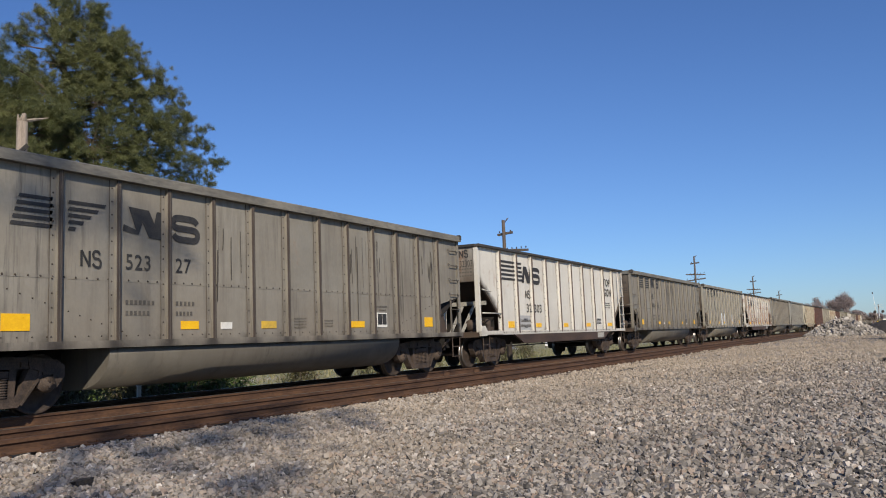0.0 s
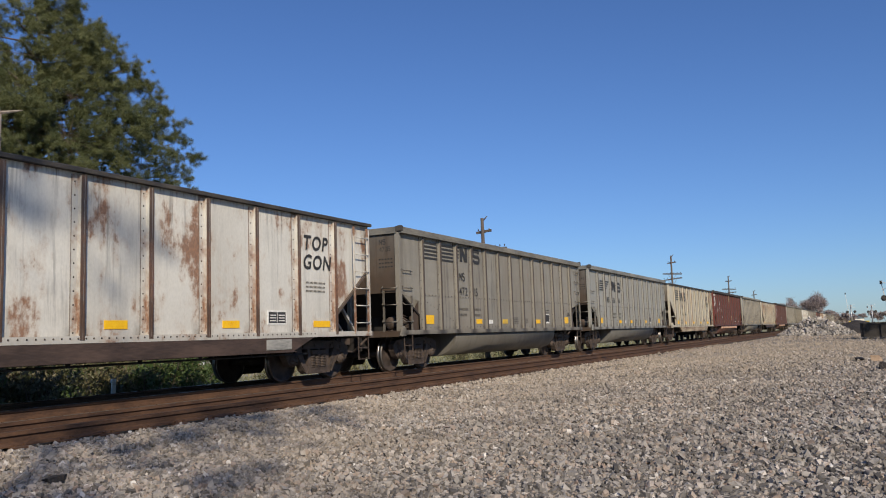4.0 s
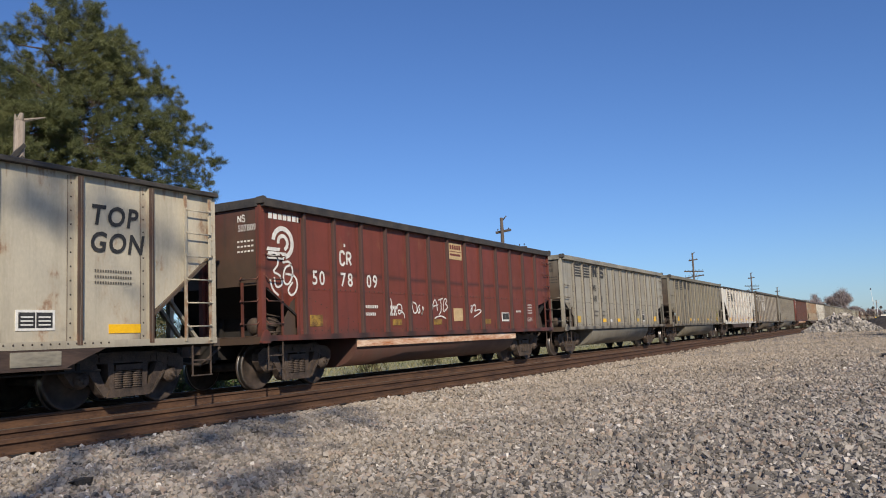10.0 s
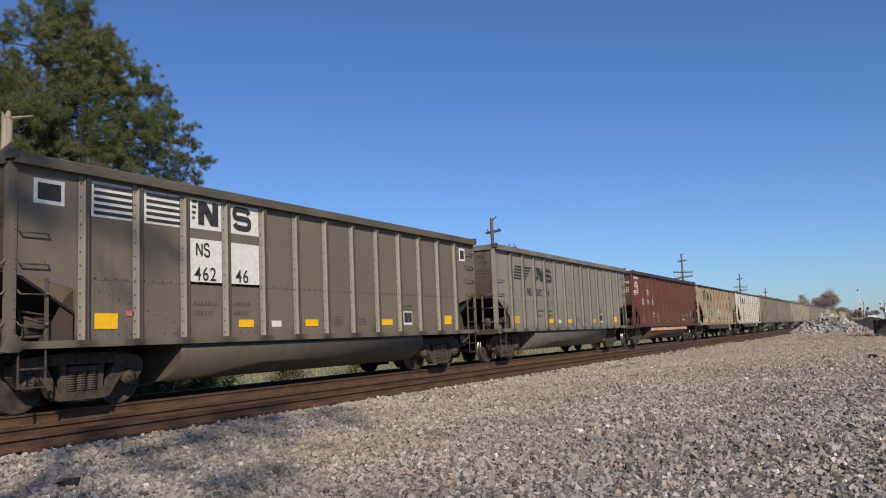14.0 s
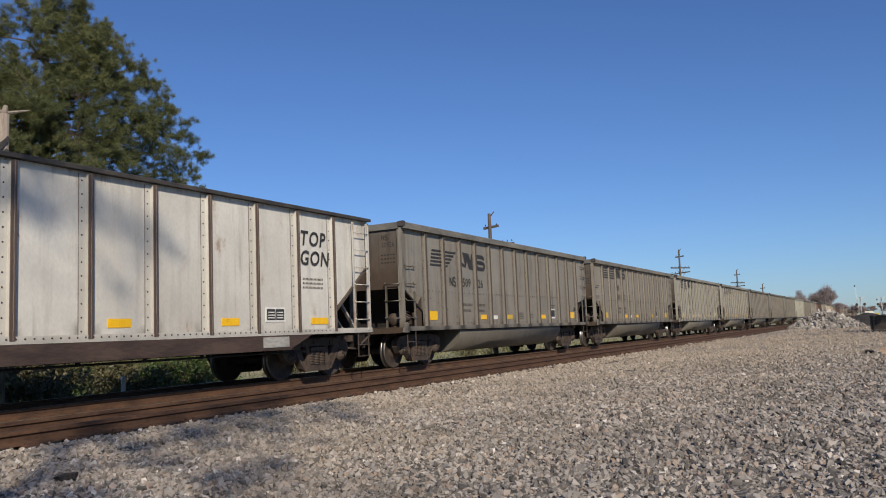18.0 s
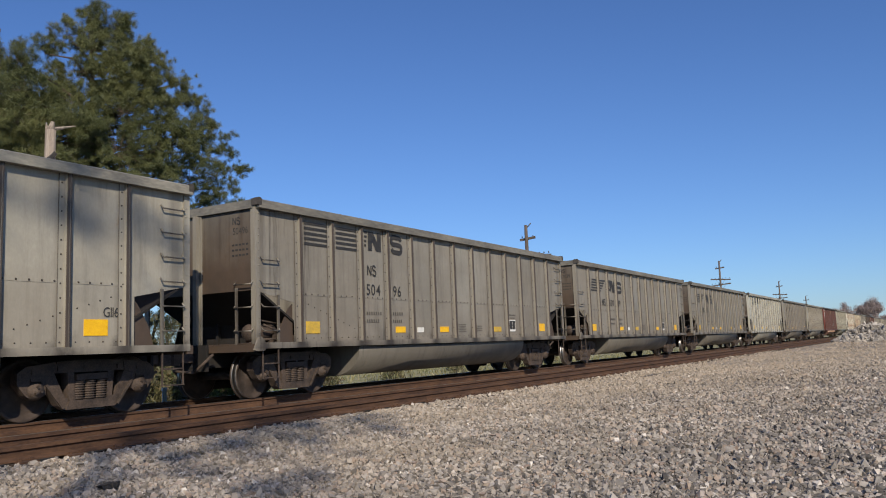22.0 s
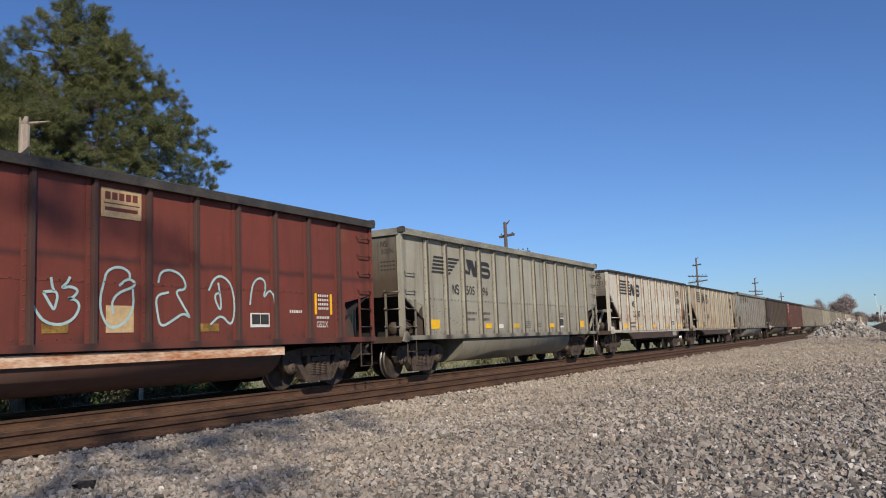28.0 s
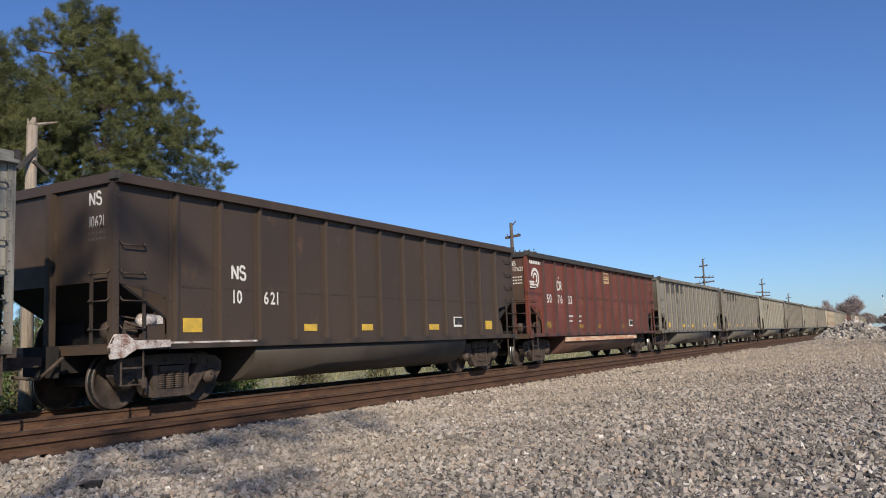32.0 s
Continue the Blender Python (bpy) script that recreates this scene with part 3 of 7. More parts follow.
def corner_post(tall):
    def build(bm):
        box(bm, -0.02, 0.085, SHEET - 0.03, SHEET - 0.001, 0.96, tall)
        box(bm, -0.035, -0.021, SHEET - 0.03, SHEET + 0.09, 0.96, tall)
        z = 1.1
        while z < tall:
            rivet(bm, 0.05, SHEET - 0.03, z)
            z += 0.14
    return mesh("corner_post_%.2f" % tall, build)


def end_post(w=0.10):
    def build(bm):
        box(bm, -0.04, 0.0, -w, w, 0.96, 3.56)
        box(bm, -0.11, -0.041, -w * 0.5, w * 0.5, 0.96, 3.56)
    return mesh("end_post_%.2f" % w, build)


def bulkhead(x, zhi):
    """Cross web added under the slope sheet to darken the open end; two stiffeners."""
    def build(bm):
        box(bm, x, x + 0.02, SHEET + 0.12, -SHEET - 0.12, 1.062, zhi)
        for y in (-0.5, 0.5):
            box(bm, x - 0.08, x - 0.001, y - 0.03, y + 0.03, 1.062, zhi)
    return mesh("bulkhead_%.2f" % x, build)


def end_sill():
    def build(bm):
        box(bm, -0.07, 0.06, FACE + 0.03, -FACE - 0.03, 0.90, 1.04)
        box(bm, -0.06, 1.15, SHEET + 0.1, -SHEET - 0.1, 1.045, 1.06)
        for y in (-1.42, 1.42):
            box(bm, -0.06, 1.3, y - 0.07, y + 0.07, 0.955, 1.04)
    return mesh("end_sill", build)


def gusset():
    def build(bm):
        prism(bm, [(1.06, 1.80), (1.06, 1.0), (0.62, 1.0), (0.72, 1.35), (0.95, 1.72)], "y", -1.44, -1.42)
    return mesh("gusset", build)


def brace():
    """The raking struts on the open end platform of a rebuilt car."""
    def build(bm):
        for y in (-1.0, -0.62, 0.62, 1.0):
            beam(bm, (0.02, y + 0.1, 1.04), (0.66, y, 1.86), 0.085, 0.05)
        box(bm, 0.62, 0.72, -1.4, 1.4, 1.86, 1.98)
    return mesh("brace", build)


def valve_gear():
    """Pipes, valve and lever on the platform."""
    def build(bm):
        tube(bm, (0.2, -1.35, 1.12), (1.25, -1.30, 1.14), 0.022, 6)
        tube(bm, (0.35, -1.30, 1.1), (0.35, -1.20, 1.5), 0.018, 6)
        tube(bm, (0.35, -1.20, 1.5), (1.0, -1.15, 1.42), 0.018, 6)
        lathe(bm, [(0.03, -0.14), (0.09, -0.12), (0.10, 0.0), (0.09, 0.12), (0.03, 0.14)], (0.98, -1.28, 1.30), 10, "z")
        box(bm, 0.72, 0.94, -1.40, -1.22, 1.07, 1.24)
        box(bm, 1.06, 1.20, -1.38, -1.24, 1.07, 1.2)
    return mesh("valve_gear", build)


def tank():
    """Brake reservoir lying on the end platform."""
    def build(bm):
        lathe(bm, [(0.02, -0.36), (0.14, -0.34), (0.17, -0.28), (0.17, 0.28), (0.14, 0.34), (0.02, 0.36)], (0.55, -1.05, 1.26), 14, "x")
        box(bm, 0.28, 0.36, -1.15, -0.95, 1.05, 1.15)
        box(bm, 0.74, 0.82, -1.15, -0.95, 1.05, 1.15)
        box(bm, 0.85, 1.02, -1.32, -1.02, 1.08, 1.3)
        tube(bm, (0.9, -1.3, 1.25), (0.3, -1.4, 1.4), 0.02, 6)
    return mesh("tank", build)


def grab(w):
    """One bent grab iron."""
    def build(bm):
        for a, b in (((0, 0, 0.06), (0, -0.06, 0.0)), ((0, -0.06, 0), (w, -0.06, 0)), ((w, -0.06, 0), (w, 0, 0.06))):
            tube(bm, a, b, 0.013, 6)
    return mesh("grab_%.2f" % w, build)


def stile(h, w=0.05):
    def build(bm):
        box(bm, -w / 2, w / 2, -0.035, -0.003, 0, h)
    return mesh("stile_%.2f" % h, build)


def stirrup():
    def build(bm):
        for x in (0.0, 0.42):
            box(bm, x - 0.011, x + 0.011, -0.011, 0.011, 0.42, 0.955)
        box(bm, -0.02, 0.44, -0.02, 0.02, 0.402, 0.42)
        box(bm, 0.02, 0.40, -0.012, 0.012, 0.66, 0.685)
    return mesh("stirrup", build)


def belly(L, x0, x1):
    """The rounded tub that hangs between the trucks, with raked fairings."""
    def build(bm):
        prof = [(-1.40, 0.945), (-1.395, 0.84), (-1.375, 0.74), (-1.335, 0.64), (-1.27, 0.545), (-1.18, 0.46), (-1.06, 0.385), (-0.9, 0.33), (-0.7, 0.30), (0.0, 0.29)]
        prof = [(y * 1.065, z) for y, z in prof]
        prof += [(-y, z) for y, z in reversed(prof[:-1])]
        rings = [[bm.verts.new((x, y, z)) for y, z in prof] for x in (x0, x1)]
        for i in range(len(prof) - 1):
            f = bm.faces.new((rings[0][i], rings[0][i + 1], rings[1][i + 1], rings[1][i]))
            f.smooth = True
        for r in rings:
            bm.faces.new(r)
        bm.faces.new((rings[0][0], rings[1][0], rings[1][-1], rings[0][-1]))
    return mesh("belly_%.2f_%.2f" % (L, x0), build)


def centre_sill(L):
    def build(bm):
        box(bm, -0.15, L + 0.15, -0.33, 0.33, 0.62, 0.95)
        for s, x in ((-1, -0.15), (1, L + 0.15)):
            box(bm, min(x, x + s * 0.06), max(x, x + s * 0.06), -0.42, 0.42, 0.56, 1.06)
    return mesh("centre_sill_%.2f" % L, build)


def coupler():
    def build(bm):
        box(bm, -0.62, -0.2, -0.08, 0.08, 0.74, 0.90)
        prism(bm, [(-0.60, -0.16), (-0.78, -0.2), (-0.86, -0.06), (-0.74, 0.0), (-0.86, 0.1), (-0.80, 0.18), (-0.60, 0.13)], "z", 0.70, 0.95)
        tube(bm, (-0.2, -0.6, 0.88), (-0.45, -0.35, 0.55), 0.03, 6)
        tube(bm, (-0.45, -0.35, 0.55), (-0.74, -0.12, 0.60), 0.03, 6)
    return mesh("coupler", build)


def pipe_run(L):
    def build(bm):
        tube(bm, (2.2, -1.3, 0.60), (L - 2.2, -1.3, 0.60), 0.022, 6)
        for i in range(8):
            x = 2.6 + i * (L - 5.2) / 7
            box(bm, x - 0.03, x + 0.03, -1.32, -1.28, 0.58, 0.72)
    return mesh("pipe_run_%.2f" % L, build)


# trucks
def side_frame():
    """Cast frame: arched top member, pedestals over the bearings, raked lower arms, open windows beside the springs."""
    def build(bm):
        y0, y1 = -0.075, 0.075
        prism(bm, [(-0.60, 0.69), (0.60, 0.69), (0.57, 0.855), (0.2, 0.875), (-0.2, 0.875), (-0.57, 0.855)], "y", y0, y1)
        box(bm, -0.58, 0.58, y0 - 0.035, y0 - 0.001, 0.825, 0.852)
        for s in (-1, 1):
            end = [(0.575, 0.853), (0.605, 0.688), (0.745, 0.655), (0.735, 0.40), (0.785, 0.36), (0.805, 0.585), (0.975, 0.585), (0.995, 0.36), (1.05, 0.40), (1.17, 0.55), (1.17, 0.71), (1.04, 0.805)]
            prism(bm, [(s * p, q) for p, q in end], "y", y0 - 0.012, y1)
            arm = [(0.60, 0.686), (0.74, 0.65), (0.735, 0.52), (0.53, 0.22), (0.44, 0.155), (0.37, 0.155), (0.37, 0.30), (0.43, 0.33)]
            prism(bm, [(s * p, q) for p, q in arm], "y", y0 - 0.006, y1 - 0.01)
            beam(bm, (s * 0.735, y0 - 0.018, 0.53), (s * 0.46, y0 - 0.018, 0.175), 0.035)
            prism(bm, [(s * p, q) for p, q in ((0.27, 0.285), (0.365, 0.285), (0.40, 0.688), (0.29, 0.688))], "y", y0 - 0.02, y1)
            # bearing, its adapter and the bolted cap
            lathe(bm, [(0.13, 0.07), (0.14, -0.05), (0.135, -0.085), (0.105, -0.12), (0.10, -0.135), (0.05, -0.14), (0.045, -0.155), (0.0, -0.155)], (s * 0.89, 0, 0.457), 16)
            box(bm, min(s * 0.80, s * 0.98), max(s * 0.80, s * 0.98), y0 - 0.04, y1, 0.588, 0.63)
            box(bm, min(s * 0.82, s * 0.96), max(s * 0.82, s * 0.96), y0 - 0.03, y0 - 0.013, 0.69, 0.75)
            box(bm, min(s * 0.46, s * 0.56), max(s * 0.46, s * 0.56), y0 - 0.03, y0 - 0.002, 0.72, 0.79)
        prism(bm, [(-0.42, 0.15), (0.42, 0.15), (0.36, 0.284), (-0.36, 0.284)], "y", y0 - 0.03, y1 + 0.02)
        # the end of the bolster in its window, with friction wedges
        box(bm, -0.26, 0.26, y0 - 0.05, y1, 0.575, 0.665)
        box(bm, -0.12, 0.12, y0 - 0.02, y0 - 0.003, 0.735, 0.80)
    return mesh("side_frame", build)


def spring():
    def build(bm):
        prof = []
        for i in range(8):
            z = 0.288 + i * 0.036
            prof += [(0.078, z), (0.102, z + 0.007), (0.104, z + 0.021), (0.078, z + 0.028)]
        lathe(bm, prof, (0, 0, 0), 9, "z")
    return mesh("spring", build)


def bolster():
    def build(bm):
        prism(bm, [(-1.05, 0.50), (-0.5, 0.40), (0.5, 0.40), (1.05, 0.50), (1.05, 0.66), (0.4, 0.74), (-0.4, 0.74), (-1.05, 0.66)], "x", -0.2, 0.2)
        box(bm, -0.3, 0.3, -0.3, 0.3, 0.70, 0.80)
        for x in (-0.52, 0.52):
            box(bm, x - 0.05, x + 0.05, -0.8, 0.8, 0.40, 0.50)
            for y in (-0.75, 0.75):
                box(bm, x - 0.10, x + 0.10, y - 0.06, y + 0.06, 0.34, 0.58)
    return mesh("bolster", build)


def wheelset():
    """Two wheels on an axle, with its origin on the axle's line."""
    def build(bm):
        tube(bm, (0, -1.02, 0), (0, 1.02, 0), 0.085, 12)
        for s in (-1, 1):
            lathe(bm, [(0.09, s * 0.84), (0.15, s * 0.83), (0.20, s * 0.79), (0.36, s * 0.755), (0.40, s * 0.80), (0.44, s * 0.815), (0.453, s * 0.805),
                       (0.457, s * 0.74), (0.462, s * 0.71), (0.485, s * 0.695), (0.485, s * 0.68), (0.40, s * 0.675), (0.36, s * 0.70), (0.20, s * 0.70), (0.12, s * 0.66), (0.085, s * 0.65)], (0, 0, 0), 32)
            # bolts of the bearing cap
            for i in range(3):
                a = i * math.tau / 3
                box(bm, 0.05 * math.cos(a) - 0.014, 0.05 * math.cos(a) + 0.014, min(s * 1.14, s * 1.175), max(s * 1.14, s * 1.175), 0.05 * math.sin(a) - 0.014, 0.05 * math.sin(a) + 0.014)
    return mesh("wheelset", build)


WHEELSETS = []


def add_truck(car, x, index):
    tr = part("truck", bolster(), UNDER, car, "dark cast-steel four-wheel truck", (x, 0, 0))
    for y in (-1.0, 1.0):
        part("side_frame", side_frame(), STEEL, tr, at=pose(0, y, 0, 0, 0, 0 if y < 0 else 180))
        for dx in (-0.21, 0.0, 0.21):
            part("spring", spring(), STEEL, tr, at=(dx * 0.9, y * 1.03, 0))
    for dx in (-0.89, 0.89):
        w = part("wheelset", wheelset(), ROLLED, tr, "rust-brown wheels on an axle", (dx, 0, 0.457))
        WHEELSETS.append((index, x + dx, dx, w))
    return tr


# markings
def bars(key, rows):
    """Flat painted bars on the near side: rows of x0, x1, z0, z1, lean and depth."""
    def build(bm):
        for x0, x1, z0, z1, lean, y in rows:
            bm.faces.new([bm.verts.new(p) for p in ((x0, y, z0), (x1, y, z0), (x1 + lean, y, z1), (x0 + lean, y, z1))])
    return mesh(key, build)


def add_number(car, groups, z, h, squeeze, ink):
    """Road number, one piece for each panel that it stands on."""
    gap, weight = (0.22, 0.022) if ink is WHITE else (0.16, 0.012)
    for text, x in groups:
        for ch in text:
            me = mesh("digit_%s_%.2f_%.2f_%.3f" % (ch, x, z, weight), lambda bm: lettering(bm, ch, x, z, h, INK - 0.001, squeeze, gap, 0.0, weight))
            part("road_number_digit", me, ink, car, "stencilled digit of the road number")
            x += (glyph(ch, weight)[2] * squeeze + gap) * h


def slab(x0, x1, z0, z1, y=None):
    """A thin plate or decal on the near side."""
    y = INK if y is None else y
    return mesh("slab_%.2f_%.2f_%.2f_%.2f_%.3f" % (x0, x1, z0, z1, y), lambda bm: box(bm, x0, x1, y, SHEET, z0, z1))


UPRIGHT = ((0, 0), (0.3, 0), (0.3, 0.5), (0.62, 0), (1, 0), (1, 1), (0.7, 1), (0.7, 0.5), (0.38, 1), (0, 1))
RAKED = ((0, 0), (0.18, 0), (0.29, 0.55), (0.5, 0), (0.78, 0), (1, 1), (0.81, 1), (0.70, 0.45), (0.48, 1), (0.18, 1))
SWEPT = ((0.14, 1), (0.67, 0.96), (0.81, 0.55), (0.88, 0.95), (1, 0.95), (1, 0), (0.67, 0.03), (0.5, 0.52), (0.40, 0.1), (0, 0.18), (0.02, 0.4), (0.33, 0.26))
CURL = ((1.0, 0.80), (0.88, 1.0), (0.45, 1.02), (0.0, 1.02), (-0.04, 0.52), (0.5, 0.52), (1.04, 0.48), (1.0, -0.02), (0.55, -0.02), (0.12, 0.0), (0.0, 0.20))


def block(key, pts, x0, x1, z0, z1):
    """One flat painted shape from an outline in a unit square."""
    return mesh(key, lambda bm: bm.faces.new([bm.verts.new((x0 + a * (x1 - x0), INK - 0.002, z0 + b * (z1 - z0))) for a, b in pts]))


def ribbon(bm, pts, half, y, smooth=2):
    """A painted line of even width through the points."""
    p = [Vector(q) for q in pts]
    for _ in range(smooth):
        q = [p[0]]
        for a, b in zip(p, p[1:]):
            q += [a.lerp(b, 0.25), a.lerp(b, 0.75)]
        p = q + [p[-1]]
    rows = []
    for i in range(len(p)):
        d = p[min(i + 1, len(p) - 1)] - p[max(i - 1, 0)]
        n = Vector((-d.y, d.x)).normalized() * half
        rows.append([bm.verts.new((p[i].x + k * n.x, y, p[i].y + k * n.y)) for k in (-1, 1)])
    for a, b in zip(rows, rows[1:]):
        bm.faces.new((a[0], a[1], b[1], b[0]))


def curl(key, x0, x1, z0, z1, lean=0.0):
    """One bold double bend."""
    h, half = z1 - z0, (z1 - z0) * 0.118
    def build(bm):
        ribbon(bm, [(x0 + half + a * (x1 - x0 - 2 * half) + lean * b * h, z0 + half + b * (h - 2 * half)) for a, b in CURL], half, INK - 0.0025, 3)
    return mesh(key, build)


def thin_mark(key, x, z, h, half, kind="ns", y=None):
    """The two small strokes' marks over a road number."""
    y, w = INK if y is None else y, 0.58 * h
    lines = {"ns": [[(0, 0), (0, 1)], [(0, 1), (1, 0)], [(1, 0), (1, 1)],
                    [(2.3, 0.80), (2.1, 1.02), (1.5, 1.0), (1.42, 0.56), (2.4, 0.5), (2.42, 0.0), (1.8, -0.03), (1.38, 0.18)]],
             "cr": [[(1.0, 0.80), (0.7, 1.06), (0, 0.98), (-0.05, 0.5), (0, 0.02), (0.7, -0.06), (1.0, 0.20)],
                    [(1.5, 0), (1.5, 1)], [(1.5, 0.95), (2.2, 1.0), (2.5, 0.74), (2.2, 0.46), (1.5, 0.50)], [(1.95, 0.5), (2.5, 0)]]}[kind]
    def build(bm):
        for i, pts in enumerate(lines):
            ribbon(bm, [(x + a * w, z + b * h) for a, b in pts], half, y - 0.0006 * i, 2 if len(pts) > 2 else 0)
    return mesh(key, build)


def mark_panels(car, ink, panel):
    """Older marking: striped panels and two bold letters' blocks, one to a panel."""
    rows = []
    for x0, x1 in ((1.36, 2.10), (2.38, 3.12)):
        rows += [(x0, x1, 3.42 - i * 0.105, 3.475 - i * 0.105, 0, INK) for i in range(5)]
    rows += [(3.40, 3.52 - 0.02 * i, 3.44 - i * 0.1, 3.49 - i * 0.1, 0, INK) for i in range(4)]
    part("stripe_mark", bars("stripe_mark_panels", rows), ink, car, "black painted stripes")
    part("letter_mark", block("letter_mark_panels", UPRIGHT, 3.54, 4.04, 3.06, 3.49), ink, car)
    part("letter_mark", curl("letter_mark_panels_end", 4.42, 4.92, 3.05, 3.50), ink, car)
    if panel:
        for x0, x1, z0, z1 in ((1.32, 2.14, 2.96, 3.52), (2.34, 3.16, 2.96, 3.52), (3.36, 4.16, 2.98, 3.53), (4.38, 5.16, 2.98, 3.53), (3.36, 4.16, 1.98, 2.80), (4.38, 5.16, 1.98, 2.80)):
            part("white_panel", slab(x0, x1, z0, z1, SHEET - 0.006), PALE, car)
        for x0, x1 in ((0.35, 0.85), (13.75, 14.1)):
            part("frame_mark", slab(x0, x1, 3.05, 3.42, SHEET - 0.006), PALE, car)
            part("frame_mark", slab(x0 + 0.06, x1 - 0.06, 3.11, 3.36, SHEET - 0.010), BLACK, car)


def mark_mane(car, ink):
    """Newer marking: a raked block of stripes that fade to the right, and two bold blocks."""
    rows = []
    for i in range(5):
        rows.append((1.60 - i * 0.03, 2.12, 3.10 - i * 0.10, 3.155 - i * 0.10, 0.02, INK))
        rows.append((2.38, 3.02 - i * 0.13, 3.10 - i * 0.10, 3.155 - i * 0.10, 0.03, INK))
    part("stripe_mark", bars("stripe_mark_mane", rows), ink, car, "black painted stripes")
    part("letter_mark", block("letter_mark_mane", SWEPT, 3.36, 4.13, 2.70, 3.19), ink, car)
    part("letter_mark", curl("letter_mark_mane_end", 4.34, 4.98, 2.70, 3.17), ink, car)


def mark_topgon(car, ink, f):
    rows = []
    for i in range(5):
        z0 = 3.20 - i * 0.135
        rows.append((1.62, (3.18 + 0.02 * i) * f, z0, z0 + 0.07, 0.02, INK - 0.002))
        rows.append((2.702 * f - 0.034, 2.702 * f + 0.038, z0, z0 + 0.07, 0.0, SHEET - 0.0895))
        rows.append((3.964 * f - 0.034, 3.964 * f + 0.038, 2.63 + 0.11 * i, 2.74 + 0.11 * i, 0.0, SHEET - 0.0895))
    part("stripe_mark", bars("stripe_mark_topgon_%.2f" % f, rows), ink, car, "black painted stripes")
    part("letter_mark", block("letter_mark_topgon_%.2f" % f, RAKED, 3.20 * f, 4.06 * f, 2.62, 3.17), ink, car)
    part("letter_mark", curl("letter_mark_topgon_end_%.2f" % f, 4.02 * f, 4.72 * f, 2.61, 3.17, 0.08), ink, car)
    for text, z in (("TOP", 2.84), ("GON", 2.42)):
        x = 11.66 * f
        for ch in text:
            me = mesh("name_%s_%.2f_%.2f" % (ch, x, z), lambda bm: lettering(bm, ch, x, z, 0.31, INK - 0.002, 0.95, 0.17, 0.16, 0.035))
            part("name_letter", me, ink, car)
            x += (glyph(ch, 0.035)[2] * 0.95 + 0.17) * 0.31


def ring_bars(key, cx, cz, rows):
    """Arcs of a ring: rows of inner and outer radius, from and to in degrees."""
    def build(bm):
        for r0, r1, a0, a1 in rows:
            n = 12
            p = [[bm.verts.new((cx + r * math.cos(radians(a0 + (a1 - a0) * i / n)), INK, cz + r * math.sin(radians(a0 + (a1 - a0) * i / n)))) for r in (r0, r1)] for i in range(n + 1)]
            for a, b in zip(p, p[1:]):
                bm.faces.new((a[0], a[1], b[1], b[0]))
    return mesh(key, build)


def mark_wheel(car):
    """White emblem of arcs and bars, with a word bar above it."""
    part("word_bar", bars("word_bar", [(0.22 + i * 0.145, 0.33 + i * 0.145, 3.36, 3.48, 0, INK) for i in range(7)]), WHITE, car)
    part("emblem_arc", ring_bars("emblem_arc", 0.64, 2.90, [(0.10, 0.18, -70, 190), (0.24, 0.34, -75, 172)]), WHITE, car)
    part("emblem_bar", bars("emblem_bar", [(0.15, 0.53, 2.72, 2.79, 0.03, INK - 0.001), (0.17, 0.70, 2.635, 2.705, 0.03, INK - 0.001), (0.15, 0.66, 2.555, 2.62, 0.03, INK - 0.001)]), WHITE, car)
    part("mark_dot", bars("mark_dot", [(2.70, 2.76, 2.98, 3.04, 0, INK)]), WHITE, car)


def small_bars(key, groups):
    """Lines of small stencilling as rows of short bars: x, z, length, height."""
    rows = []
    for x, z, w, h in groups:
        n = max(2, int(w / (h * 1.1)))
        rows += [(x + i * w / n, x + (i + 0.62) * w / n, z, z + h, 0, INK) for i in range(n)]
    return bars(key, rows)


def squiggle(key, letters):
    """Sprayed loops: rows of x, z, width, height and shape."""
    def build(bm):
        for x, z, w, h, shape in letters:
            pts = []
            for i in range(17):
                u = i / 16
                if shape == 0:
                    a = radians(-60 + 330 * u)
                    pts.append((x + w / 2 + w / 2 * math.cos(a), z + h / 2 + h / 2 * math.sin(a)))
                elif shape == 1:
                    pts.append((x + w * u, z + h * (0.5 + 0.5 * math.sin(u * 9.0))))
                else:
                    pts.append((x + w * (0.5 + 0.5 * math.sin(u * 6.2 + 1)), z + h * (1 - u)))
            for (a, b), (c, d) in zip(pts, pts[1:]):
                n = Vector((b - d, c - a)).normalized() * 0.016
                bm.faces.new([bm.verts.new(p) for p in ((a + n.x, INK, b + n.y), (c + n.x, INK, d + n.y), (c - n.x, INK, d - n.y), (a - n.x, INK, b - n.y))])
    return mesh(key, build)


def scrawl(key, pts, half):
    """One sprayed line, rounded through its turns."""
    def build(bm):
        p = [Vector((a, b)) for a, b in pts]
        for _ in range(2):
            q = [p[0]]
            for a, b in zip(p, p[1:]):
                q += [a.lerp(b, 0.25), a.lerp(b, 0.75)]
            p = q + [p[-1]]
        rows = []
        for i in range(len(p)):
            d = (p[min(i + 1, len(p) - 1)] - p[max(i - 1, 0)])
            n = Vector((-d.y, d.x)).normalized() * half
            rows.append([bm.verts.new((p[i].x + s * n.x, INK - 0.001, p[i].y + s * n.y)) for s in (-1, 1)])
        for a, b in zip(rows, rows[1:]):
            bm.faces.new((a[0], a[1], b[1], b[0]))
    return mesh(key, build)


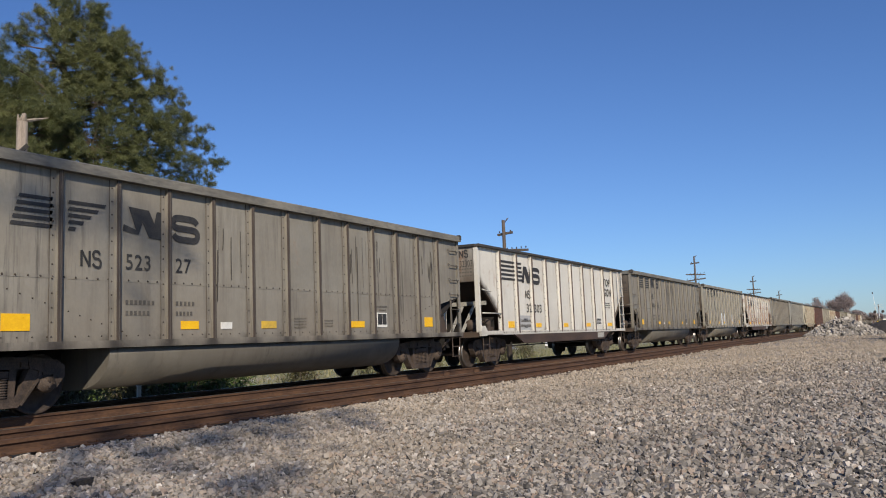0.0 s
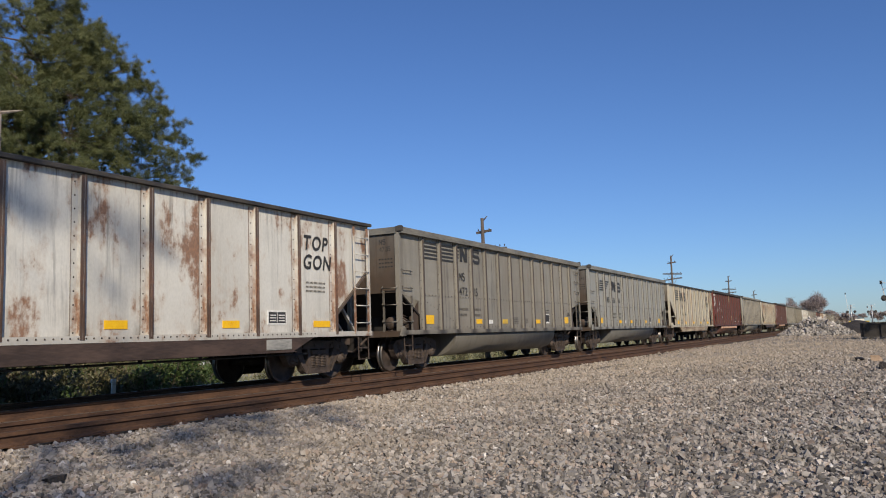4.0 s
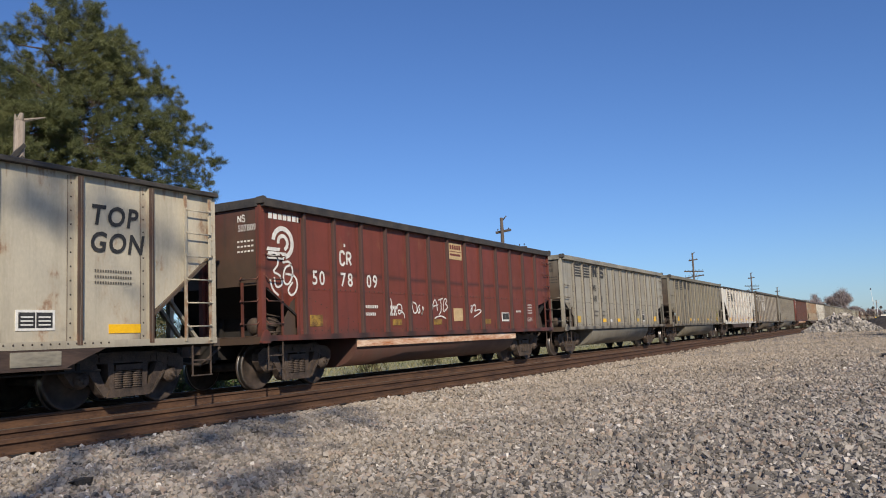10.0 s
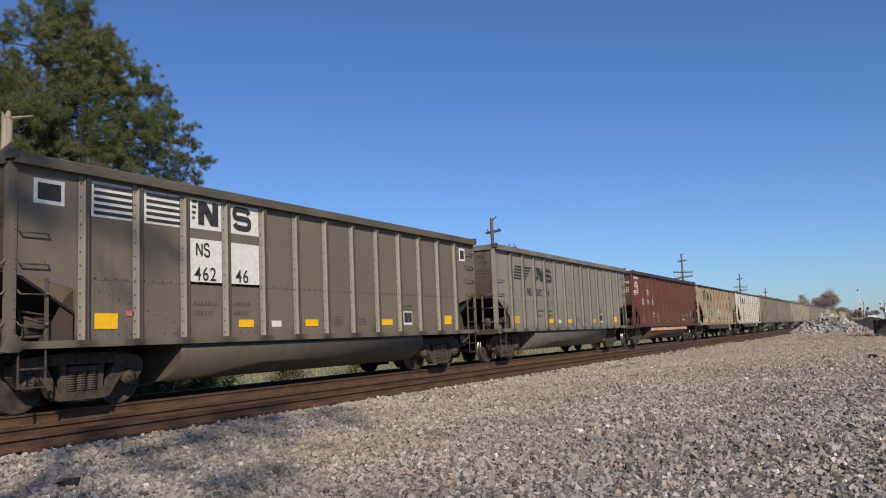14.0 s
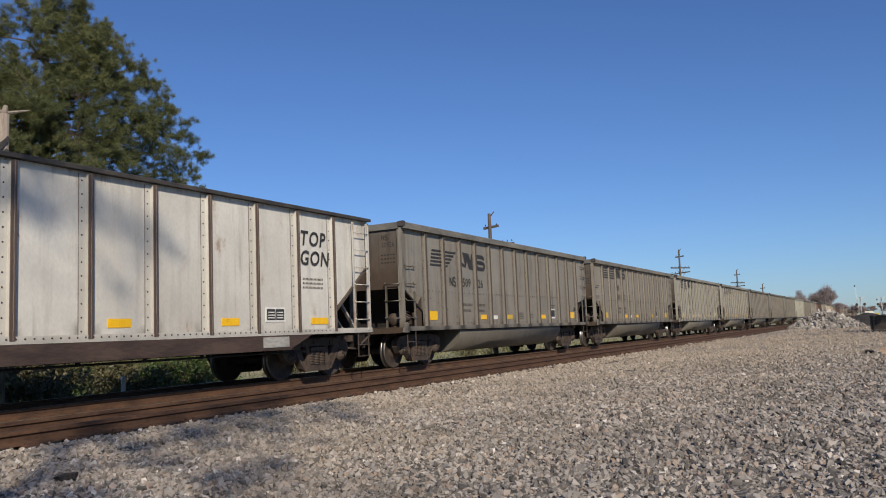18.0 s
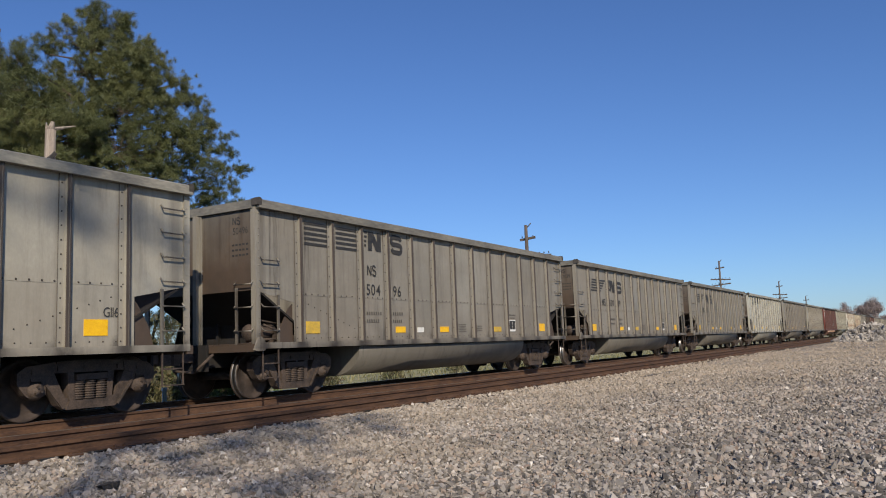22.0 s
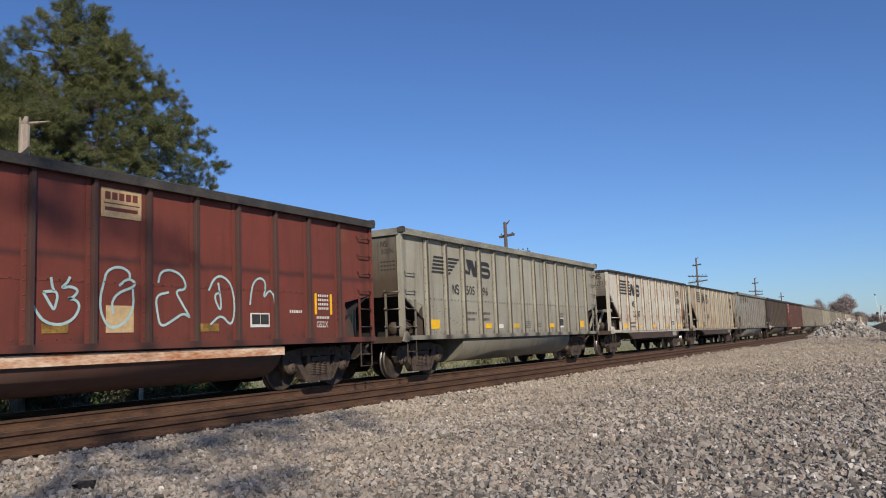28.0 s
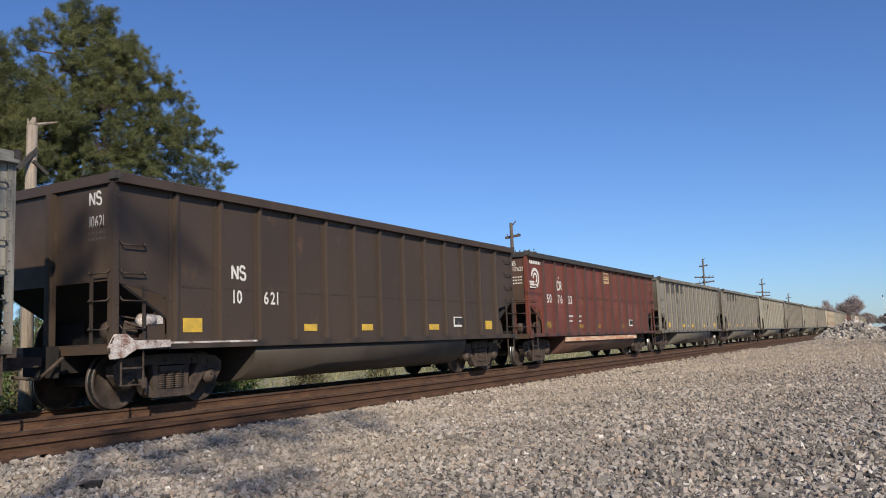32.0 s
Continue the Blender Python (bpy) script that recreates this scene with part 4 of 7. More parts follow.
def common_parts(car, L, body_mat, index, tall, far, end_mat):
    """What every car has: frame, couplers, trucks, ladders, steps."""
    part("centre_sill", centre_sill(L), UNDER, car)
    for s in (0, 1):
        flip = pose(0, 0, 0) if s == 0 else pose(L, 0, 0, 0, 0, 180)
        part("coupler", coupler(), STEEL, car, "rusty cast coupler", flip)
        part("end_sill", end_sill(), end_mat, car, at=flip)
        for y, w in ((0.0, 0.10),) if tall > 3.55 else ((-0.36, 0.05), (0.36, 0.05)):
            part("end_post", end_post(w), body_mat, car, at=flip @ pose(0, y, 0))
        part("bulkhead", bulkhead(1.02, 1.62) if tall > 3.55 else bulkhead(1.22, 1.50), UNDER, car, "added near-black cross web", flip)
        for y in (1, -1):
            m = Matrix.Identity(4) if y == 1 else Matrix.Diagonal((1, -1, 1, 1))
            part("corner_post", corner_post(tall), body_mat, car, at=(pose(0, 0, 0) if s == 0 else Matrix.Translation((L, 0, 0)) @ Matrix.Diagonal((-1, 1, 1, 1))) @ m)
        add_truck(car, 1.5 if s == 0 else L - 1.5, index)
    part("step", stirrup(), STEEL, car, at=(0.12, FACE + 0.06, 0))
    part("step", stirrup(), STEEL, car, at=(L - 0.54, FACE + 0.06, 0))


def place_car(index, base, label):
    return thing("coal_car", (base, TRACK_Y, 0), label, "coal hopper", "cars of the coal train")


def gondola(index, base, mat, label, number, mark, ink=BLACK, chord=None, tub=None, L=14.63, first=1.21, step=1.017, posts=13, refl=YELLOW, stripe=None, far=False, extras=None, end_mat=None, post_mat=None):
    """Steel tub car: ribbed side, notched ends, rounded belly between the trucks."""
    car = place_car(index, base, label)
    end_mat = end_mat or mat
    add_body(car, L, 1.05, (2.02, 1.82), [round(first + i * step, 3) for i in range(posts)], mat, end_mat, True)
    for m in (pose(0, 0, 0), pose(L, 0, 0, 0, 0, 180)):
        part("slope_sheet", slope_sheet(1.05, (2.02, 1.82)), UNDER, car, "near-black slope sheet", m)
    for i in range(posts):
        part("side_post", side_post(1.05, 3.58, False), post_mat or mat, car, at=(first + i * step, 0, 0))
        if i % 2 == 0 and not far:
            part("side_post", side_post(1.05, 3.58, False), mat, car, at=pose(first + i * step, 0, 0, 0, 0, 180))
    part("top_chord", top_chord(L, False), chord or mat, car, "grimy top chord")
    part("chord_cap", chord_cap(), CHORD, car, "black corner cap")
    part("chord_cap", chord_cap(), CHORD, car, "black corner cap", (L, 0, 0))
    part("side_sill", side_sill(L), mat, car)
    part("side_sill", side_sill(L), mat, car, at=pose(L, 0, 0, 0, 0, 180))
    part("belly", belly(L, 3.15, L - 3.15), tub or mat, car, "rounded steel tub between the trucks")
    if stripe:
        part("belly_stripe", mesh("belly_stripe_%.2f" % L, lambda bm: box(bm, 3.12, L - 3.1, -1.515, -1.492, 0.75, 0.915)), stripe, car, "orange and white scraped stripe")
    common_parts(car, L, mat, index, 3.60, far, end_mat)
    if not far:
        part("rivet_line", rivet_row(L, 1.05, 0.19), RIVET, car, "rusted rivet heads")
        for m in (pose(0, 0, 0), pose(0, 2.86, 0), pose(L, 0, 0, 0, 0, 180), pose(L, -2.86, 0, 0, 0, 180)):
            part("gusset", gusset(), end_mat, car, at=m)
        part("reservoir", tank(), STEEL, car, "brake reservoir and valve")
        part("valve_gear", valve_gear(), STEEL, car, "grimy pipes and valve")
        part("corner_casting", mesh("tub_corner_casting", lambda bm: prism(bm, [(-0.17, 0.93), (-0.10, 0.91), (0.10, 0.91), (0.15, 0.97), (0.11, 1.09), (0.03, 1.17), (-0.06, 1.15), (-0.12, 1.03)], "y", FACE - 0.012, FACE + 0.028)), mat, car, "bolted corner casting")
        part("ladder_stile", stile(1.0), mat, car, at=(0.55, SHEET - 0.02, 0.96))
        for z in (1.28, 1.72, 2.15, 2.60):
            part("grab_iron", grab(0.44), mat, car, at=(0.11, SHEET - 0.02, z))
        part("ladder_stile", stile(1.0), mat, car, at=(L - 0.55, SHEET - 0.02, 0.96))
        for z in (1.28, 1.68, 2.08, 2.48, 2.88, 3.28):
            part("grab_iron", grab(0.44), mat, car, at=(L - 0.56, SHEET - 0.02, z))
        turn = pose(0, 0, 0, 0, 0, -90)
        part("ladder_stile", stile(1.1), mat, car, at=Matrix.Translation((-0.03, -1.05, 1.0)) @ turn)
        for z in (1.28, 1.72, 2.15):
            part("grab_iron", grab(0.44), mat, car, at=Matrix.Translation((-0.03, -1.02, z)) @ turn)
    marks(car, mark, number, ink, refl, extras or {}, L, far, first, step)
    return car


def index_of(number):
    return sum(int(c) for c in number) if number else 0


def marks(car, mark, number, ink, refl, extras, L, far, first, step):
    if mark == "panels":
        mark_panels(car, ink, extras.get("panel"))
        groups, z = [(number[:3], 3.44), (number[3:], 4.48)], 2.06
        part("mark_bar", thin_mark("mark_bar_panels", 3.50, 2.50, 0.22, 0.019), ink, car)
        if number:
            add_number(car, groups, z, 0.25, 0.95, ink)
    elif mark == "mane":
        mark_mane(car, ink)
        part("mark_bar", thin_mark("mark_bar_mane", 2.62, 2.18, 0.24, 0.020), ink, car)
        if number:
            add_number(car, [(number[:3], 3.42), (number[3:], 4.44)], 2.18, 0.25, 0.95, ink)
    elif mark == "wheel":
        mark_wheel(car)
        part("mark_bar", thin_mark("mark_bar_wheel", 2.56, 2.58, 0.28, 0.030, "cr"), WHITE, car)
        if number:
            add_number(car, [(number[:2], 1.56), (number[2:4], 2.56), (number[4:], 3.56)], 2.10, 0.30, 0.95, WHITE)
    elif mark == "plain":
        part("mark_bar", thin_mark("mark_bar_plain", 2.54, 2.18, 0.24, 0.024), WHITE, car)
        add_number(car, [(number[:2], 2.56), (number[2:], 3.37)], 1.74, 0.24, 0.85, WHITE)
    if far:
        return
    light = mark in ("wheel", "plain")
    pale = WHITE if light else FADED
    key = "wheel" if light else "grey"
    if mark != "plain":
        part("weight_stencil", small_bars("weight_stencil_" + key, [(3.42, 1.62, 0.6, 0.07), (3.42, 1.45, 0.5, 0.07), (4.44, 1.62, 0.45, 0.07), (4.44, 1.45, 0.4, 0.07)]), pale, car, "faded weight stencilling")
    n = first
    for i, (x, w) in enumerate(((n + 0.18, 0.42), (n + 3.35, 0.40), (n + 5.35, 0.42), (n + 8.28, 0.50), (L - n - 0.72, 0.40))):
        if mark == "wheel" and i == 4:
            continue
        part("reflector", slab(x, x + w, 1.22, 1.36 if i in (1, 2, 3) else 1.46), GRIMY_YELLOW if mark == "wheel" else (YELLOW if mark != "plain" and (index_of(number) + i) % 3 else refl), car, "yellow reflector strip")
    d, w = (n + 9.6, 0.52) if light else (n + 9.3, 0.42)
    part("data_plate", slab(d, d + w, 1.22 if not light else 1.29, 1.56), PALE, car, "white-framed data decal")
    for u in (d + 0.03, d + w / 2 + 0.0075):
        part("data_plate_face", slab(u, u + w / 2 - 0.0375, 1.28 if not light else 1.345, 1.535, INK - 0.004), BLACK, car)
    if not light:
        part("tag_plate", slab(n + 4.28, n + 4.56, 1.22, 1.34), PALE, car, "small white tag")
        part("fine_stencil", small_bars("fine_stencil_%.2f" % n, [(n + 6.3, 1.40 - k * 0.06, 0.40, 0.028) for k in range(4)] + [(n + 7.3, 1.36 - k * 0.06, 0.3, 0.026) for k in range(3)] + [(n + 9.3, 1.68, 0.45, 0.04), (n + 9.4, 1.60, 0.3, 0.035)]), pale, car)
    end_marks(car, number, WHITE if light else BLACK, 0.20 if mark == "plain" else 0.13, 2.90 if mark == "plain" else 3.12)


def end_marks(car, number, ink, h, z):
    """Road number and small stencilling on the leading end."""
    def build(bm):
        lettering(bm, number, 0.93, z, h, 0.0, 0.85 if h < 0.15 else 0.62, 0.1)
    if number:
        across = Matrix.Translation((-0.005, 0, 0)) @ Matrix.Rotation(radians(-90), 4, "Z")
        part("end_number", mesh("end_number_%s" % number, build), ink, car, at=across)
        part("end_mark", thin_mark("end_mark_%.2f" % h, 0.93, z + 1.45 * h, h, 0.09 * h, "ns", 0.0), ink, car, at=across)
    part("end_stencil", mesh("end_stencil_%.2f" % h, lambda bm: [bm.faces.new([bm.verts.new(p) for p in ((-0.005, -0.9 - a, q), (-0.005, -0.96 - a, q), (-0.005, -0.96 - a, q + 0.035), (-0.005, -0.9 - a, q + 0.035))]) for a in (0, 0.09, 0.18, 0.27, 0.36) for q in (2.9, 2.8, 2.7)]), ink if h < 0.15 else FADED, car)


def topgon(index, base, mat, label, number, ink=BLACK, refl=YELLOW, far=False, extras=None, end_mat=None, post_mat=None, step=1.262, sheets=None):
    """Rebuilt hopper: raked open ends, heavy posts, black chord, deep channel sill."""
    car = place_car(index, base, label)
    L, f = 2.88 + 9 * step, step / 1.262
    end_mat = end_mat or mat
    add_body(car, L, 1.40, (2.52, 1.48), [round(1.44 + i * step, 3) for i in range(10)], sheets or mat, end_mat, False, (extras or {}).get("first"), (extras or {}).get("last"))
    for m in (pose(0, 0, 0), pose(L, 0, 0, 0, 0, 180)):
        part("slope_sheet", slope_sheet(1.40, (2.52, 1.48)), SLOPE, car, "rust-stained slope sheet", m)
    for i in range(10):
        part("side_post", side_post(1.03, 3.53, True), post_mat or mat, car, at=(1.44 + i * step, 0, 0))
        if i % 3 == 0 and not far:
            part("side_post", side_post(1.03, 3.53, True), mat, car, at=pose(1.44 + i * step, 0, 0, 0, 0, 180))
    part("top_chord", top_chord(L, True), CHORD, car, "black top chord")
    part("side_sill", side_sill(L), mat, car)
    part("side_sill", side_sill(L), mat, car, at=pose(L, 0, 0, 0, 0, 180))
    part("beam_sill", beam_sill(L), RUSTY_BEAM if index == 7 else BEAM, car, "dark channel sill")
    part("beam_sill", beam_sill(L), RUSTY_BEAM if index == 7 else BEAM, car, "dark channel sill", pose(L, 0, 0, 0, 0, 180))
    part("pipe_run", pipe_run(L), UNDER, car)
    common_parts(car, L, mat, index, 3.53, far, end_mat)
    if not far:
        part("brace", brace(), (extras or {}).get("strut", mat), car, "grimy raking struts")
        part("brace", brace(), (extras or {}).get("strut", mat), car, "grimy raking struts", pose(L, 0, 0, 0, 0, 180))
        part("valve_gear", valve_gear(), STEEL, car, "grimy pipes and valve")
        part("reservoir", tank(), STEEL, car, "brake reservoir and valve")
        part("corner_casting", mesh("corner_casting", lambda bm: [prism(bm, [(-0.12, 0.93), (0.22, 0.93), (0.28, 1.05), (0.12, 1.22), (-0.05, 1.22), (-0.14, 1.08)], "y", FACE - 0.03, FACE + 0.05), box(bm, 0.2, 1.4, FACE - 0.01, FACE + 0.019, 0.965, 1.075)]), mat, car, "pale bolted corner casting")
        part("hand_rail", mesh("hand_rail_topgon", lambda bm: tube(bm, (0.1, FACE + 0.03, 1.60), (1.36, FACE + 0.03, 1.60), 0.018, 6)), mat, car)
        part("hand_rail", mesh("hand_rail_topgon_low", lambda bm: tube(bm, (0.1, FACE + 0.03, 2.30), (0.72, FACE + 0.03, 2.24), 0.014, 6)), mat, car)
        part("rivet_line", mesh("rivet_row_topgon", lambda bm: [rivet(bm, 1.5 + i * 0.14, FACE + 0.02, 1.02, 0.017) for i in range(80)]), RIVET, car, "rusted rivet heads")
        for u, v in ((0.06, 1.36), (L - 0.06, L - 1.36)):
            part("sheet_edge", mesh("sheet_edge_%.2f" % u, lambda bm: beam(bm, (u, SHEET - 0.03, 2.50), (v, SHEET - 0.03, 1.46), 0.05)), end_mat, car, "flanged raked edge")
        for x in (L - 0.72, L - 0.16):
            part("ladder_stile", stile(2.5), mat, car, at=(x, FACE + 0.03, 1.0))
        for k in range(6):
            part("grab_iron", grab(0.54), mat, car, at=(L - 0.71, FACE + 0.03, 1.25 + k * 0.40))
    mark_topgon(car, ink, f)
    part("mark_bar", thin_mark("mark_bar_topgon_%.2f" % f, 3.46 * f, 2.12, 0.25, 0.021), ink, car)
    if number:
        add_number(car, [(number[:2], 3.50 * f), (number[2:], 4.14 * f)], 1.66, 0.28, 1.15, ink)
    if not far:
        part("weight_stencil", small_bars("weight_stencil_topgon", [(2.86, 1.34, 0.95, 0.08), (2.86, 1.18, 0.95, 0.08)]), FADED, car, "faded weight stencilling")
        for x, w in ((2.02, 0.45), (4.25, 0.45), (6.85, 0.45), (9.35, 0.45), (12.0, 0.6)):
            part("reflector", slab(x * f, x * f + w, 1.16, 1.30 if x > 3 else 1.36), refl, car, "yellow reflector strip")
        part("data_plate", slab(10.55 * f, 10.55 * f + 0.6, 1.22, 1.51), PALE, car, "white-framed data decal")
        for u in (10.55 * f + 0.04, 10.55 * f + 0.31):
            part("data_plate_face", slab(u, u + 0.25, 1.255, 1.475, INK - 0.004), BLACK, car)
            part("data_plate_line", bars("plate_line_%.2f" % u, [(u + 0.03, u + 0.22, 1.29 + 0.055 * n, 1.31 + 0.055 * n, 0, INK - 0.006) for n in range(3)]), PALE, car)
        part("sill_plate", mesh("sill_plate_%.2f" % L, lambda bm: box(bm, L - 3.85, L - 3.08, FACE + 0.004, FACE + 0.019, 0.715, 0.92)), (extras or {}).get("strut", mat), car, "grimy painted plate on the sill")
        part("fine_stencil", small_bars("fine_stencil_topgon_%.2f" % f, [(11.75 * f, 2.1 - 0.09 * k, 0.7, 0.04) for k in range(3)]), FADED, car)
        end_marks(car, number, BLACK, 0.2, 2.98)
    return car


GREY, LIGHT, CREAM, PALEWHITE = (0.285, 0.270, 0.232), (0.40, 0.38, 0.32), (0.61, 0.55, 0.42), (0.76, 0.73, 0.65)
RED, BROWN = (0.215, 0.049, 0.030), (0.062, 0.042, 0.029)
GREY_TEXT = "weathered grey steel coal gondola with ribbed sides"
# kind, number, marking, base colour, dirt, rust
TRAIN = [
    ("g", "52327", "mane", GREY, 0.8, 0.05), ("t", "32303", "", PALEWHITE, 0.25, 0.25), ("g", "50056", "panels", GREY, 0.9, 0.05), ("g", "47158", "panels", LIGHT, 0.6, 0.0),
    ("t", "31337", "", PALEWHITE, 0.35, 0.6), ("g", "47215", "panels", GREY, 0.7, 0.05), ("g", "52646", "mane", (0.33, 0.33, 0.305), 0.35, 0.0), ("t", "41914", "", CREAM, 0.3, 0.4),
    ("r", "507722", "wheel", RED, 0.35, 0.2), ("g", "48395", "panels", LIGHT, 0.7, 0.0), ("t", "39002", "", CREAM, 0.45, 0.45), ("r", "507809", "wheel", RED, 0.4, 0.25),
    ("g", "48111", "panels", LIGHT, 0.85, 0.05), ("g", "51733", "panels", (0.30, 0.275, 0.21), 0.85, 0.1), ("t", "31897", "", PALEWHITE, 0.2, 0.35), ("g", "46246", "panels", (0.17, 0.14, 0.105), 0.4, 0.05),
    ("g", "50214", "mane", GREY, 0.7, 0.0), ("r", "507418", "wheel", RED, 0.4, 0.2), ("t", "25831", "", (0.52, 0.44, 0.32), 0.5, 0.68), ("t", "29310", "", PALEWHITE, 0.45, 0.3),
    ("g", "50926", "mane", (0.27, 0.255, 0.22), 0.8, 0.0), ("g", "50322", "panels", (0.29, 0.265, 0.22), 0.75, 0.05), ("g", "47642", "panels", LIGHT, 0.5, 0.0), ("g", "48354", "panels", (0.40, 0.38, 0.32), 0.75, 0.05),
    ("g", "50496", "panels", GREY, 0.9, 0.0), ("g", "52039", "mane", GREY, 0.85, 0.0), ("g", "52812", "mane", GREY, 0.8, 0.05), ("g", "47699", "panels", (0.50, 0.49, 0.42), 0.4, 0.0),
    ("g", "53172", "mane", GREY, 0.8, 0.0), ("g", "48807", "panels", LIGHT, 0.8, 0.0), ("r", "507594", "wheel", RED, 0.3, 0.15), ("g", "50596", "mane", (0.40, 0.39, 0.32), 0.7, 0.05),
    ("t", "22317", "", (0.70, 0.66, 0.55), 0.35, 0.5), ("t", "23508", "", CREAM, 0.65, 0.42), ("g", "48292", "panels", (0.34, 0.34, 0.315), 0.75, 0.0), ("b", "10621", "plain", BROWN, 0.35, 0.1),
    ("r", "507633", "wheel", (0.21, 0.055, 0.035), 0.5, 0.4), ("g", "", "panels", GREY, 0.6, 0.0), ("g", "", "panels", GREY, 0.7, 0.0), ("g", "", "mane", (0.42, 0.40, 0.33), 0.6, 0.0),
    ("g", "", "panels", GREY, 0.7, 0.0), ("g", "", "panels", LIGHT, 0.7, 0.0), ("g", "", "mane", GREY, 0.7, 0.0), ("t", "", "", CREAM, 0.5, 0.4),
    ("g", "", "panels", LIGHT, 0.6, 0.0), ("g", "", "mane", GREY, 0.7, 0.0), ("r", "", "wheel", RED, 0.4, 0.2), ("g", "", "panels", GREY, 0.7, 0.0),
    ("t", "", "", PALEWHITE, 0.5, 0.4), ("g", "", "mane", GREY, 0.7, 0.0), ("g", "", "panels", LIGHT, 0.7, 0.0), ("g", "", "mane", GREY, 0.7, 0.0),
]
# place of each car's leading corner at 0 s
BASES = [
    5.26, 21.11, 36.94, 52.95, 68.97, 85.25, 101.34, 117.32, 133.29, 149.73, 165.76, 181.85, 198.13,
    214.55, 230.45, 246.28, 262.45, 278.62, 294.67, 311.20, 326.99, 342.88, 358.97, 375.06, 391.32, 407.38,
    423.65, 439.90, 456.08, 472.19, 488.60, 504.84, 521.20, 536.70, 552.80, 569.09, 584.94, 601.14, 617.34,
    633.54, 649.74, 665.94, 682.14, 698.34, 714.54, 730.74, 746.94, 763.14, 779.34, 795.54, 811.74, 827.94,
]
CARS = []
LONG = (4, 7, 10, 18, 33)      # the longer rebuilt cars
rusted = paint("rusted_panel_paint", (0.42, 0.35, 0.25), 0.3, 0.80, 8.1, notch=(1.40, 2.52, 1.48))
rusted_rear = paint("rusted_rear_paint", (0.50, 0.43, 0.31), 0.4, 0.72, 2.7)
rusty_post = paint("rusty_post_paint", (0.085, 0.036, 0.028), 0.8, 0.2, 3.3, (0.06, 0.045, 0.036), flange=(0.15, 0.038, 0.026))


SOOT = plain("dried_soot_run", (0.03, 0.026, 0.022), (0.10, 0.088, 0.075), 7, 0.85, 0, 0.1, 0.01, (3, 3, 0.4))


def soot_runs(car, x0, x1, count, top, seed):
    """Thin black runs down the side, of uneven length."""
    rng = random.Random(seed)
    def build(bm):
        for _ in range(count):
            x, z = rng.uniform(x0, x1), top - rng.random() ** 2 * 0.5
            low = z - rng.uniform(0.25, 1.5) * rng.uniform(0.5, 1.0)
            ribbon(bm, [(x, z), (x + rng.uniform(-0.01, 0.01), (z + low) / 2), (x + rng.uniform(-0.02, 0.02), low)], rng.uniform(0.004, 0.017), INK - 0.0016 - rng.random() * 0.001, 1)
    part("soot_scrawl", mesh("soot_runs_%d" % seed, build), SOOT, car, "black runs of soot")


SHARED = {}


def shared(name, *values, **more):
    """One paint for all parts that ask for the same."""
    key = (name, str(values), str(more))
    if key not in SHARED:
        SHARED[key] = paint(name, *values, **more)
    return SHARED[key]


def worn(base):
    """Paint of the top chords, dulled by coal dust."""
    key = ("chord", str(base))
    if key not in SHARED:
        SHARED[key] = plain("chord_paint", tuple(0.45 * v + 0.02 for v in base), tuple(1.05 * v for v in base), 1.4, 0.75, 0, 0.3, 0.01, (0.6, 1, 2))
    return SHARED[key]


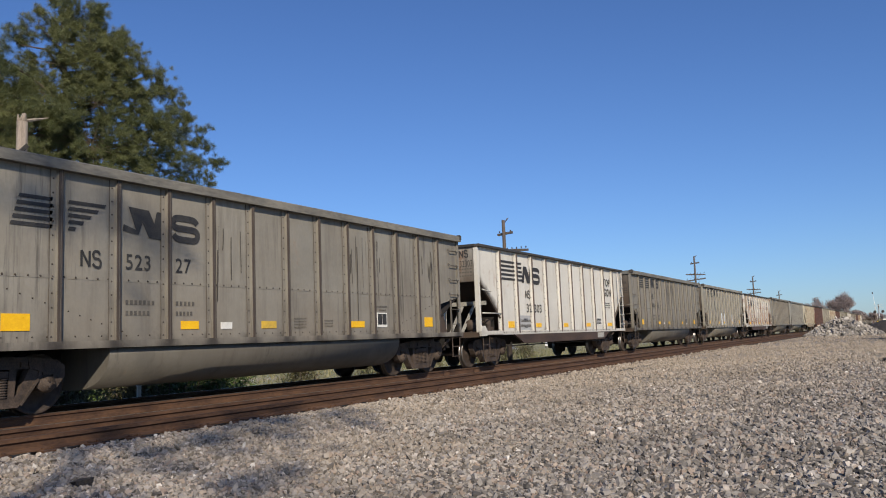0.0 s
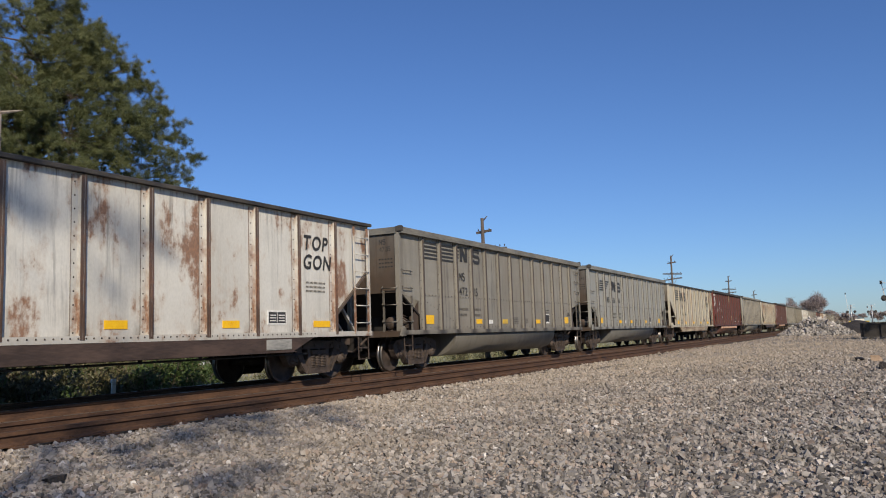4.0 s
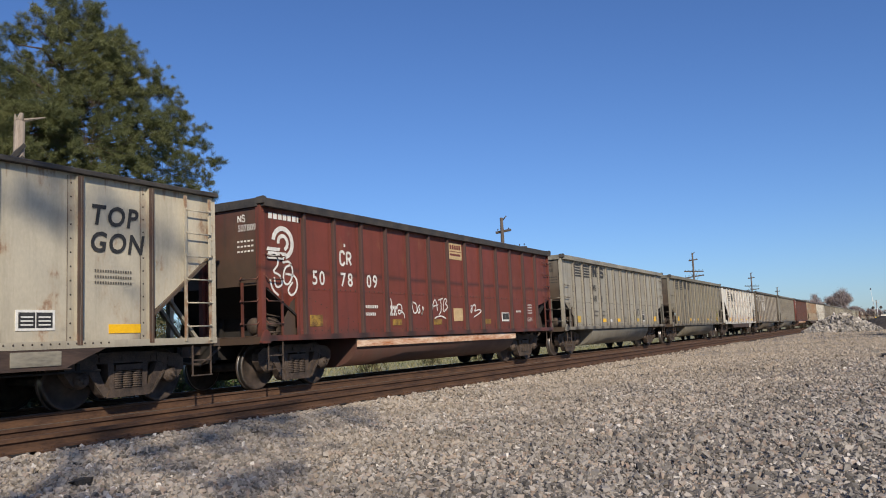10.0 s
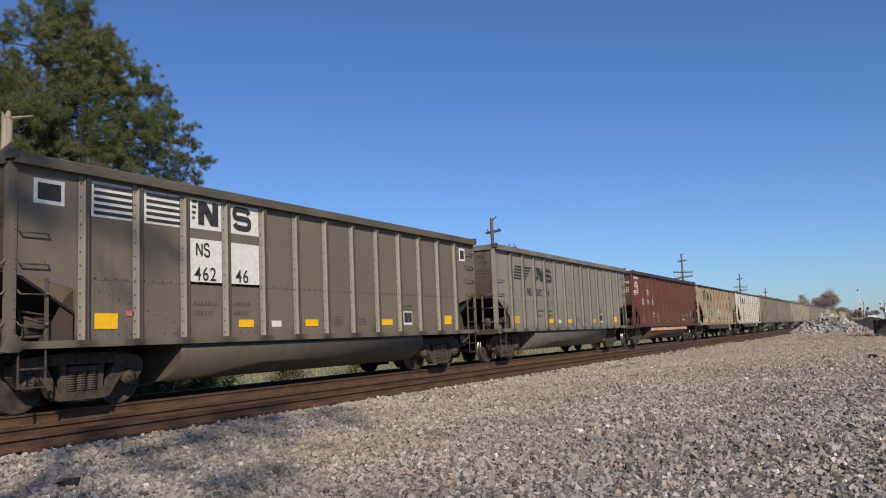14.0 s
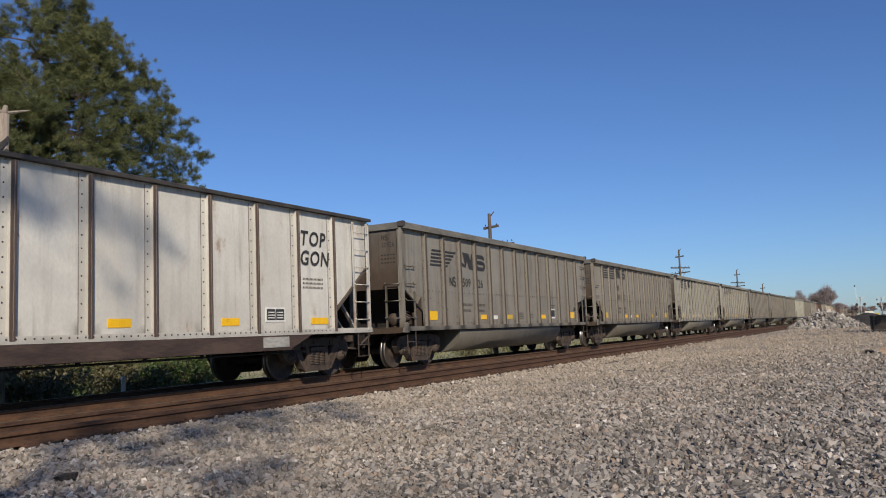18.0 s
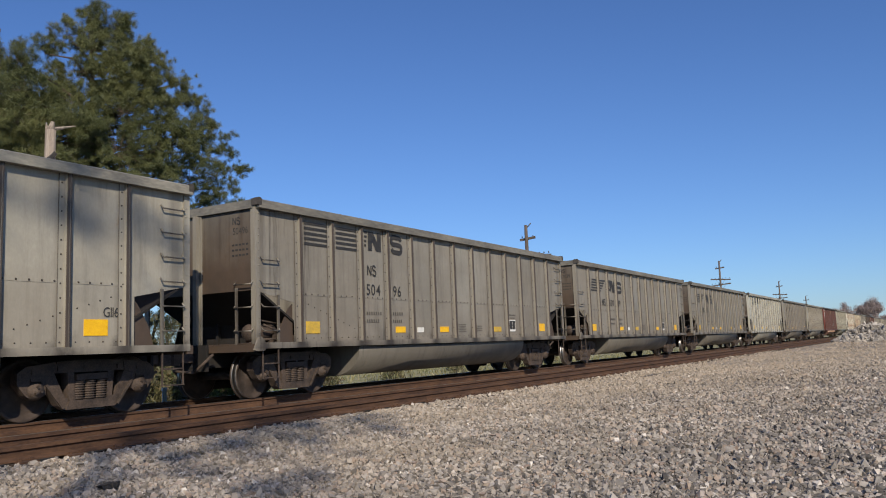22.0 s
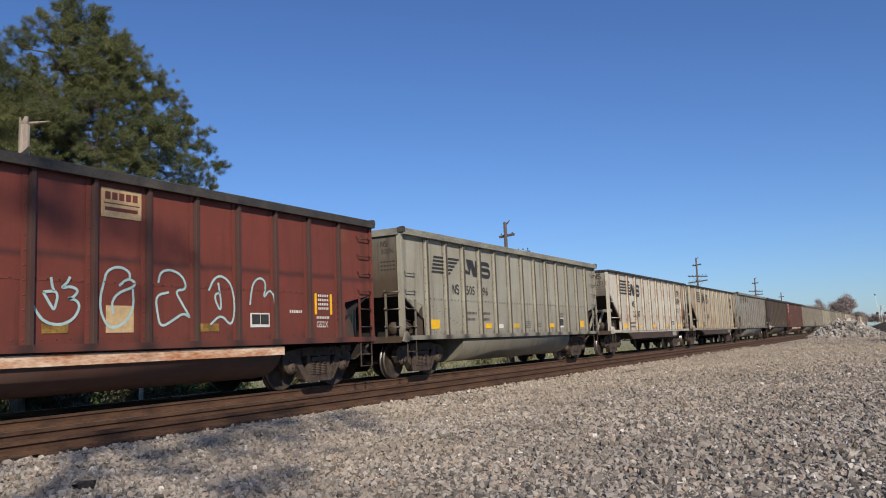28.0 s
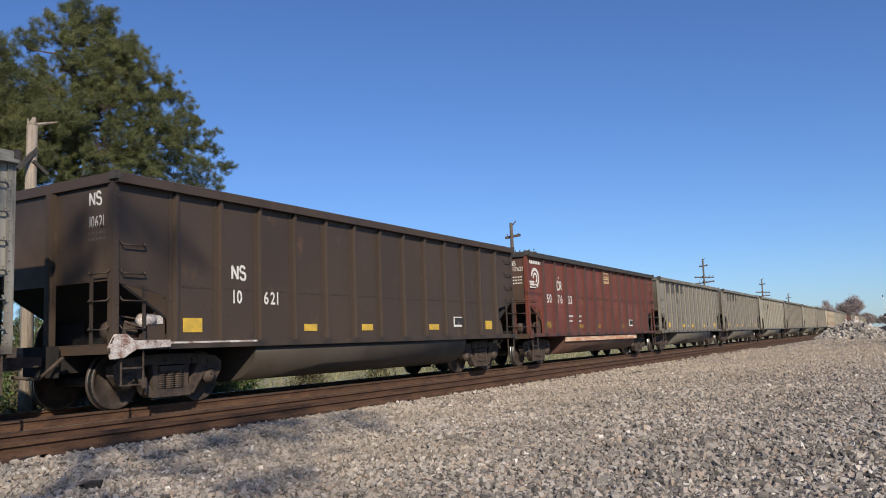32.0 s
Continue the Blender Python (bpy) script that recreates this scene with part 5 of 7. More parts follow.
def build_train():
    for i, ((kind, number, mark, base, dirt, rust), x) in enumerate(zip(TRAIN, BASES)):
        far = i > 38
        long_step = 1.327
        if kind == "g":
            base = (base[0] * 1.07, base[1] * 1.05, base[2] * 1.01)
        dust = {"r": (0.09, 0.036, 0.025), "b": (0.085, 0.06, 0.043)}.get(kind, (0.20, 0.165, 0.125))
        seed = i * 1.37 + 0.5 if i <= 36 else 4.4
        step = long_step if i in LONG else 1.262
        if kind == "t":
            mat = shared("frame_paint", base, dirt, rust, 3.1, dust)
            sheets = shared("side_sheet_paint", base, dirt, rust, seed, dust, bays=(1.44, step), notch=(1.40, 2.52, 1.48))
        else:
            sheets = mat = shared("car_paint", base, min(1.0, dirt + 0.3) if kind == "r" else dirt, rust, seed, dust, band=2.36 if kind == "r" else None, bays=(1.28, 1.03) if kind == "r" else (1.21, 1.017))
        sooty = shared("sooty_end_paint", tuple(v * (0.82 if kind == "t" else 0.66) for v in base), 0.9, 0.4 if kind == "t" else 0.1, 2.1, (0.09, 0.072, 0.055), plume=(0.63, 0.88, 0.08) if kind == "t" else (0.62, 0.94, 0.15))
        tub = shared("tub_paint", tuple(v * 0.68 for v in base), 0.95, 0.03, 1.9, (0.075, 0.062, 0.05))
        cap = worn(tuple(v * 0.7 for v in base))
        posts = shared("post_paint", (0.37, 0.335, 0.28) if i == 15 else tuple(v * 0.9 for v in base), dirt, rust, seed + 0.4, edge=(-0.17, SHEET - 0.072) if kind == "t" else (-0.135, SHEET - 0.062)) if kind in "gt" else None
        refl = YELLOW if dirt < 0.62 else DIM_YELLOW
        if kind == "t":
            tone = "cream" if base[2] < 0.5 else "white"
            lab = ("rust-streaked %s coal car with black stripes and dark sill" if rust > 0.4 else "%s coal car with black stripes and dark channel sill") % tone
            car = topgon(i, x, mat, lab, number, BLACK, refl, far, end_mat=sooty, post_mat=posts, extras={"first": rusted if i in (4, 10, 18, 33) else None, "last": rusted_rear if i in (7, 18, 32, 33) else None, "strut": worn(tuple(v * 0.5 for v in base))}, step=step, sheets=sheets)
        elif kind == "r":
            car = gondola(i, x, mat, "dull red coal car with white emblem and scraped orange stripe", number, "wheel", WHITE, CHORD, tub, L=14.92, first=1.28, step=1.03, post_mat=rusty_post, refl=refl, stripe=STRIPE, far=far, end_mat=sooty)
        elif kind == "b":
            car = gondola(i, x, mat, "dark brown coal car with white road number", number, "plain", WHITE, mat, tub, refl=DIM_YELLOW, far=far, end_mat=sooty)
        else:
            tone = "pale grey" if base[0] > 0.38 else ("brown-grey" if base[0] < 0.25 else "dusty grey")
            car = gondola(i, x, mat, "%s steel coal car with ribbed sides and rounded tub" % tone, number, mark, BLACK, cap, tub, refl=refl, far=far, extras={"panel": number == "46246"}, end_mat=sooty, post_mat=posts)
        CARS.append(car)
    for k, (c, x0, x1, count, top) in enumerate(((0, 5.3, 6.1, 7, 3.1), (0, 9.4, 10.7, 14, 3.3), (0, 12.2, 13.2, 9, 3.2), (2, 6.7, 8.1, 18, 3.4), (26, 5.3, 6.2, 8, 3.0), (26, 2.6, 4.0, 8, 2.75),
                                               (34, 10.3, 12.4, 20, 3.4), (34, 5.4, 9.2, 18, 3.4), (27, 2.7, 3.0, 4, 2.9), (33, 6.6, 7.1, 6, 3.4), (21, 11.2, 12.0, 6, 3.2))):
        soot_runs(CARS[c], x0, x1, count, top, 700 + k)
    for c in (8, 11, 17):
        part("inspection_code", mesh("code_red_low", lambda bm: lettering(bm, "G52X", 12.85, 1.28, 0.13, INK, 0.9, 0.1)), WHITE, CARS[c])
        part("fine_stencil", small_bars("fine_stencil_red_low", [(12.92, 1.80 - 0.09 * k, 0.36, 0.04) for k in range(4)] + [(11.95, 1.57, 0.4, 0.06)]), WHITE, CARS[c])
    part("corner_casting", mesh("white_corner_casting", lambda bm: prism(bm, [(-0.10, 0.82), (-0.14, 1.0), (-0.02, 1.2), (0.16, 1.2), (0.3, 1.1), (1.02, 1.1), (1.02, 0.985), (0.35, 0.96), (0.12, 0.84)], "y", FACE - 0.02, FACE + 0.05)), CASTING, CARS[35], "scraped white corner casting")
    part("valve_body", mesh("white_valve_body", lambda bm: [lathe(bm, [(0.02, -0.16), (0.11, -0.13), (0.11, 0.13), (0.02, 0.16)], (0.72, -1.38, 1.42), 12, "x"), box(bm, 0.8, 1.0, -1.46, -1.3, 1.36, 1.5)]), CASTING, CARS[35], "scraped white brake valve")
    part("sill_scrape", slab(1.05, 3.1, 1.035, 1.065, FACE + 0.015), CASTING, CARS[35])
    for c, text in ((6, "G119"), (9, "G116"), (12, "G116"), (20, "G118"), (21, "G117R"), (23, "G116"), (27, "G116"), (5, "G116"), (13, "G118R"), (34, "G116")):
        part("inspection_code", mesh("code_" + text, lambda bm: lettering(bm, text, 13.02, 1.50, 0.15, INK, 0.85, 0.1)), BLACK, CARS[c])
    strokes = [
        [(6.76, 2.03), (6.78, 1.9), (6.81, 1.83)],
        [(6.64, 1.81), (6.77, 1.61), (6.82, 1.54), (6.89, 1.84), (6.64, 1.81)],
        [(7.07, 2.05), (7.02, 1.95), (6.91, 1.87), (7.09, 1.91), (7.22, 1.85), (7.11, 1.73), (7.01, 1.73), (7.19, 1.71), (7.24, 1.59), (7.12, 1.41), (6.89, 1.33), (6.65, 1.39), (6.53, 1.54), (6.49, 1.62)],
        [(8.13, 2.08), (8.13, 2.18), (7.93, 2.26), (7.7, 2.18), (7.65, 1.98), (7.59, 1.79), (7.59, 1.55), (7.71, 1.32), (7.88, 1.29), (8.08, 1.41), (8.21, 1.61), (8.19, 1.91)],
        [(7.93, 1.95), (8.1, 2.08), (8.25, 2.01), (8.19, 1.93), (7.93, 1.85), (7.79, 1.7), (7.82, 1.51)],
        [(8.7, 2.03), (8.74, 2.21), (8.95, 2.27), (9.22, 2.18), (9.32, 1.94), (9.05, 1.92), (9.18, 1.73), (9.42, 1.42), (9.25, 1.55), (9.02, 1.42), (8.75, 1.29), (8.68, 1.52), (8.64, 1.82), (8.92, 1.88)],
        [(9.82, 1.94), (9.94, 2.16), (10.13, 2.23), (10.36, 2.1), (10.45, 1.82), (10.45, 1.51), (10.35, 1.31), (10.12, 1.53), (9.85, 1.34)],
        [(10.05, 2.09), (10.12, 1.75), (10.1, 1.56), (9.93, 1.86), (10.1, 1.92)],
        [(10.86, 1.71), (10.93, 2.12), (11.15, 2.25), (11.32, 2.14), (11.22, 1.81), (11.4, 2.02), (11.54, 1.91), (11.57, 1.61)],
    ]
    for k, pts in enumerate(strokes):
        part("spray_scrawl", scrawl("spray_scrawl_%d" % k, pts, 0.021), TEAL, CARS[30], "pale teal sprayed scrawl")
    part("patch", slab(7.70, 8.21, 1.22, 1.64), TAN, CARS[30], "weathered tan notice panel")
    for x, z in ((12.81, 1.55), (13.33, 1.55)):
        part("yellow_bar", slab(x, x + 0.06, z, z + 0.44), YELLOW, CARS[30])
    part("fine_stencil", small_bars("fine_stencil_red", [(12.92, 1.92 - 0.09 * k, 0.36, 0.05) for k in range(4)] + [(12.0, 1.57, 0.4, 0.06), (12.85, 1.46, 0.45, 0.05)]), WHITE, CARS[30])
    part("inspection_code", mesh("code_red", lambda bm: lettering(bm, "G52X", 12.85, 1.28, 0.13, INK, 0.9, 0.1)), WHITE, CARS[30])
    part("inspection_code", small_bars("code_tall", [(13.58, 1.85 - 0.13 * k, 0.06, 0.09) for k in range(5)]), WHITE, CARS[30])
    tags = [
        [(4.4, 1.73), (4.47, 1.54), (4.53, 1.45), (4.61, 1.73), (4.54, 1.87)],
        [(4.53, 1.45), (4.68, 1.7), (4.72, 1.49), (4.79, 1.64), (4.88, 1.74), (5.05, 1.71), (5.05, 1.55), (4.9, 1.47), (4.86, 1.61), (5.14, 1.52), (5.16, 1.39)],
        [(5.51, 1.85), (5.55, 1.66), (5.63, 1.49), (5.79, 1.56), (5.75, 1.76), (5.57, 1.79)],
        [(5.93, 1.73), (5.79, 1.63), (5.83, 1.5), (5.93, 1.56), (5.88, 1.66)],
        [(5.96, 1.46), (6.09, 1.57), (6.02, 1.7), (6.13, 1.64), (5.96, 1.46)],
        [(6.55, 1.57), (6.62, 1.82), (6.76, 1.9), (6.83, 1.58)],
        [(6.55, 1.69), (6.88, 1.74)],
        [(6.9, 1.87), (7.15, 1.92)],
        [(7.02, 1.91), (7.05, 1.58), (6.9, 1.48)],
        [(7.14, 1.56), (7.2, 1.93), (7.4, 1.88), (7.25, 1.77), (7.45, 1.7), (7.19, 1.56)],
        [(6.65, 1.38), (6.81, 1.43), (7.05, 1.45), (7.26, 1.38)],
        [(8.77, 1.72), (8.89, 1.77), (8.82, 1.52), (8.73, 1.6), (9.01, 1.81), (9.13, 1.69), (8.94, 1.57), (9.32, 1.65), (9.48, 1.59), (9.19, 1.49), (8.94, 1.42)],
    ]
    for k, pts in enumerate(tags):
        part("spray_scrawl", scrawl("spray_tag_%d" % k, pts, 0.018), WHITE, CARS[11], "white sprayed scrawl")
    swirls = [
        [(0.20, 2.60), (0.45, 2.66), (0.50, 2.45), (0.30, 2.30), (0.55, 2.25), (0.62, 2.05), (0.40, 1.98), (0.36, 2.20)],
        [(0.62, 2.50), (0.85, 2.55), (0.95, 2.30), (0.80, 2.05), (0.62, 2.10), (0.66, 2.40), (0.90, 2.48)],
        [(0.70, 2.28), (1.02, 2.26), (1.08, 2.0), (0.88, 1.82), (0.74, 1.95), (0.92, 2.12)],
        [(0.24, 2.15), (0.30, 1.95), (0.48, 1.84)],
    ]
    for k, pts in enumerate(swirls):
        part("spray_scrawl", scrawl("spray_swirl_%d" % k, pts, 0.022), WHITE, CARS[11], "white sprayed scrawl")
    part("patch", slab(7.75, 8.27, 1.31, 1.66), TAN, CARS[11], "weathered tan notice panel")
    part("white_patch", slab(7.14, 7.66, 1.79, 2.05), PALE, CARS[18], "white paint patch")
    part("dark_patch", slab(6.95, 7.92, 1.08, 1.51, SHEET - 0.005), plain("dark_grey_patch", (0.09, 0.085, 0.08), (0.15, 0.14, 0.13)), CARS[18], "dark grey paint patch")
    part("weight_patch", slab(2.85, 3.75, 1.08, 1.55, SHEET - 0.005), plain("grey_stencil_patch", (0.34, 0.34, 0.34), (0.44, 0.44, 0.43)), CARS[1], "grey stencil panel")
    for z, text in ((1.36, "231500"), (1.14, "54500")):
        part("weight_stencil", mesh("weight_" + text, lambda bm: lettering(bm, text, 3.22, z, 0.10, INK - 0.002, 0.8, 0.12)), BLACK, CARS[1])
    part("spray_drip", scrawl("spray_drip", [(2.86, 2.47), (2.88, 2.0), (2.93, 1.6), (2.96, 1.04)], 0.025), BLACK, CARS[13], "black paint drip")
    for c in (8, 11, 30, 36):
        part("tan_panel", slab(7.60, 8.36, 3.02, 3.48), TAN, CARS[c], "weathered tan notice panel")
        part("tan_panel_bar", bars("tan_panel_bar", [(7.66 + 0.13 * k, 7.76 + 0.13 * k, 3.30, 3.42, 0, INK - 0.002) for k in range(5)] + [(7.64, 8.32, 3.23, 3.25, 0, INK - 0.002), (7.66, 8.28, 3.12, 3.18, 0, INK - 0.002)]), rusty_post, CARS[c])
    part("tan_panel", slab(8.6, 9.15, 1.42, 1.78), TAN, CARS[8], "weathered tan notice panel")
    part("spray_scrawl", squiggle("spray_scrawl_lime", [(12.7, 1.15, 0.5, 0.6, 1), (12.75, 1.3, 0.4, 0.6, 0), (12.9, 1.1, 0.35, 0.7, 2)]), LIME, CARS[13], "lime sprayed scrawl")
    part("spray_scrawl", squiggle("spray_scrawl_black", [(9.1, 1.45, 0.35, 0.3, 0), (9.45, 1.45, 0.4, 0.35, 1), (9.8, 1.5, 0.3, 0.3, 0)]), BLACK, CARS[12], "black sprayed scrawl")
    for x0, x1, z0, z1 in ((5.45, 6.1, 1.12, 1.95), (6.45, 7.1, 1.15, 1.92), (9.55, 10.1, 1.15, 1.85)):
        part("paint_patch", slab(x0, x1, z0, z1, SHEET - 0.005), PATCH, CARS[3], "pale touched-up paint patch")
    part("pink_tag", slab(1.98, 2.12, 1.42, 1.50), plain("pink_tag", (0.5, 0.12, 0.14), (0.6, 0.2, 0.2)), CARS[15])


build_train()

# ---- ground and tracks ----
GROUND_Y = (-3000, -60, 3.0, 5.5, 6.9, 8.0, 14.2, 16.5, 20, 60, 100, 3000)
GROUND_Z = (-0.3, -0.2, -0.12, -0.10, -0.05, -0.09, -0.22, -0.9, -1.0, -2.0, -3.0, -6.0)


def ground_height(y):
    return float(np.interp(y, GROUND_Y, GROUND_Z))


def build_ground():
    xs = np.unique(np.r_[-3000, -600, -120, np.arange(-40, 141, 2.0), 200, 400, 1000, 3000])
    ys = np.unique(np.r_[-3000, -600, -100, np.arange(-30, 61, 1.5), 100, 250, 700, 3000, 3.0, 5.5, 6.9, 14.2, 16.5])
    rng = np.random.default_rng(3)
    v = []
    for y in ys:
        for x in xs:
            n = noise.noise((x * 0.25, y * 0.25, 0)) * (0.05 if 6 < y < 14.5 else 0.07)
            if y > 20:
                n = noise.noise((x * 0.05, y * 0.05, 3)) * 0.3
            v.append((x, y, ground_height(y) + (n if 6.2 > y or y > 15 else 0)))
    nx = len(xs)
    f = [(j * nx + i, j * nx + i + 1, (j + 1) * nx + i + 1, (j + 1) * nx + i) for j in range(len(ys) - 1) for i in range(nx - 1)]
    ob = new("ground", raw_mesh("ground", v, f, GROUND, True))
    tagged(ob, "pale grey track ballast passing into rough winter grass", "ground", kind="structure")


build_ground()


def rail_profile(h):
    half = [(0.036, 0.0), (0.036, -0.035), (0.012, -0.05), (0.009, -0.10), (0.02, -(h - 0.03)), (0.07, -(h - 0.014)), (0.07, -h)]
    return half + [(-a, b) for a, b in reversed(half)]


def build_track(name, near, ztop_near, far, ztop_far, h, label, zt):
    root = thing(name, (0, 0, 0), label, "railway track", kind="structure")
    for y, z in ((near, ztop_near), (far, ztop_far)):
        me = mesh("rail_%.2f" % y, lambda bm: prism(bm, [(y + a, z + b) for a, b in rail_profile(h)], "x", -150, 900))
        part("rail", me, RAIL, root, "rust-brown steel rail")
        top = mesh("rail_head_%.2f" % y, lambda bm: box(bm, -150, 900, y - 0.022, y + 0.022, z + 0.001, z + 0.003))
        part("rail_head", top, RAILTOP if name == "main_track" else RAIL, root)
    def ties(bm):
        r = random.Random(5)
        for i in range(-40, 330):
            x = i * 0.5 + r.uniform(-0.03, 0.03)
            c = (near + far) / 2
            box(bm, x - 0.11, x + 0.11, c - 1.3 + r.uniform(-0.05, 0.05), c + 1.3, ztop_near - h - 0.19, ztop_near - h - 0.012)
    tagged(part("ties", mesh("ties_%.2f" % near, ties), TIE, root, "creosoted wooden ties"), kind="stuff")
    def plates(bm):
        for i in range(-40, 330):
            x = i * 0.5
            for y, z in ((near, ztop_near), (far, ztop_far)):
                box(bm, x - 0.09, x + 0.09, y - 0.17, y + 0.17, z - h - 0.012, z - h + 0.004)
                for sx in (-0.05, 0.06):
                    box(bm, x + sx - 0.012, x + sx + 0.012, y - 0.105, y - 0.075, z - h, z - h + 0.03)
    tagged(part("tie_plates", mesh("plates_%.2f" % near, plates), RAIL, root), kind="stuff")
    # black dashes for the anchors and the shaded gaps under the near rail
    def foot_dashes(bm):
        for i in range(-40, 330):
            x = i * 0.5 + 0.24
            box(bm, x - 0.10, x + 0.10, near - 0.078, near - 0.05, ztop_near - h - 0.014, ztop_near - h - 0.001)
    tagged(part("rail_anchors", mesh("anchors_%.2f" % near, foot_dashes), TYRE, root), kind="stuff")
    return root


build_track("main_track", TRACK_Y - 0.75, 0.0, TRACK_Y + 0.75, 0.0, 0.18, "main line track with rust-brown rails on ballast", 0)
build_track("siding_track", 7.26, 0.11, 8.76, 0.06, 0.137, "disused siding with rusted rails sunk in ballast", 0)


def rock_shapes(n, rng):
    """Crushed stone: split blocks with uneven corners and flat faces."""
    v = np.array([(x, y, z) for z in (-1, 1) for y in (-1, 1) for x in (-1, 1)], float)
    f = np.array([(0, 2, 1), (1, 2, 3), (4, 5, 6), (5, 7, 6), (0, 1, 4), (1, 5, 4), (2, 6, 3), (3, 6, 7), (0, 4, 2), (2, 4, 6), (1, 3, 5), (3, 7, 5)])
    out = []
    for _ in range(n):
        w = v * rng.uniform(0.35, 1.1, (8, 3)) * (rng.uniform(0.8, 1.2), rng.uniform(0.65, 1.0), rng.uniform(0.5, 0.85))
        w[:, 0] += w[:, 2] * rng.uniform(-0.6, 0.6)
        w[:, 1] += w[:, 0] * rng.uniform(-0.4, 0.4)
        out.append(w)
    return out, f


def turns(n, rng):
    q = rng.normal(size=(n, 4))
    q /= np.linalg.norm(q, axis=1)[:, None]
    a, b, c, d = q.T
    return np.stack([np.stack([1 - 2 * (c * c + d * d), 2 * (b * c - a * d), 2 * (b * d + a * c)], -1),
                     np.stack([2 * (b * c + a * d), 1 - 2 * (b * b + d * d), 2 * (c * d - a * b)], -1),
                     np.stack([2 * (b * d - a * c), 2 * (c * d + a * b), 1 - 2 * (b * b + c * c)], -1)], 1)


def scatter(name, places, sizes, rng, material):
    shapes, f = rock_shapes(40, rng)
    n = len(places)
    pick = rng.integers(0, len(shapes), n)
    base = np.array(shapes)[pick] * sizes[:, None, None]
    v = np.einsum("nij,nkj->nki", turns(n, rng), base)
    v += places[:, None, :]
    faces = (f[None] + (np.arange(n) * 8)[:, None, None]).reshape(-1, 3)
    return new(name, raw_mesh(name, v.reshape(-1, 3), faces, material))


def build_ballast():
    rng = np.random.default_rng(11)
    # stretches of the plan: x from, to, y from, to, stones a square metre
    zones = [(2.2, 6.5, 1.0, 7.05, 1500), (4.0, 6.5, -0.6, 1.0, 1100), (6.5, 10.5, 0.0, 7.05, 1150), (6.5, 10.5, -1.0, 0.0, 350), (10.5, 16, -0.5, 7.05, 520),
             (16, 27, -1.0, 7.05, 200), (27, 45, -1.5, 7.05, 70), (45, 80, -2.0, 6.5, 15)]
    pts, sizes = [], []
    for x0, x1, y0, y1, d in zones:
        n = int((x1 - x0) * (y1 - y0) * d)
        p = np.c_[rng.uniform(x0, x1, n), rng.uniform(y0, y1, n), np.zeros(n)]
        if x0 < 1:
            p = p[(p[:, 0] ** 2 + p[:, 1] ** 2) > 6.0]
        s = np.clip(rng.lognormal(math.log(0.0142), 0.36, len(p)), 0.008, 0.030) * (1.0 if x0 < 6 else 1.1 if x0 < 12 else 1.3 if x0 < 40 else 1.8)
        pts.append(p)
        sizes.append(s)
    p, s = np.concatenate(pts), np.concatenate(sizes)
    p[:, 2] = np.interp(p[:, 1], GROUND_Y, GROUND_Z)
    p[:, 2] += [noise.noise((x * 0.25, y * 0.25, 0)) * 0.07 if y < 6.2 else 0.0 for x, y, _ in p]
    p[:, 2] += s * rng.uniform(-0.1, 0.95, len(p))
    tagged(scatter("ballast_stones", p, s, rng, STONE), "loose grey and tan crushed stone ballast", "ballast", kind="stuff")


build_ballast()


def build_rubble():
    """Heap of broken concrete beside the siding."""
    rng = np.random.default_rng(4)
    heap = thing("rubble_heap", (75, 3.9, ground_height(3.9)), "heap of broken grey concrete chunks on ballast", "rubble heap")
    shapes, f = rock_shapes(14, rng)
    mes = [raw_mesh("chunk", s * 0.155, f, None) for s in shapes]
    for me in mes:
        MESHES["chunk" + me.name] = me
    n = 0
    while n < 300:
        u, v = rng.uniform(-1, 1, 2)
        r = math.hypot(u, v)
        if r > 1:
            continue
        top = 1.55 * (1 - r ** 1.3) * (0.85 + 0.3 * rng.random())
        z = max(0.12, top * (rng.random() ** 0.25))
        part("chunk", mes[rng.integers(0, len(mes))], CHUNK, heap, at=Matrix.Translation((u * 2.6, v * 2.9, z - 0.05)) @ Euler(rng.uniform(0, 6.28, 3)).to_matrix().to_4x4() @ Matrix.Diagonal((*([rng.uniform(0.6, 1.5)] * 3), 1)))
        n += 1
    q = rng.uniform(-1, 1, (1500, 2))
    q = q[np.hypot(q[:, 0], q[:, 1]) < 1.0]
    top = 1.5 * (1 - np.hypot(q[:, 0], q[:, 1]) ** 1.3)
    fill = scatter("chunk_fill", np.c_[q[:, 0] * 2.7, q[:, 1] * 3.0, top * rng.uniform(0.55, 1.0, len(q)) + 0.05], rng.uniform(0.08, 0.17, len(q)), rng, RUBBLE)
    fill.parent = heap
    fill["kind"] = "stuff"
    part("core", mesh("heap_core", lambda bm: lathe(bm, [(2.5, 0.0), (2.0, 0.4), (1.2, 0.85), (0.4, 1.15), (0.0, 1.2)], (0, 0, 0), 14, "z", False)), CONCRETE, heap)


build_rubble()


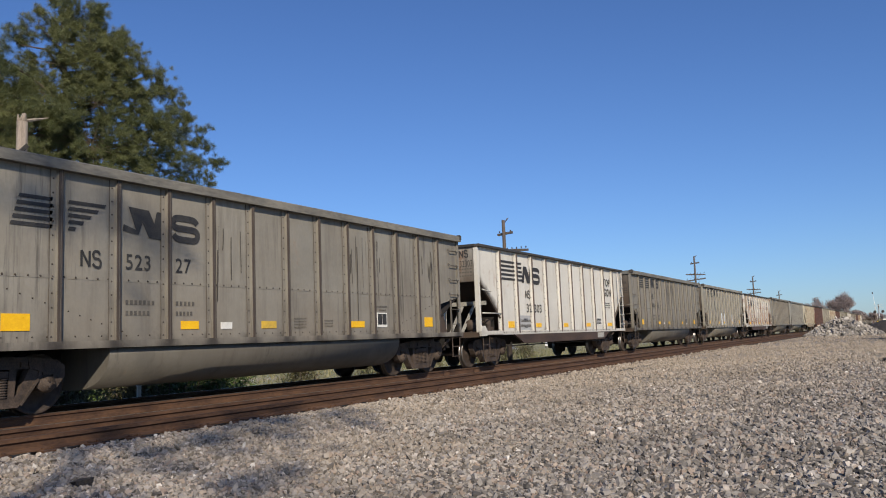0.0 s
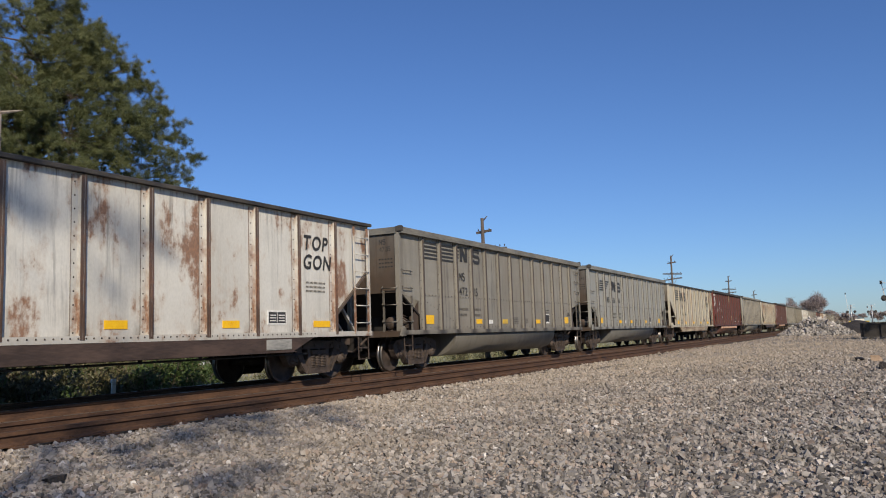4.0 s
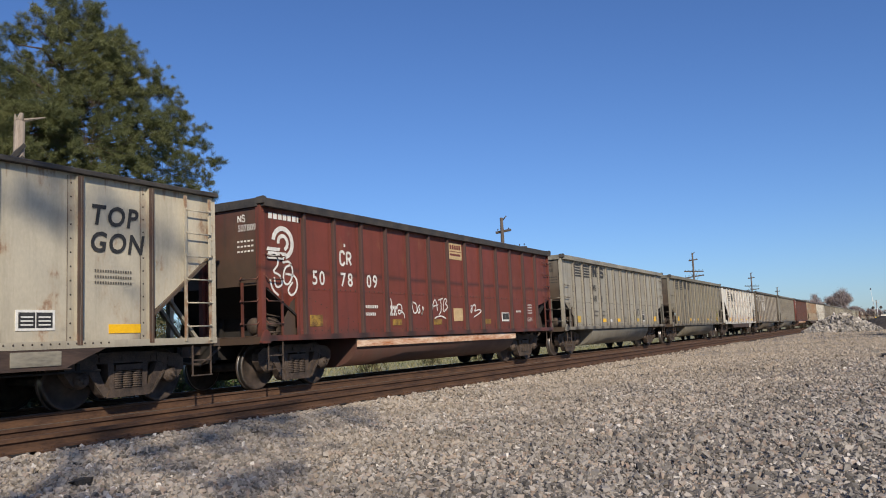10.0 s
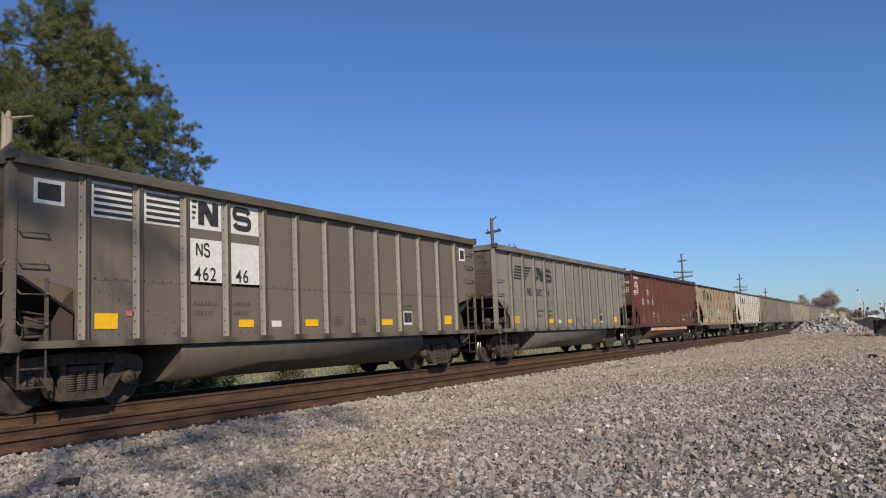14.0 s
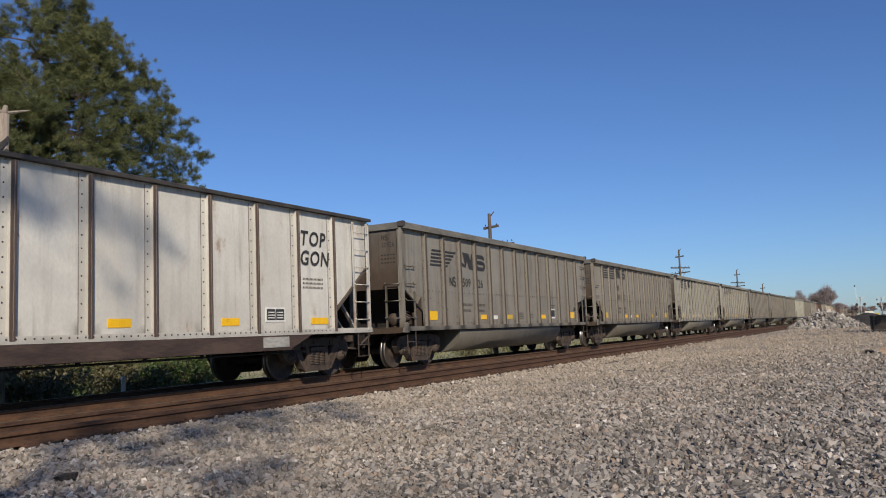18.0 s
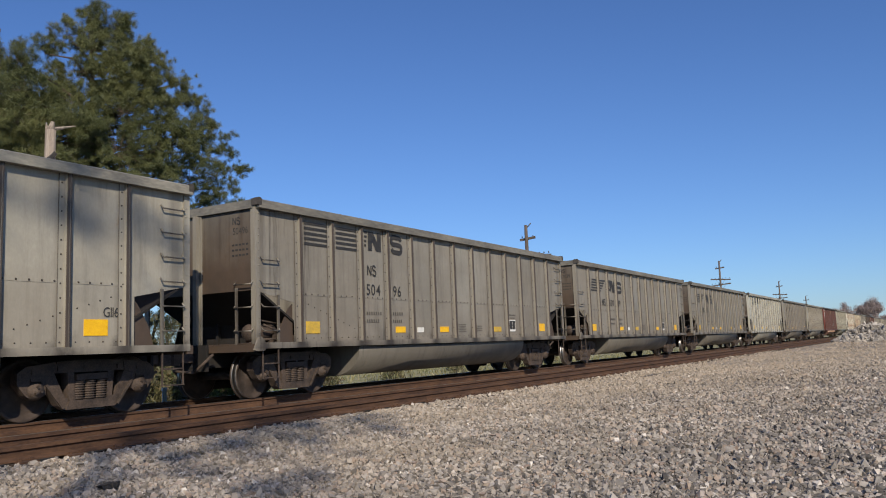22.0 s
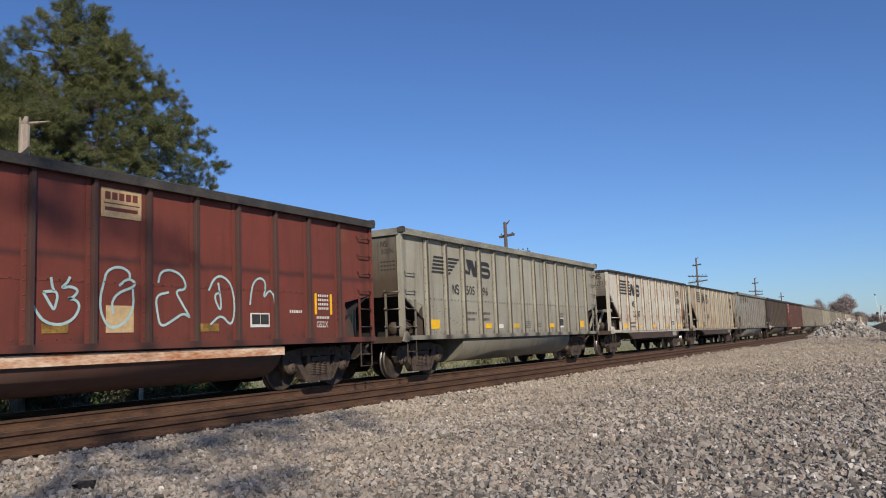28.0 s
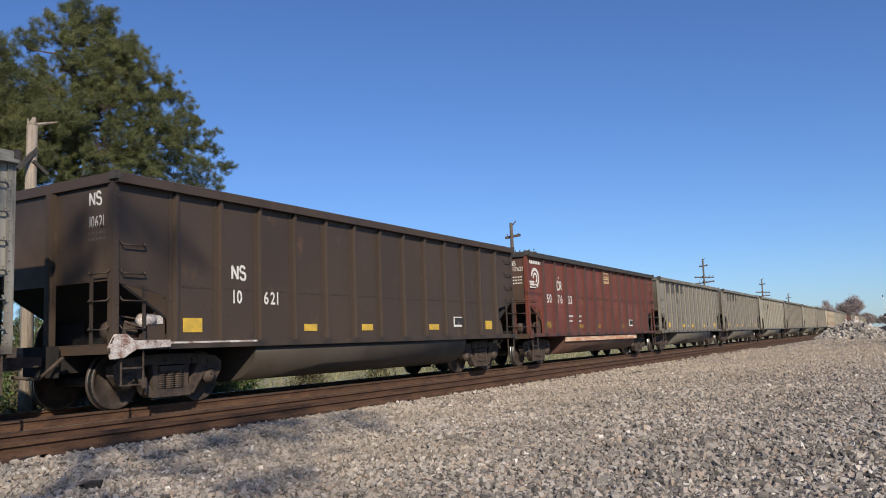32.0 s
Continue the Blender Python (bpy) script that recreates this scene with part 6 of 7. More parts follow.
def build_pole(name, x, y, top, label, arms=True):
    z0 = ground_height(y)
    p = thing(name, (x, y, z0), label, "utility pole", "line of poles")
    h = top - z0
    part("shaft", mesh("shaft_%.1f_%.1f" % (x, h), lambda bm: tube(bm, (0.17, 0.05, -0.3), (0.0, 0, h), 0.15, 10, 1, 0.085)), POLE, p)
    if arms:
        for k, (dz, w) in enumerate(((0.75, 0.46), (1.95, 1.0), (2.5, 1.0)) if x > 60 else ((0.72, 0.44), (1.66, 0.8))):
            part("crossarm", mesh("crossarm_%.2f" % w, lambda bm: box(bm, -0.06, 0.06, -w, w, -0.06, 0.06)), POLE, p, at=pose(0.17, -0.5 if x < 60 and k else 0, h - dz, 3.5 if k % 2 else -5, 0, 0))
            if w > 0.7:
                part("arm_brace", mesh("arm_brace_%.1f" % w, lambda bm: [beam(bm, (0, t * w * 0.45, -0.05), (0, t * 0.05, -0.62), 0.03) for t in (-1, 1)]), GREYMETAL, p, at=(0.15, 0, h - dz))
            for i in range(3 if k == 0 else 6):
                yy = -w + 0.12 + i * (2 * w - 0.24) / (2 if k == 0 else 5)
                part("insulator", mesh("insulator", lambda bm: lathe(bm, [(0.015, 0.06), (0.035, 0.08), (0.032, 0.12), (0.02, 0.16), (0.0, 0.16)], (0, 0, 0), 8, "z")), GLASSY, p, at=(0.17, yy - (0.5 if x < 60 and k else 0), h - dz + 0.01))
        part("pin", mesh("pole_pin", lambda bm: tube(bm, (0, 0, 0), (0.0, -0.25, 0.25), 0.03, 6)), POLE, p, at=(0.1, 0, h - 0.15))


for px, ph in ((39.3, 7.15), (87.1, 8.6), (127.0, 8.4), (157.1, 7.25)):
    build_pole("utility_pole", px, 18.0, ph, "weathered wooden pole with two crossarms")


def build_stub():
    y, x = 17.0, 11.05
    z0 = ground_height(y)
    top = 0.87 + math.hypot(x, y) * math.tan(radians(15.1))
    p = thing("broken_pole", (x, y, z0), "bleached broken pole stump before the pines", "utility pole")
    h = top - z0
    def shaft(bm):
        tube(bm, (0, 0, -0.3), (0.05, 0, h - 0.15), 0.15, 10, 1, 0.115)
        tube(bm, (0.05, 0, h - 0.18), (0.08, -0.03, h + 0.05), 0.10, 6, 1, 0.04)
        tube(bm, (0.0, 0.05, h - 0.18), (-0.03, 0.05, h + 0.02), 0.06, 5, 1, 0.01)
    part("shaft", mesh("stub_shaft", shaft), STUBWOOD, p)
    part("splinter", mesh("stub_splinter", lambda bm: tube(bm, (0.1, 0, h - 0.12), (0.62, -0.1, h + 0.05), 0.05, 5, 1, 0.012)), STUBWOOD, p)
    part("bracket", mesh("stub_bracket", lambda bm: [beam(bm, (-0.35, -0.1, h - 1.25), (0.1, -0.1, h - 0.7), 0.09), beam(bm, (0.0, -0.12, h - 1.0), (0.35, -0.12, h - 1.25), 0.08)]), CHORD, p)


build_stub()


def pine(name, base, height, lobes, seed, label, clumps=300, needles=60):
    """Tall pine: tapered trunk, limbs that reach into the lobes of its crown, tufts of needles round their ends."""
    rng = np.random.default_rng(seed)
    tree = thing(name, base, label, "pine tree", "pines")
    bm = bmesh.new()
    p = Vector((0, 0, -0.3))
    n, girth, limb = 9, min(0.34, height * 0.024) if needles > 30 else 0.18, 1.0 if needles > 30 else 0.3
    spine = [Vector((0.25 * math.sin(i * 0.9 + seed), 0.2 * math.cos(i * 1.1), height * 0.96 * i / n)) for i in range(n + 1)]
    spine[0].z = -0.4
    for i in range(n):
        tube(bm, spine[i], spine[i + 1], girth * (1 - i / (n + 0.6)), 9, 1, girth * (1 - (i + 1) / (n + 0.6)))
    tufts = []
    for (cx, cy, cz, r, rz) in lobes:
        c = Vector((cx, cy, cz))
        zt = max(0.25 * height, min(cz - 0.35 * math.hypot(cx, cy), height * 0.93))
        k = zt / (height * 0.96) * n
        a = spine[int(k)].lerp(spine[min(n, int(k) + 1)], k - int(k))
        mid = a.lerp(c, 0.55) + Vector((rng.normal() * 0.25, rng.normal() * 0.25, -0.1 + rng.normal() * 0.3))
        tube(bm, a, mid, 0.055 * limb, 6, 1, 0.035 * limb)
        tube(bm, mid, c, 0.035 * limb, 6, 1, 0.012 * limb)
        m = int(clumps * (r * r * rz + 0.10) / sum(l[3] ** 2 * l[4] + 0.10 for l in lobes))
        for _ in range(max(1, m)):
            d = rng.normal(size=3)
            d /= np.linalg.norm(d)
            q = np.array(c) + d * (0.25 + 0.8 * rng.random() ** 0.6) * (r, r, max(rz, 0.85 * r))
            tube(bm, c.lerp(Vector(q), 0.1), Vector(q), 0.011, 3, 1, 0.004)
            for _ in range(11):
                e = rng.normal(size=3) * (0.125, 0.125, 0.105)
                tufts.append(np.r_[q + e, e])
    me = bpy.data.meshes.new(name + "_trunk")
    bm.to_mesh(me)
    bm.free()
    me.materials.append(None)
    part("trunk", me, BARK, tree, "furrowed brown trunk and limbs")
    t = np.array(tufts)
    V, F = [], []
    m, nb = len(t), needles
    # needles lean away from the heart of their puff
    d = rng.normal(size=(m, nb, 3)) + t[:, None, 3:] * 3.5
    d[:, :, 2] = d[:, :, 2] * 0.9 + 0.45
    d /= np.linalg.norm(d, axis=2)[:, :, None]
    side = np.cross(d, rng.normal(size=(m, nb, 3)))
    side /= np.linalg.norm(side, axis=2)[:, :, None]
    ln = rng.uniform(0.08, 0.18, (m, nb, 1))
    root = t[:, None, :3] + rng.normal(size=(m, nb, 3)) * 0.04
    w = rng.uniform(0.0035, 0.0068, (m, nb, 1))
    tri = np.stack([root - side * w, root + side * w, root + d * ln], 2).reshape(-1, 3)
    f = np.arange(len(tri)).reshape(-1, 3)
    cr = new("crown", raw_mesh("crown", tri, f, NEEDLES))
    cr.parent = tree
    cr["label"] = "dark olive crown of needle tufts with gaps"
    return tree


# lobes: x, y, z, radius, half height, from the foot of the tree
PINE_Z = ground_height(24)
big = [(0.8, 0, 13.5, 0.8, 0.6), (1.6, 0, 13.0, 0.7, 0.5), (-0.2, 0, 12.9, 0.6, 0.5), (2.6, 0, 12.4, 0.6, 0.5), (1.2, -0.9, 12.4, 0.9, 0.7), (-0.6, -0.9, 11.4, 1.1, 0.7), (1.0, -1.0, 11.2, 1.1, 0.7), (2.8, -1.0, 10.8, 0.8, 0.6), (-1.2, -0.6, 12.6, 0.8, 0.5), (0.2, -0.4, 13.6, 0.8, 0.6), (-1.6, 0, 12.0, 0.6, 0.4),
       (2.75, 0.2, 13.55, 0.48, 0.42), (3.15, 0.1, 13.05, 0.44, 0.38), (3.6, 0, 12.6, 0.55, 0.42), (4.15, 0, 12.5, 0.40, 0.36), (4.3, -0.1, 11.85, 0.42, 0.46), (3.5, -0.2, 11.6, 0.5, 0.5),
       (0.6, -0.8, 12.2, 1.1, 0.7), (2.0, -0.8, 11.5, 1.0, 0.7), (4.95, 0, 11.85, 0.44, 0.36), (5.5, 0, 11.5, 0.55, 0.45), (5.95, 0, 10.9, 0.52, 0.45), (5.0, -0.2, 10.4, 0.45, 0.34), (5.5, -0.2, 10.1, 0.35, 0.25),
       (6.35, 0, 10.1, 0.40, 0.36), (6.95, 0, 9.65, 0.50, 0.42), (5.9, -0.1, 9.3, 0.34, 0.26), (6.9, 0, 8.85, 0.32, 0.24), (6.1, 0, 8.6, 0.34, 0.26), (5.6, -0.3, 8.2, 0.5, 0.3), (5.0, -0.5, 7.9, 0.6, 0.35),
       (4.0, -0.6, 10.5, 0.7, 0.55), (3.0, -1.0, 9.9, 1.0, 0.6), (4.5, -0.6, 9.5, 0.8, 0.5), (2.0, -1.2, 9.2, 1.4, 0.8), (3.6, -1.0, 8.5, 1.1, 0.6), (0.6, -1.2, 10.3, 1.2, 0.8), (-1.0, -1.0, 10.1, 1.1, 0.7), (0.2, -1.4, 8.8, 1.5, 0.8), (-1.8, -1.2, 8.8, 1.5, 0.8), (1.8, -1.2, 7.4, 1.5, 0.6),
       (-0.6, -1.3, 7.3, 1.5, 0.7), (-2.8, -0.8, 10.2, 0.9, 0.5), (-3.2, -1.0, 9.2, 1.3, 0.8), (-3.0, -1.0, 7.6, 1.4, 0.8), (1.0, 1.2, 10.0, 1.2, 0.8), (3.0, 1.2, 9.0, 1.1, 0.6), (-1.5, 1.2, 9.0, 1.2, 0.7), (6.9, 0, 8.15, 0.2, 0.2),
       (1.0, -0.2, 14.0, 0.7, 0.5), (-2.8, -0.4, 11.4, 0.9, 0.6), (-3.8, -0.4, 10.7, 0.9, 0.6), (-4.2, -0.8, 9.6, 1.2, 0.7), (-4.4, -0.8, 8.2, 1.2, 0.7)]
pine("pine_tree", (17.0, 24, PINE_Z), 14.2, big, 2, "tall loblolly pine with an uneven dark olive crown", 980)
second = [(x * 0.9 + 0.6, y * 0.8, z * 1.06, r, h * 1.05) for x, y, z, r, h in big if x < 2.2 and z < (12.2 if x > 0.4 else 11.5)]
pine("pine_tree", (16.0, 28, PINE_Z), 14.6, second, 5, "pine with dark olive needles behind a broken pole", 520)
young = [(0, 0, 1.2, 1.0, 0.8), (0.6, -0.3, 1.9, 0.9, 0.6), (-0.6, -0.2, 2.1, 0.9, 0.6), (0.1, -0.3, 2.9, 0.9, 0.6), (0.3, 0.2, 3.6, 0.7, 0.5), (-0.2, 0, 4.3, 0.5, 0.5)]
for k, (x, y, tall) in enumerate(((11.5, 25.5, 1.0), (14.2, 27.0, 1.15), (17.2, 25.8, 0.95), (20.2, 27.2, 1.05), (23.0, 27.6, 1.1), (25.8, 29.5, 1.1), (28.2, 29.6, 0.95), (30.4, 30.4, 0.7), (22.2, 30.5, 1.0), (25.0, 32.0, 1.0), (12.8, 29.0, 1.3), (16.0, 30.0, 1.3), (19.0, 30.5, 1.2))):
    pine("young_pine", (x, y, ground_height(y)), 4.9 * tall, [(a, b, c * tall, r, h) for a, b, c, r, h in young], 60 + k, "young dark green pine on the bank", 100, 32)
# the tree behind the viewer whose shade falls on ballast and cars
shade = [(-2.6, 0, 20.95, 0.7, 0.42), (-1.5, 0, 21.05, 0.6, 0.4), (-0.5, 0, 21.0, 0.6, 0.4), (0.3, 0, 20.5, 0.5, 0.4), (-2.3, 0, 21.7, 0.7, 0.4),
         (0.4, 0, 13.4, 1.5, 0.5), (1.8, 0, 13.9, 1.4, 0.5), (2.9, 0, 14.6, 1.2, 0.5)]
pine("pine_tree", (-12.2, -9.8, -0.2), 21.2, shade, 9, "tall pine standing behind the gravel yard", 105, 24)


# ---- brush, field and what stands beyond the track ----
def blades(name, centres, spread, count, length, width, material, rng, up=0.6):
    """Clumps of thin blades or twigs round the centres."""
    t = np.asarray(centres, float)
    m, nb = len(t), count
    d = rng.normal(size=(m, nb, 3))
    d[:, :, 2] = np.abs(d[:, :, 2]) * up * 2 + up
    d /= np.linalg.norm(d, axis=2)[:, :, None]
    side = np.cross(d, rng.normal(size=(m, nb, 3)))
    side /= np.linalg.norm(side, axis=2)[:, :, None]
    ln = rng.uniform(length[0], length[1], (m, nb, 1))
    root = t[:, None, :] + rng.normal(size=(m, nb, 3)) * spread
    w = rng.uniform(0.6, 1.3, (m, nb, 1)) * width
    q = np.stack([root - side * w * 0.4, root + d * ln * 0.5 - side * w, root + d * ln, root + d * ln * 0.5 + side * w], 2).reshape(-1, 3)
    return new(name, raw_mesh(name, q, np.arange(len(q)).reshape(-1, 4), material))


def shrub(x, y, r, h, material, seed, label):
    rng = np.random.default_rng(seed)
    z = ground_height(y)
    root = thing("shrub", (x, y, z), label, "shrub", "brush beyond the track")
    bm = bmesh.new()
    for _ in range(16):
        e = Vector((rng.normal() * r * 0.6, rng.normal() * r * 0.6, h * rng.uniform(0.5, 1.0)))
        tube(bm, (e.x * 0.15, e.y * 0.15, -0.05), e, 0.02, 4, 1, 0.006)
    me = bpy.data.meshes.new("stems")
    bm.to_mesh(me)
    bm.free()
    me.materials.append(None)
    part("stem_tangle", me, TWIG, root, "thin brown stems")
    c = np.c_[rng.normal(size=(150, 2)) * r * 0.55, rng.uniform(0.05, 1.0, 150) ** 0.8 * h * 0.85]
    lv = blades("foliage", c, 0.09, 14, (0.08, 0.2), 0.022, material, rng, 0.3)
    lv.parent = root


def build_brush():
    rng = np.random.default_rng(21)
    for k in range(26):
        x = rng.uniform(9.5, 18.0)
        y = rng.uniform(17.0, 21.5)
        mat = BRUSH if rng.random() < 0.6 else GREEN
        shrub(x, y, rng.uniform(0.5, 0.9), rng.uniform(0.9, 1.9), mat, 100 + k, "tangled olive and straw brush on the bank")
    for k in range(16):
        x = rng.uniform(9.0, 19.5)
        shrub(x, rng.uniform(21.5, 27.0), rng.uniform(0.9, 1.4), rng.uniform(2.4, 4.2), BRUSH if k % 3 else GREEN, 150 + k, "tall tangled shrub below the pines")
    for k, x in enumerate((17.6, 18.5, 19.4, 20.3)):
        shrub(x, 19.2 + 0.3 * (k % 2), 0.65, 1.25, GREEN, 200 + k, "bright green shrub on the bank")
    for k, (x, y) in enumerate(((24.5, 20.0), (38.0, 26.0), (52.0, 30.0), (48.0, 24.0), (56.0, 26.0), (62.0, 27.0), (44.0, 30.0))):
        shrub(x, y, 0.7, 1.5, BRUSH, 300 + k, "leafless brown bush in rough grass")
    # tall dry stalks and rough grass on the bank
    n = 420
    p = np.c_[rng.uniform(8, 34, n), rng.uniform(14.6, 18.2, n), np.zeros(n)]
    p[:, 2] = [ground_height(v) for v in p[:, 1]]
    tagged(blades("bank_grass", p, 0.08, 16, (0.12, 0.34), 0.010, STRAW, rng, 1.2), "straw and green tufts of bank grass", "grass", kind="stuff")
    n = 2200
    p = np.c_[rng.uniform(14, 110, n), rng.uniform(19, 60, n), np.zeros(n)]
    p[:, 2] = [ground_height(v) for v in p[:, 1]]
    tagged(blades("field_grass", p, 0.35, 12, (0.12, 0.35), 0.03, STRAW, rng, 1.2), "rough winter grass of the field", "grass", kind="stuff")
    post = thing("marker_post", (13.2, 15.6, ground_height(15.6)), "white plastic marker post in brush", "marker post")
    part("post", mesh("marker_post", lambda bm: prism(bm, [(-0.055, -0.02), (0.055, -0.02), (0.045, 0.02), (-0.045, 0.02)], "z", -0.1, 0.62 - ground_height(15.6) - 0.55)), PALE, post)
    part("cap", mesh("marker_cap", lambda bm: box(bm, -0.06, 0.06, -0.03, 0.03, 0.62 - ground_height(15.6) - 0.55, 0.70 - ground_height(15.6) - 0.55)), PALE, post)


build_brush()


def parked_car(x, y, turn, mat, label, tall=False):
    """A plain parked car: body with wheel arches, cabin with glass, four wheels, lamps."""
    car = thing("truck" if tall else "parked_car", pose(x, y, ground_height(y), 0, 0, turn), label, "truck" if tall else "car", "" if tall else "parked vehicles")
    if tall:
        part("cab", mesh("truck_cab", lambda bm: prism(bm, [(-2.9, 0.5), (-1.1, 0.5), (-1.1, 2.4), (-1.9, 2.4), (-2.2, 1.6), (-2.9, 1.4)], "y", -1.0, 1.0)), mat, car)
        part("windscreen", mesh("truck_glass", lambda bm: prism(bm, [(-2.18, 1.66), (-1.93, 2.3), (-1.90, 2.3), (-2.15, 1.66)], "y", -0.9, 0.9)), DARKGLASS, car)
        part("side_glass", mesh("truck_side_glass", lambda bm: box(bm, -1.85, -1.25, -1.01, -1.0, 1.6, 2.2)), DARKGLASS, car)
        part("cargo_body", mesh("truck_box", lambda bm: box(bm, -1.0, 3.0, -1.1, 1.1, 0.8, 2.3)), mat, car)
        wheels = ((-2.2, 0.45), (1.6, 0.45), (2.5, 0.45))
    else:
        part("body", mesh("car_body", lambda bm: prism(bm, [(-2.2, 0.3), (2.2, 0.3), (2.25, 0.75), (2.1, 0.95), (1.0, 1.0), (0.5, 1.42), (-0.9, 1.45), (-1.6, 1.0), (-2.15, 0.92), (-2.25, 0.6)], "y", -0.88, 0.88)), mat, car)
        part("side_glass", mesh("car_glass", lambda bm: prism(bm, [(-1.4, 1.02), (0.85, 1.02), (0.42, 1.37), (-0.85, 1.39)], "y", -0.885, -0.881)), DARKGLASS, car)
        part("windscreen", mesh("car_screen", lambda bm: prism(bm, [(1.0, 1.01), (0.55, 1.40), (0.57, 1.42), (1.03, 1.02)], "y", -0.75, 0.75)), DARKGLASS, car)
        for yy in (-0.6, 0.6):
            part("headlight", mesh("car_lamp", lambda bm: box(bm, 2.2, 2.26, -0.18, 0.18, 0.62, 0.76)), PALE, car, at=(0, yy, 0))
        wheels = ((-1.35, 0.33), (1.4, 0.33))
    for wx, r in wheels:
        for yy in (-0.85, 0.85):
            w = part("wheel", mesh("tyre_%.2f" % r, lambda bm: lathe(bm, [(r * 0.6, -0.1), (r, -0.09), (r, 0.09), (r * 0.6, 0.1)], (0, 0, 0), 16)), TYRE, car, at=(wx, yy, r))
            part("rim", mesh("rim_%.2f" % r, lambda bm: lathe(bm, [(r * 0.55, -0.105), (r * 0.5, -0.115), (0.05, -0.11), (0.05, 0.11), (r * 0.5, 0.115), (r * 0.55, 0.105)], (0, 0, 0), 12)), GREYMETAL, w)


for x, y, a, m, l in ((88, 84, 12, CARPAINT_WHITE, "white parked car beyond the field"), (93, 86, 12, CARPAINT_WHITE, "white parked car beyond the field"), (103, 92, 190, CARPAINT_GREY, "grey parked car beyond the field"),
                      (112, 95, 12, CARPAINT_WHITE, "white parked car beyond the field"), (122, 97, 190, CARPAINT_BLUE, "dark blue parked car beyond the field"), (130, 98, 12, CARPAINT_GREY, "grey parked car beyond the field"),
                      (200, 98, 5, CARPAINT_WHITE, "white parked car beyond the field"), (216, 98, 185, CARPAINT_GREY, "grey parked car beyond the field")):
    parked_car(x, y, a, m, l)
parked_car(141, 99, 10, CARPAINT_WHITE, "white box truck parked beyond the field", True)
parked_car(238, 95, 10, CARPAINT_WHITE, "white box truck parked beyond the field", True)


def build_shop():
    """Low roadside building with a red fascia on white columns."""
    y, x0, x1 = 106.0, 158.0, 186.0
    z = ground_height(y)
    shop = thing("roadside_shop", (x0, y, z), "low pale roadside building with a red fascia", "building")
    L = x1 - x0
    part("wall", mesh("shop_wall", lambda bm: box(bm, 0, L, 2.0, 12.0, -0.2, 2.9)), WALL, shop)
    part("fascia", mesh("shop_fascia", lambda bm: box(bm, -0.5, L + 0.5, -0.4, 1.99, 2.0, 2.75)), RED_PAINT, shop, "red painted fascia")
    part("roof", mesh("shop_roof", lambda bm: prism(bm, [(-0.8, 2.92), (12.4, 2.92), (12.4, 3.1), (5.5, 4.3), (-0.8, 3.1)], "x", -0.8, L + 0.8)), GREYMETAL, shop)
    for i in range(9):
        part("column", mesh("shop_column", lambda bm: tube(bm, (0, 0, -0.1), (0, 0, 2.0), 0.16, 8)), CARPAINT_WHITE, shop, at=(0.4 + i * (L - 0.8) / 8, 0.2, 0))
        if i < 8:
            w = part("window", mesh("shop_window", lambda bm: box(bm, 0.5, 2.6, 1.95, 1.995, 0.7, 1.8)), DARKGLASS, shop, at=(0.4 + i * (L - 0.8) / 8, 0, 0))
            part("frame", mesh("shop_window_frame", lambda bm: [box(bm, 0.42, 2.68, 1.93, 1.998, a, a + 0.08) for a in (0.62, 1.8)]), CARPAINT_WHITE, w)


build_shop()
for px, py in ((120, 101), (146, 103), (206, 104)):
    p = thing("lamp_post", (px, py, ground_height(py)), "slim pale roadside lamp post", "lamp post", "roadside lamps")
    part("shaft", mesh("lamp_shaft", lambda bm: tube(bm, (0, 0, 0), (0, 0, 7.0), 0.09, 8, 1, 0.06)), GREYMETAL, p)
    part("head", mesh("lamp_head", lambda bm: box(bm, -0.1, 0.1, -1.2, 0.1, 6.95, 7.08)), GREYMETAL, p)


def bare_tree(name, x, y, h, r, seed, label, dense=1.0, twig=0.02):
    """Leafless tree: forking limbs and a haze of twigs."""
    rng = np.random.default_rng(seed)
    z = ground_height(y)
    root = thing(name, (x, y, z), label, "bare tree", "leafless trees")
    bm = bmesh.new()
    ends = []
    def grow(p, d, ln, rad, depth):
        q = p + d * ln
        tube(bm, p, q, rad, 5 if depth > 2 else 3, 1, rad * 0.65)
        ends.append(q)
        if depth == 0:
            return
        for _ in range(3 if depth > 1 else 2):
            nd = (d + Vector(rng.normal(size=3) * 0.55) + Vector((0, 0, 0.08))).normalized()
            grow(q, nd, ln * rng.uniform(0.62, 0.85), rad * 0.6, depth - 1)
    grow(Vector((0, 0, -0.2)), Vector((0.05, 0, 1)), h * 0.30, h * 0.022, 5)
    me = bpy.data.meshes.new(name)
    bm.to_mesh(me)
    bm.free()
    me.materials.append(None)
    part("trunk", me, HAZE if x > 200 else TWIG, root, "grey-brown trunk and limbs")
    e = np.array(ends)[30:]
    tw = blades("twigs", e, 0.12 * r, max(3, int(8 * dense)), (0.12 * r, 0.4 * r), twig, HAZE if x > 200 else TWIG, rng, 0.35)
    tw.name = "twig_haze"
    tw["kind"] = "stuff"
    tw.parent = root
    return root


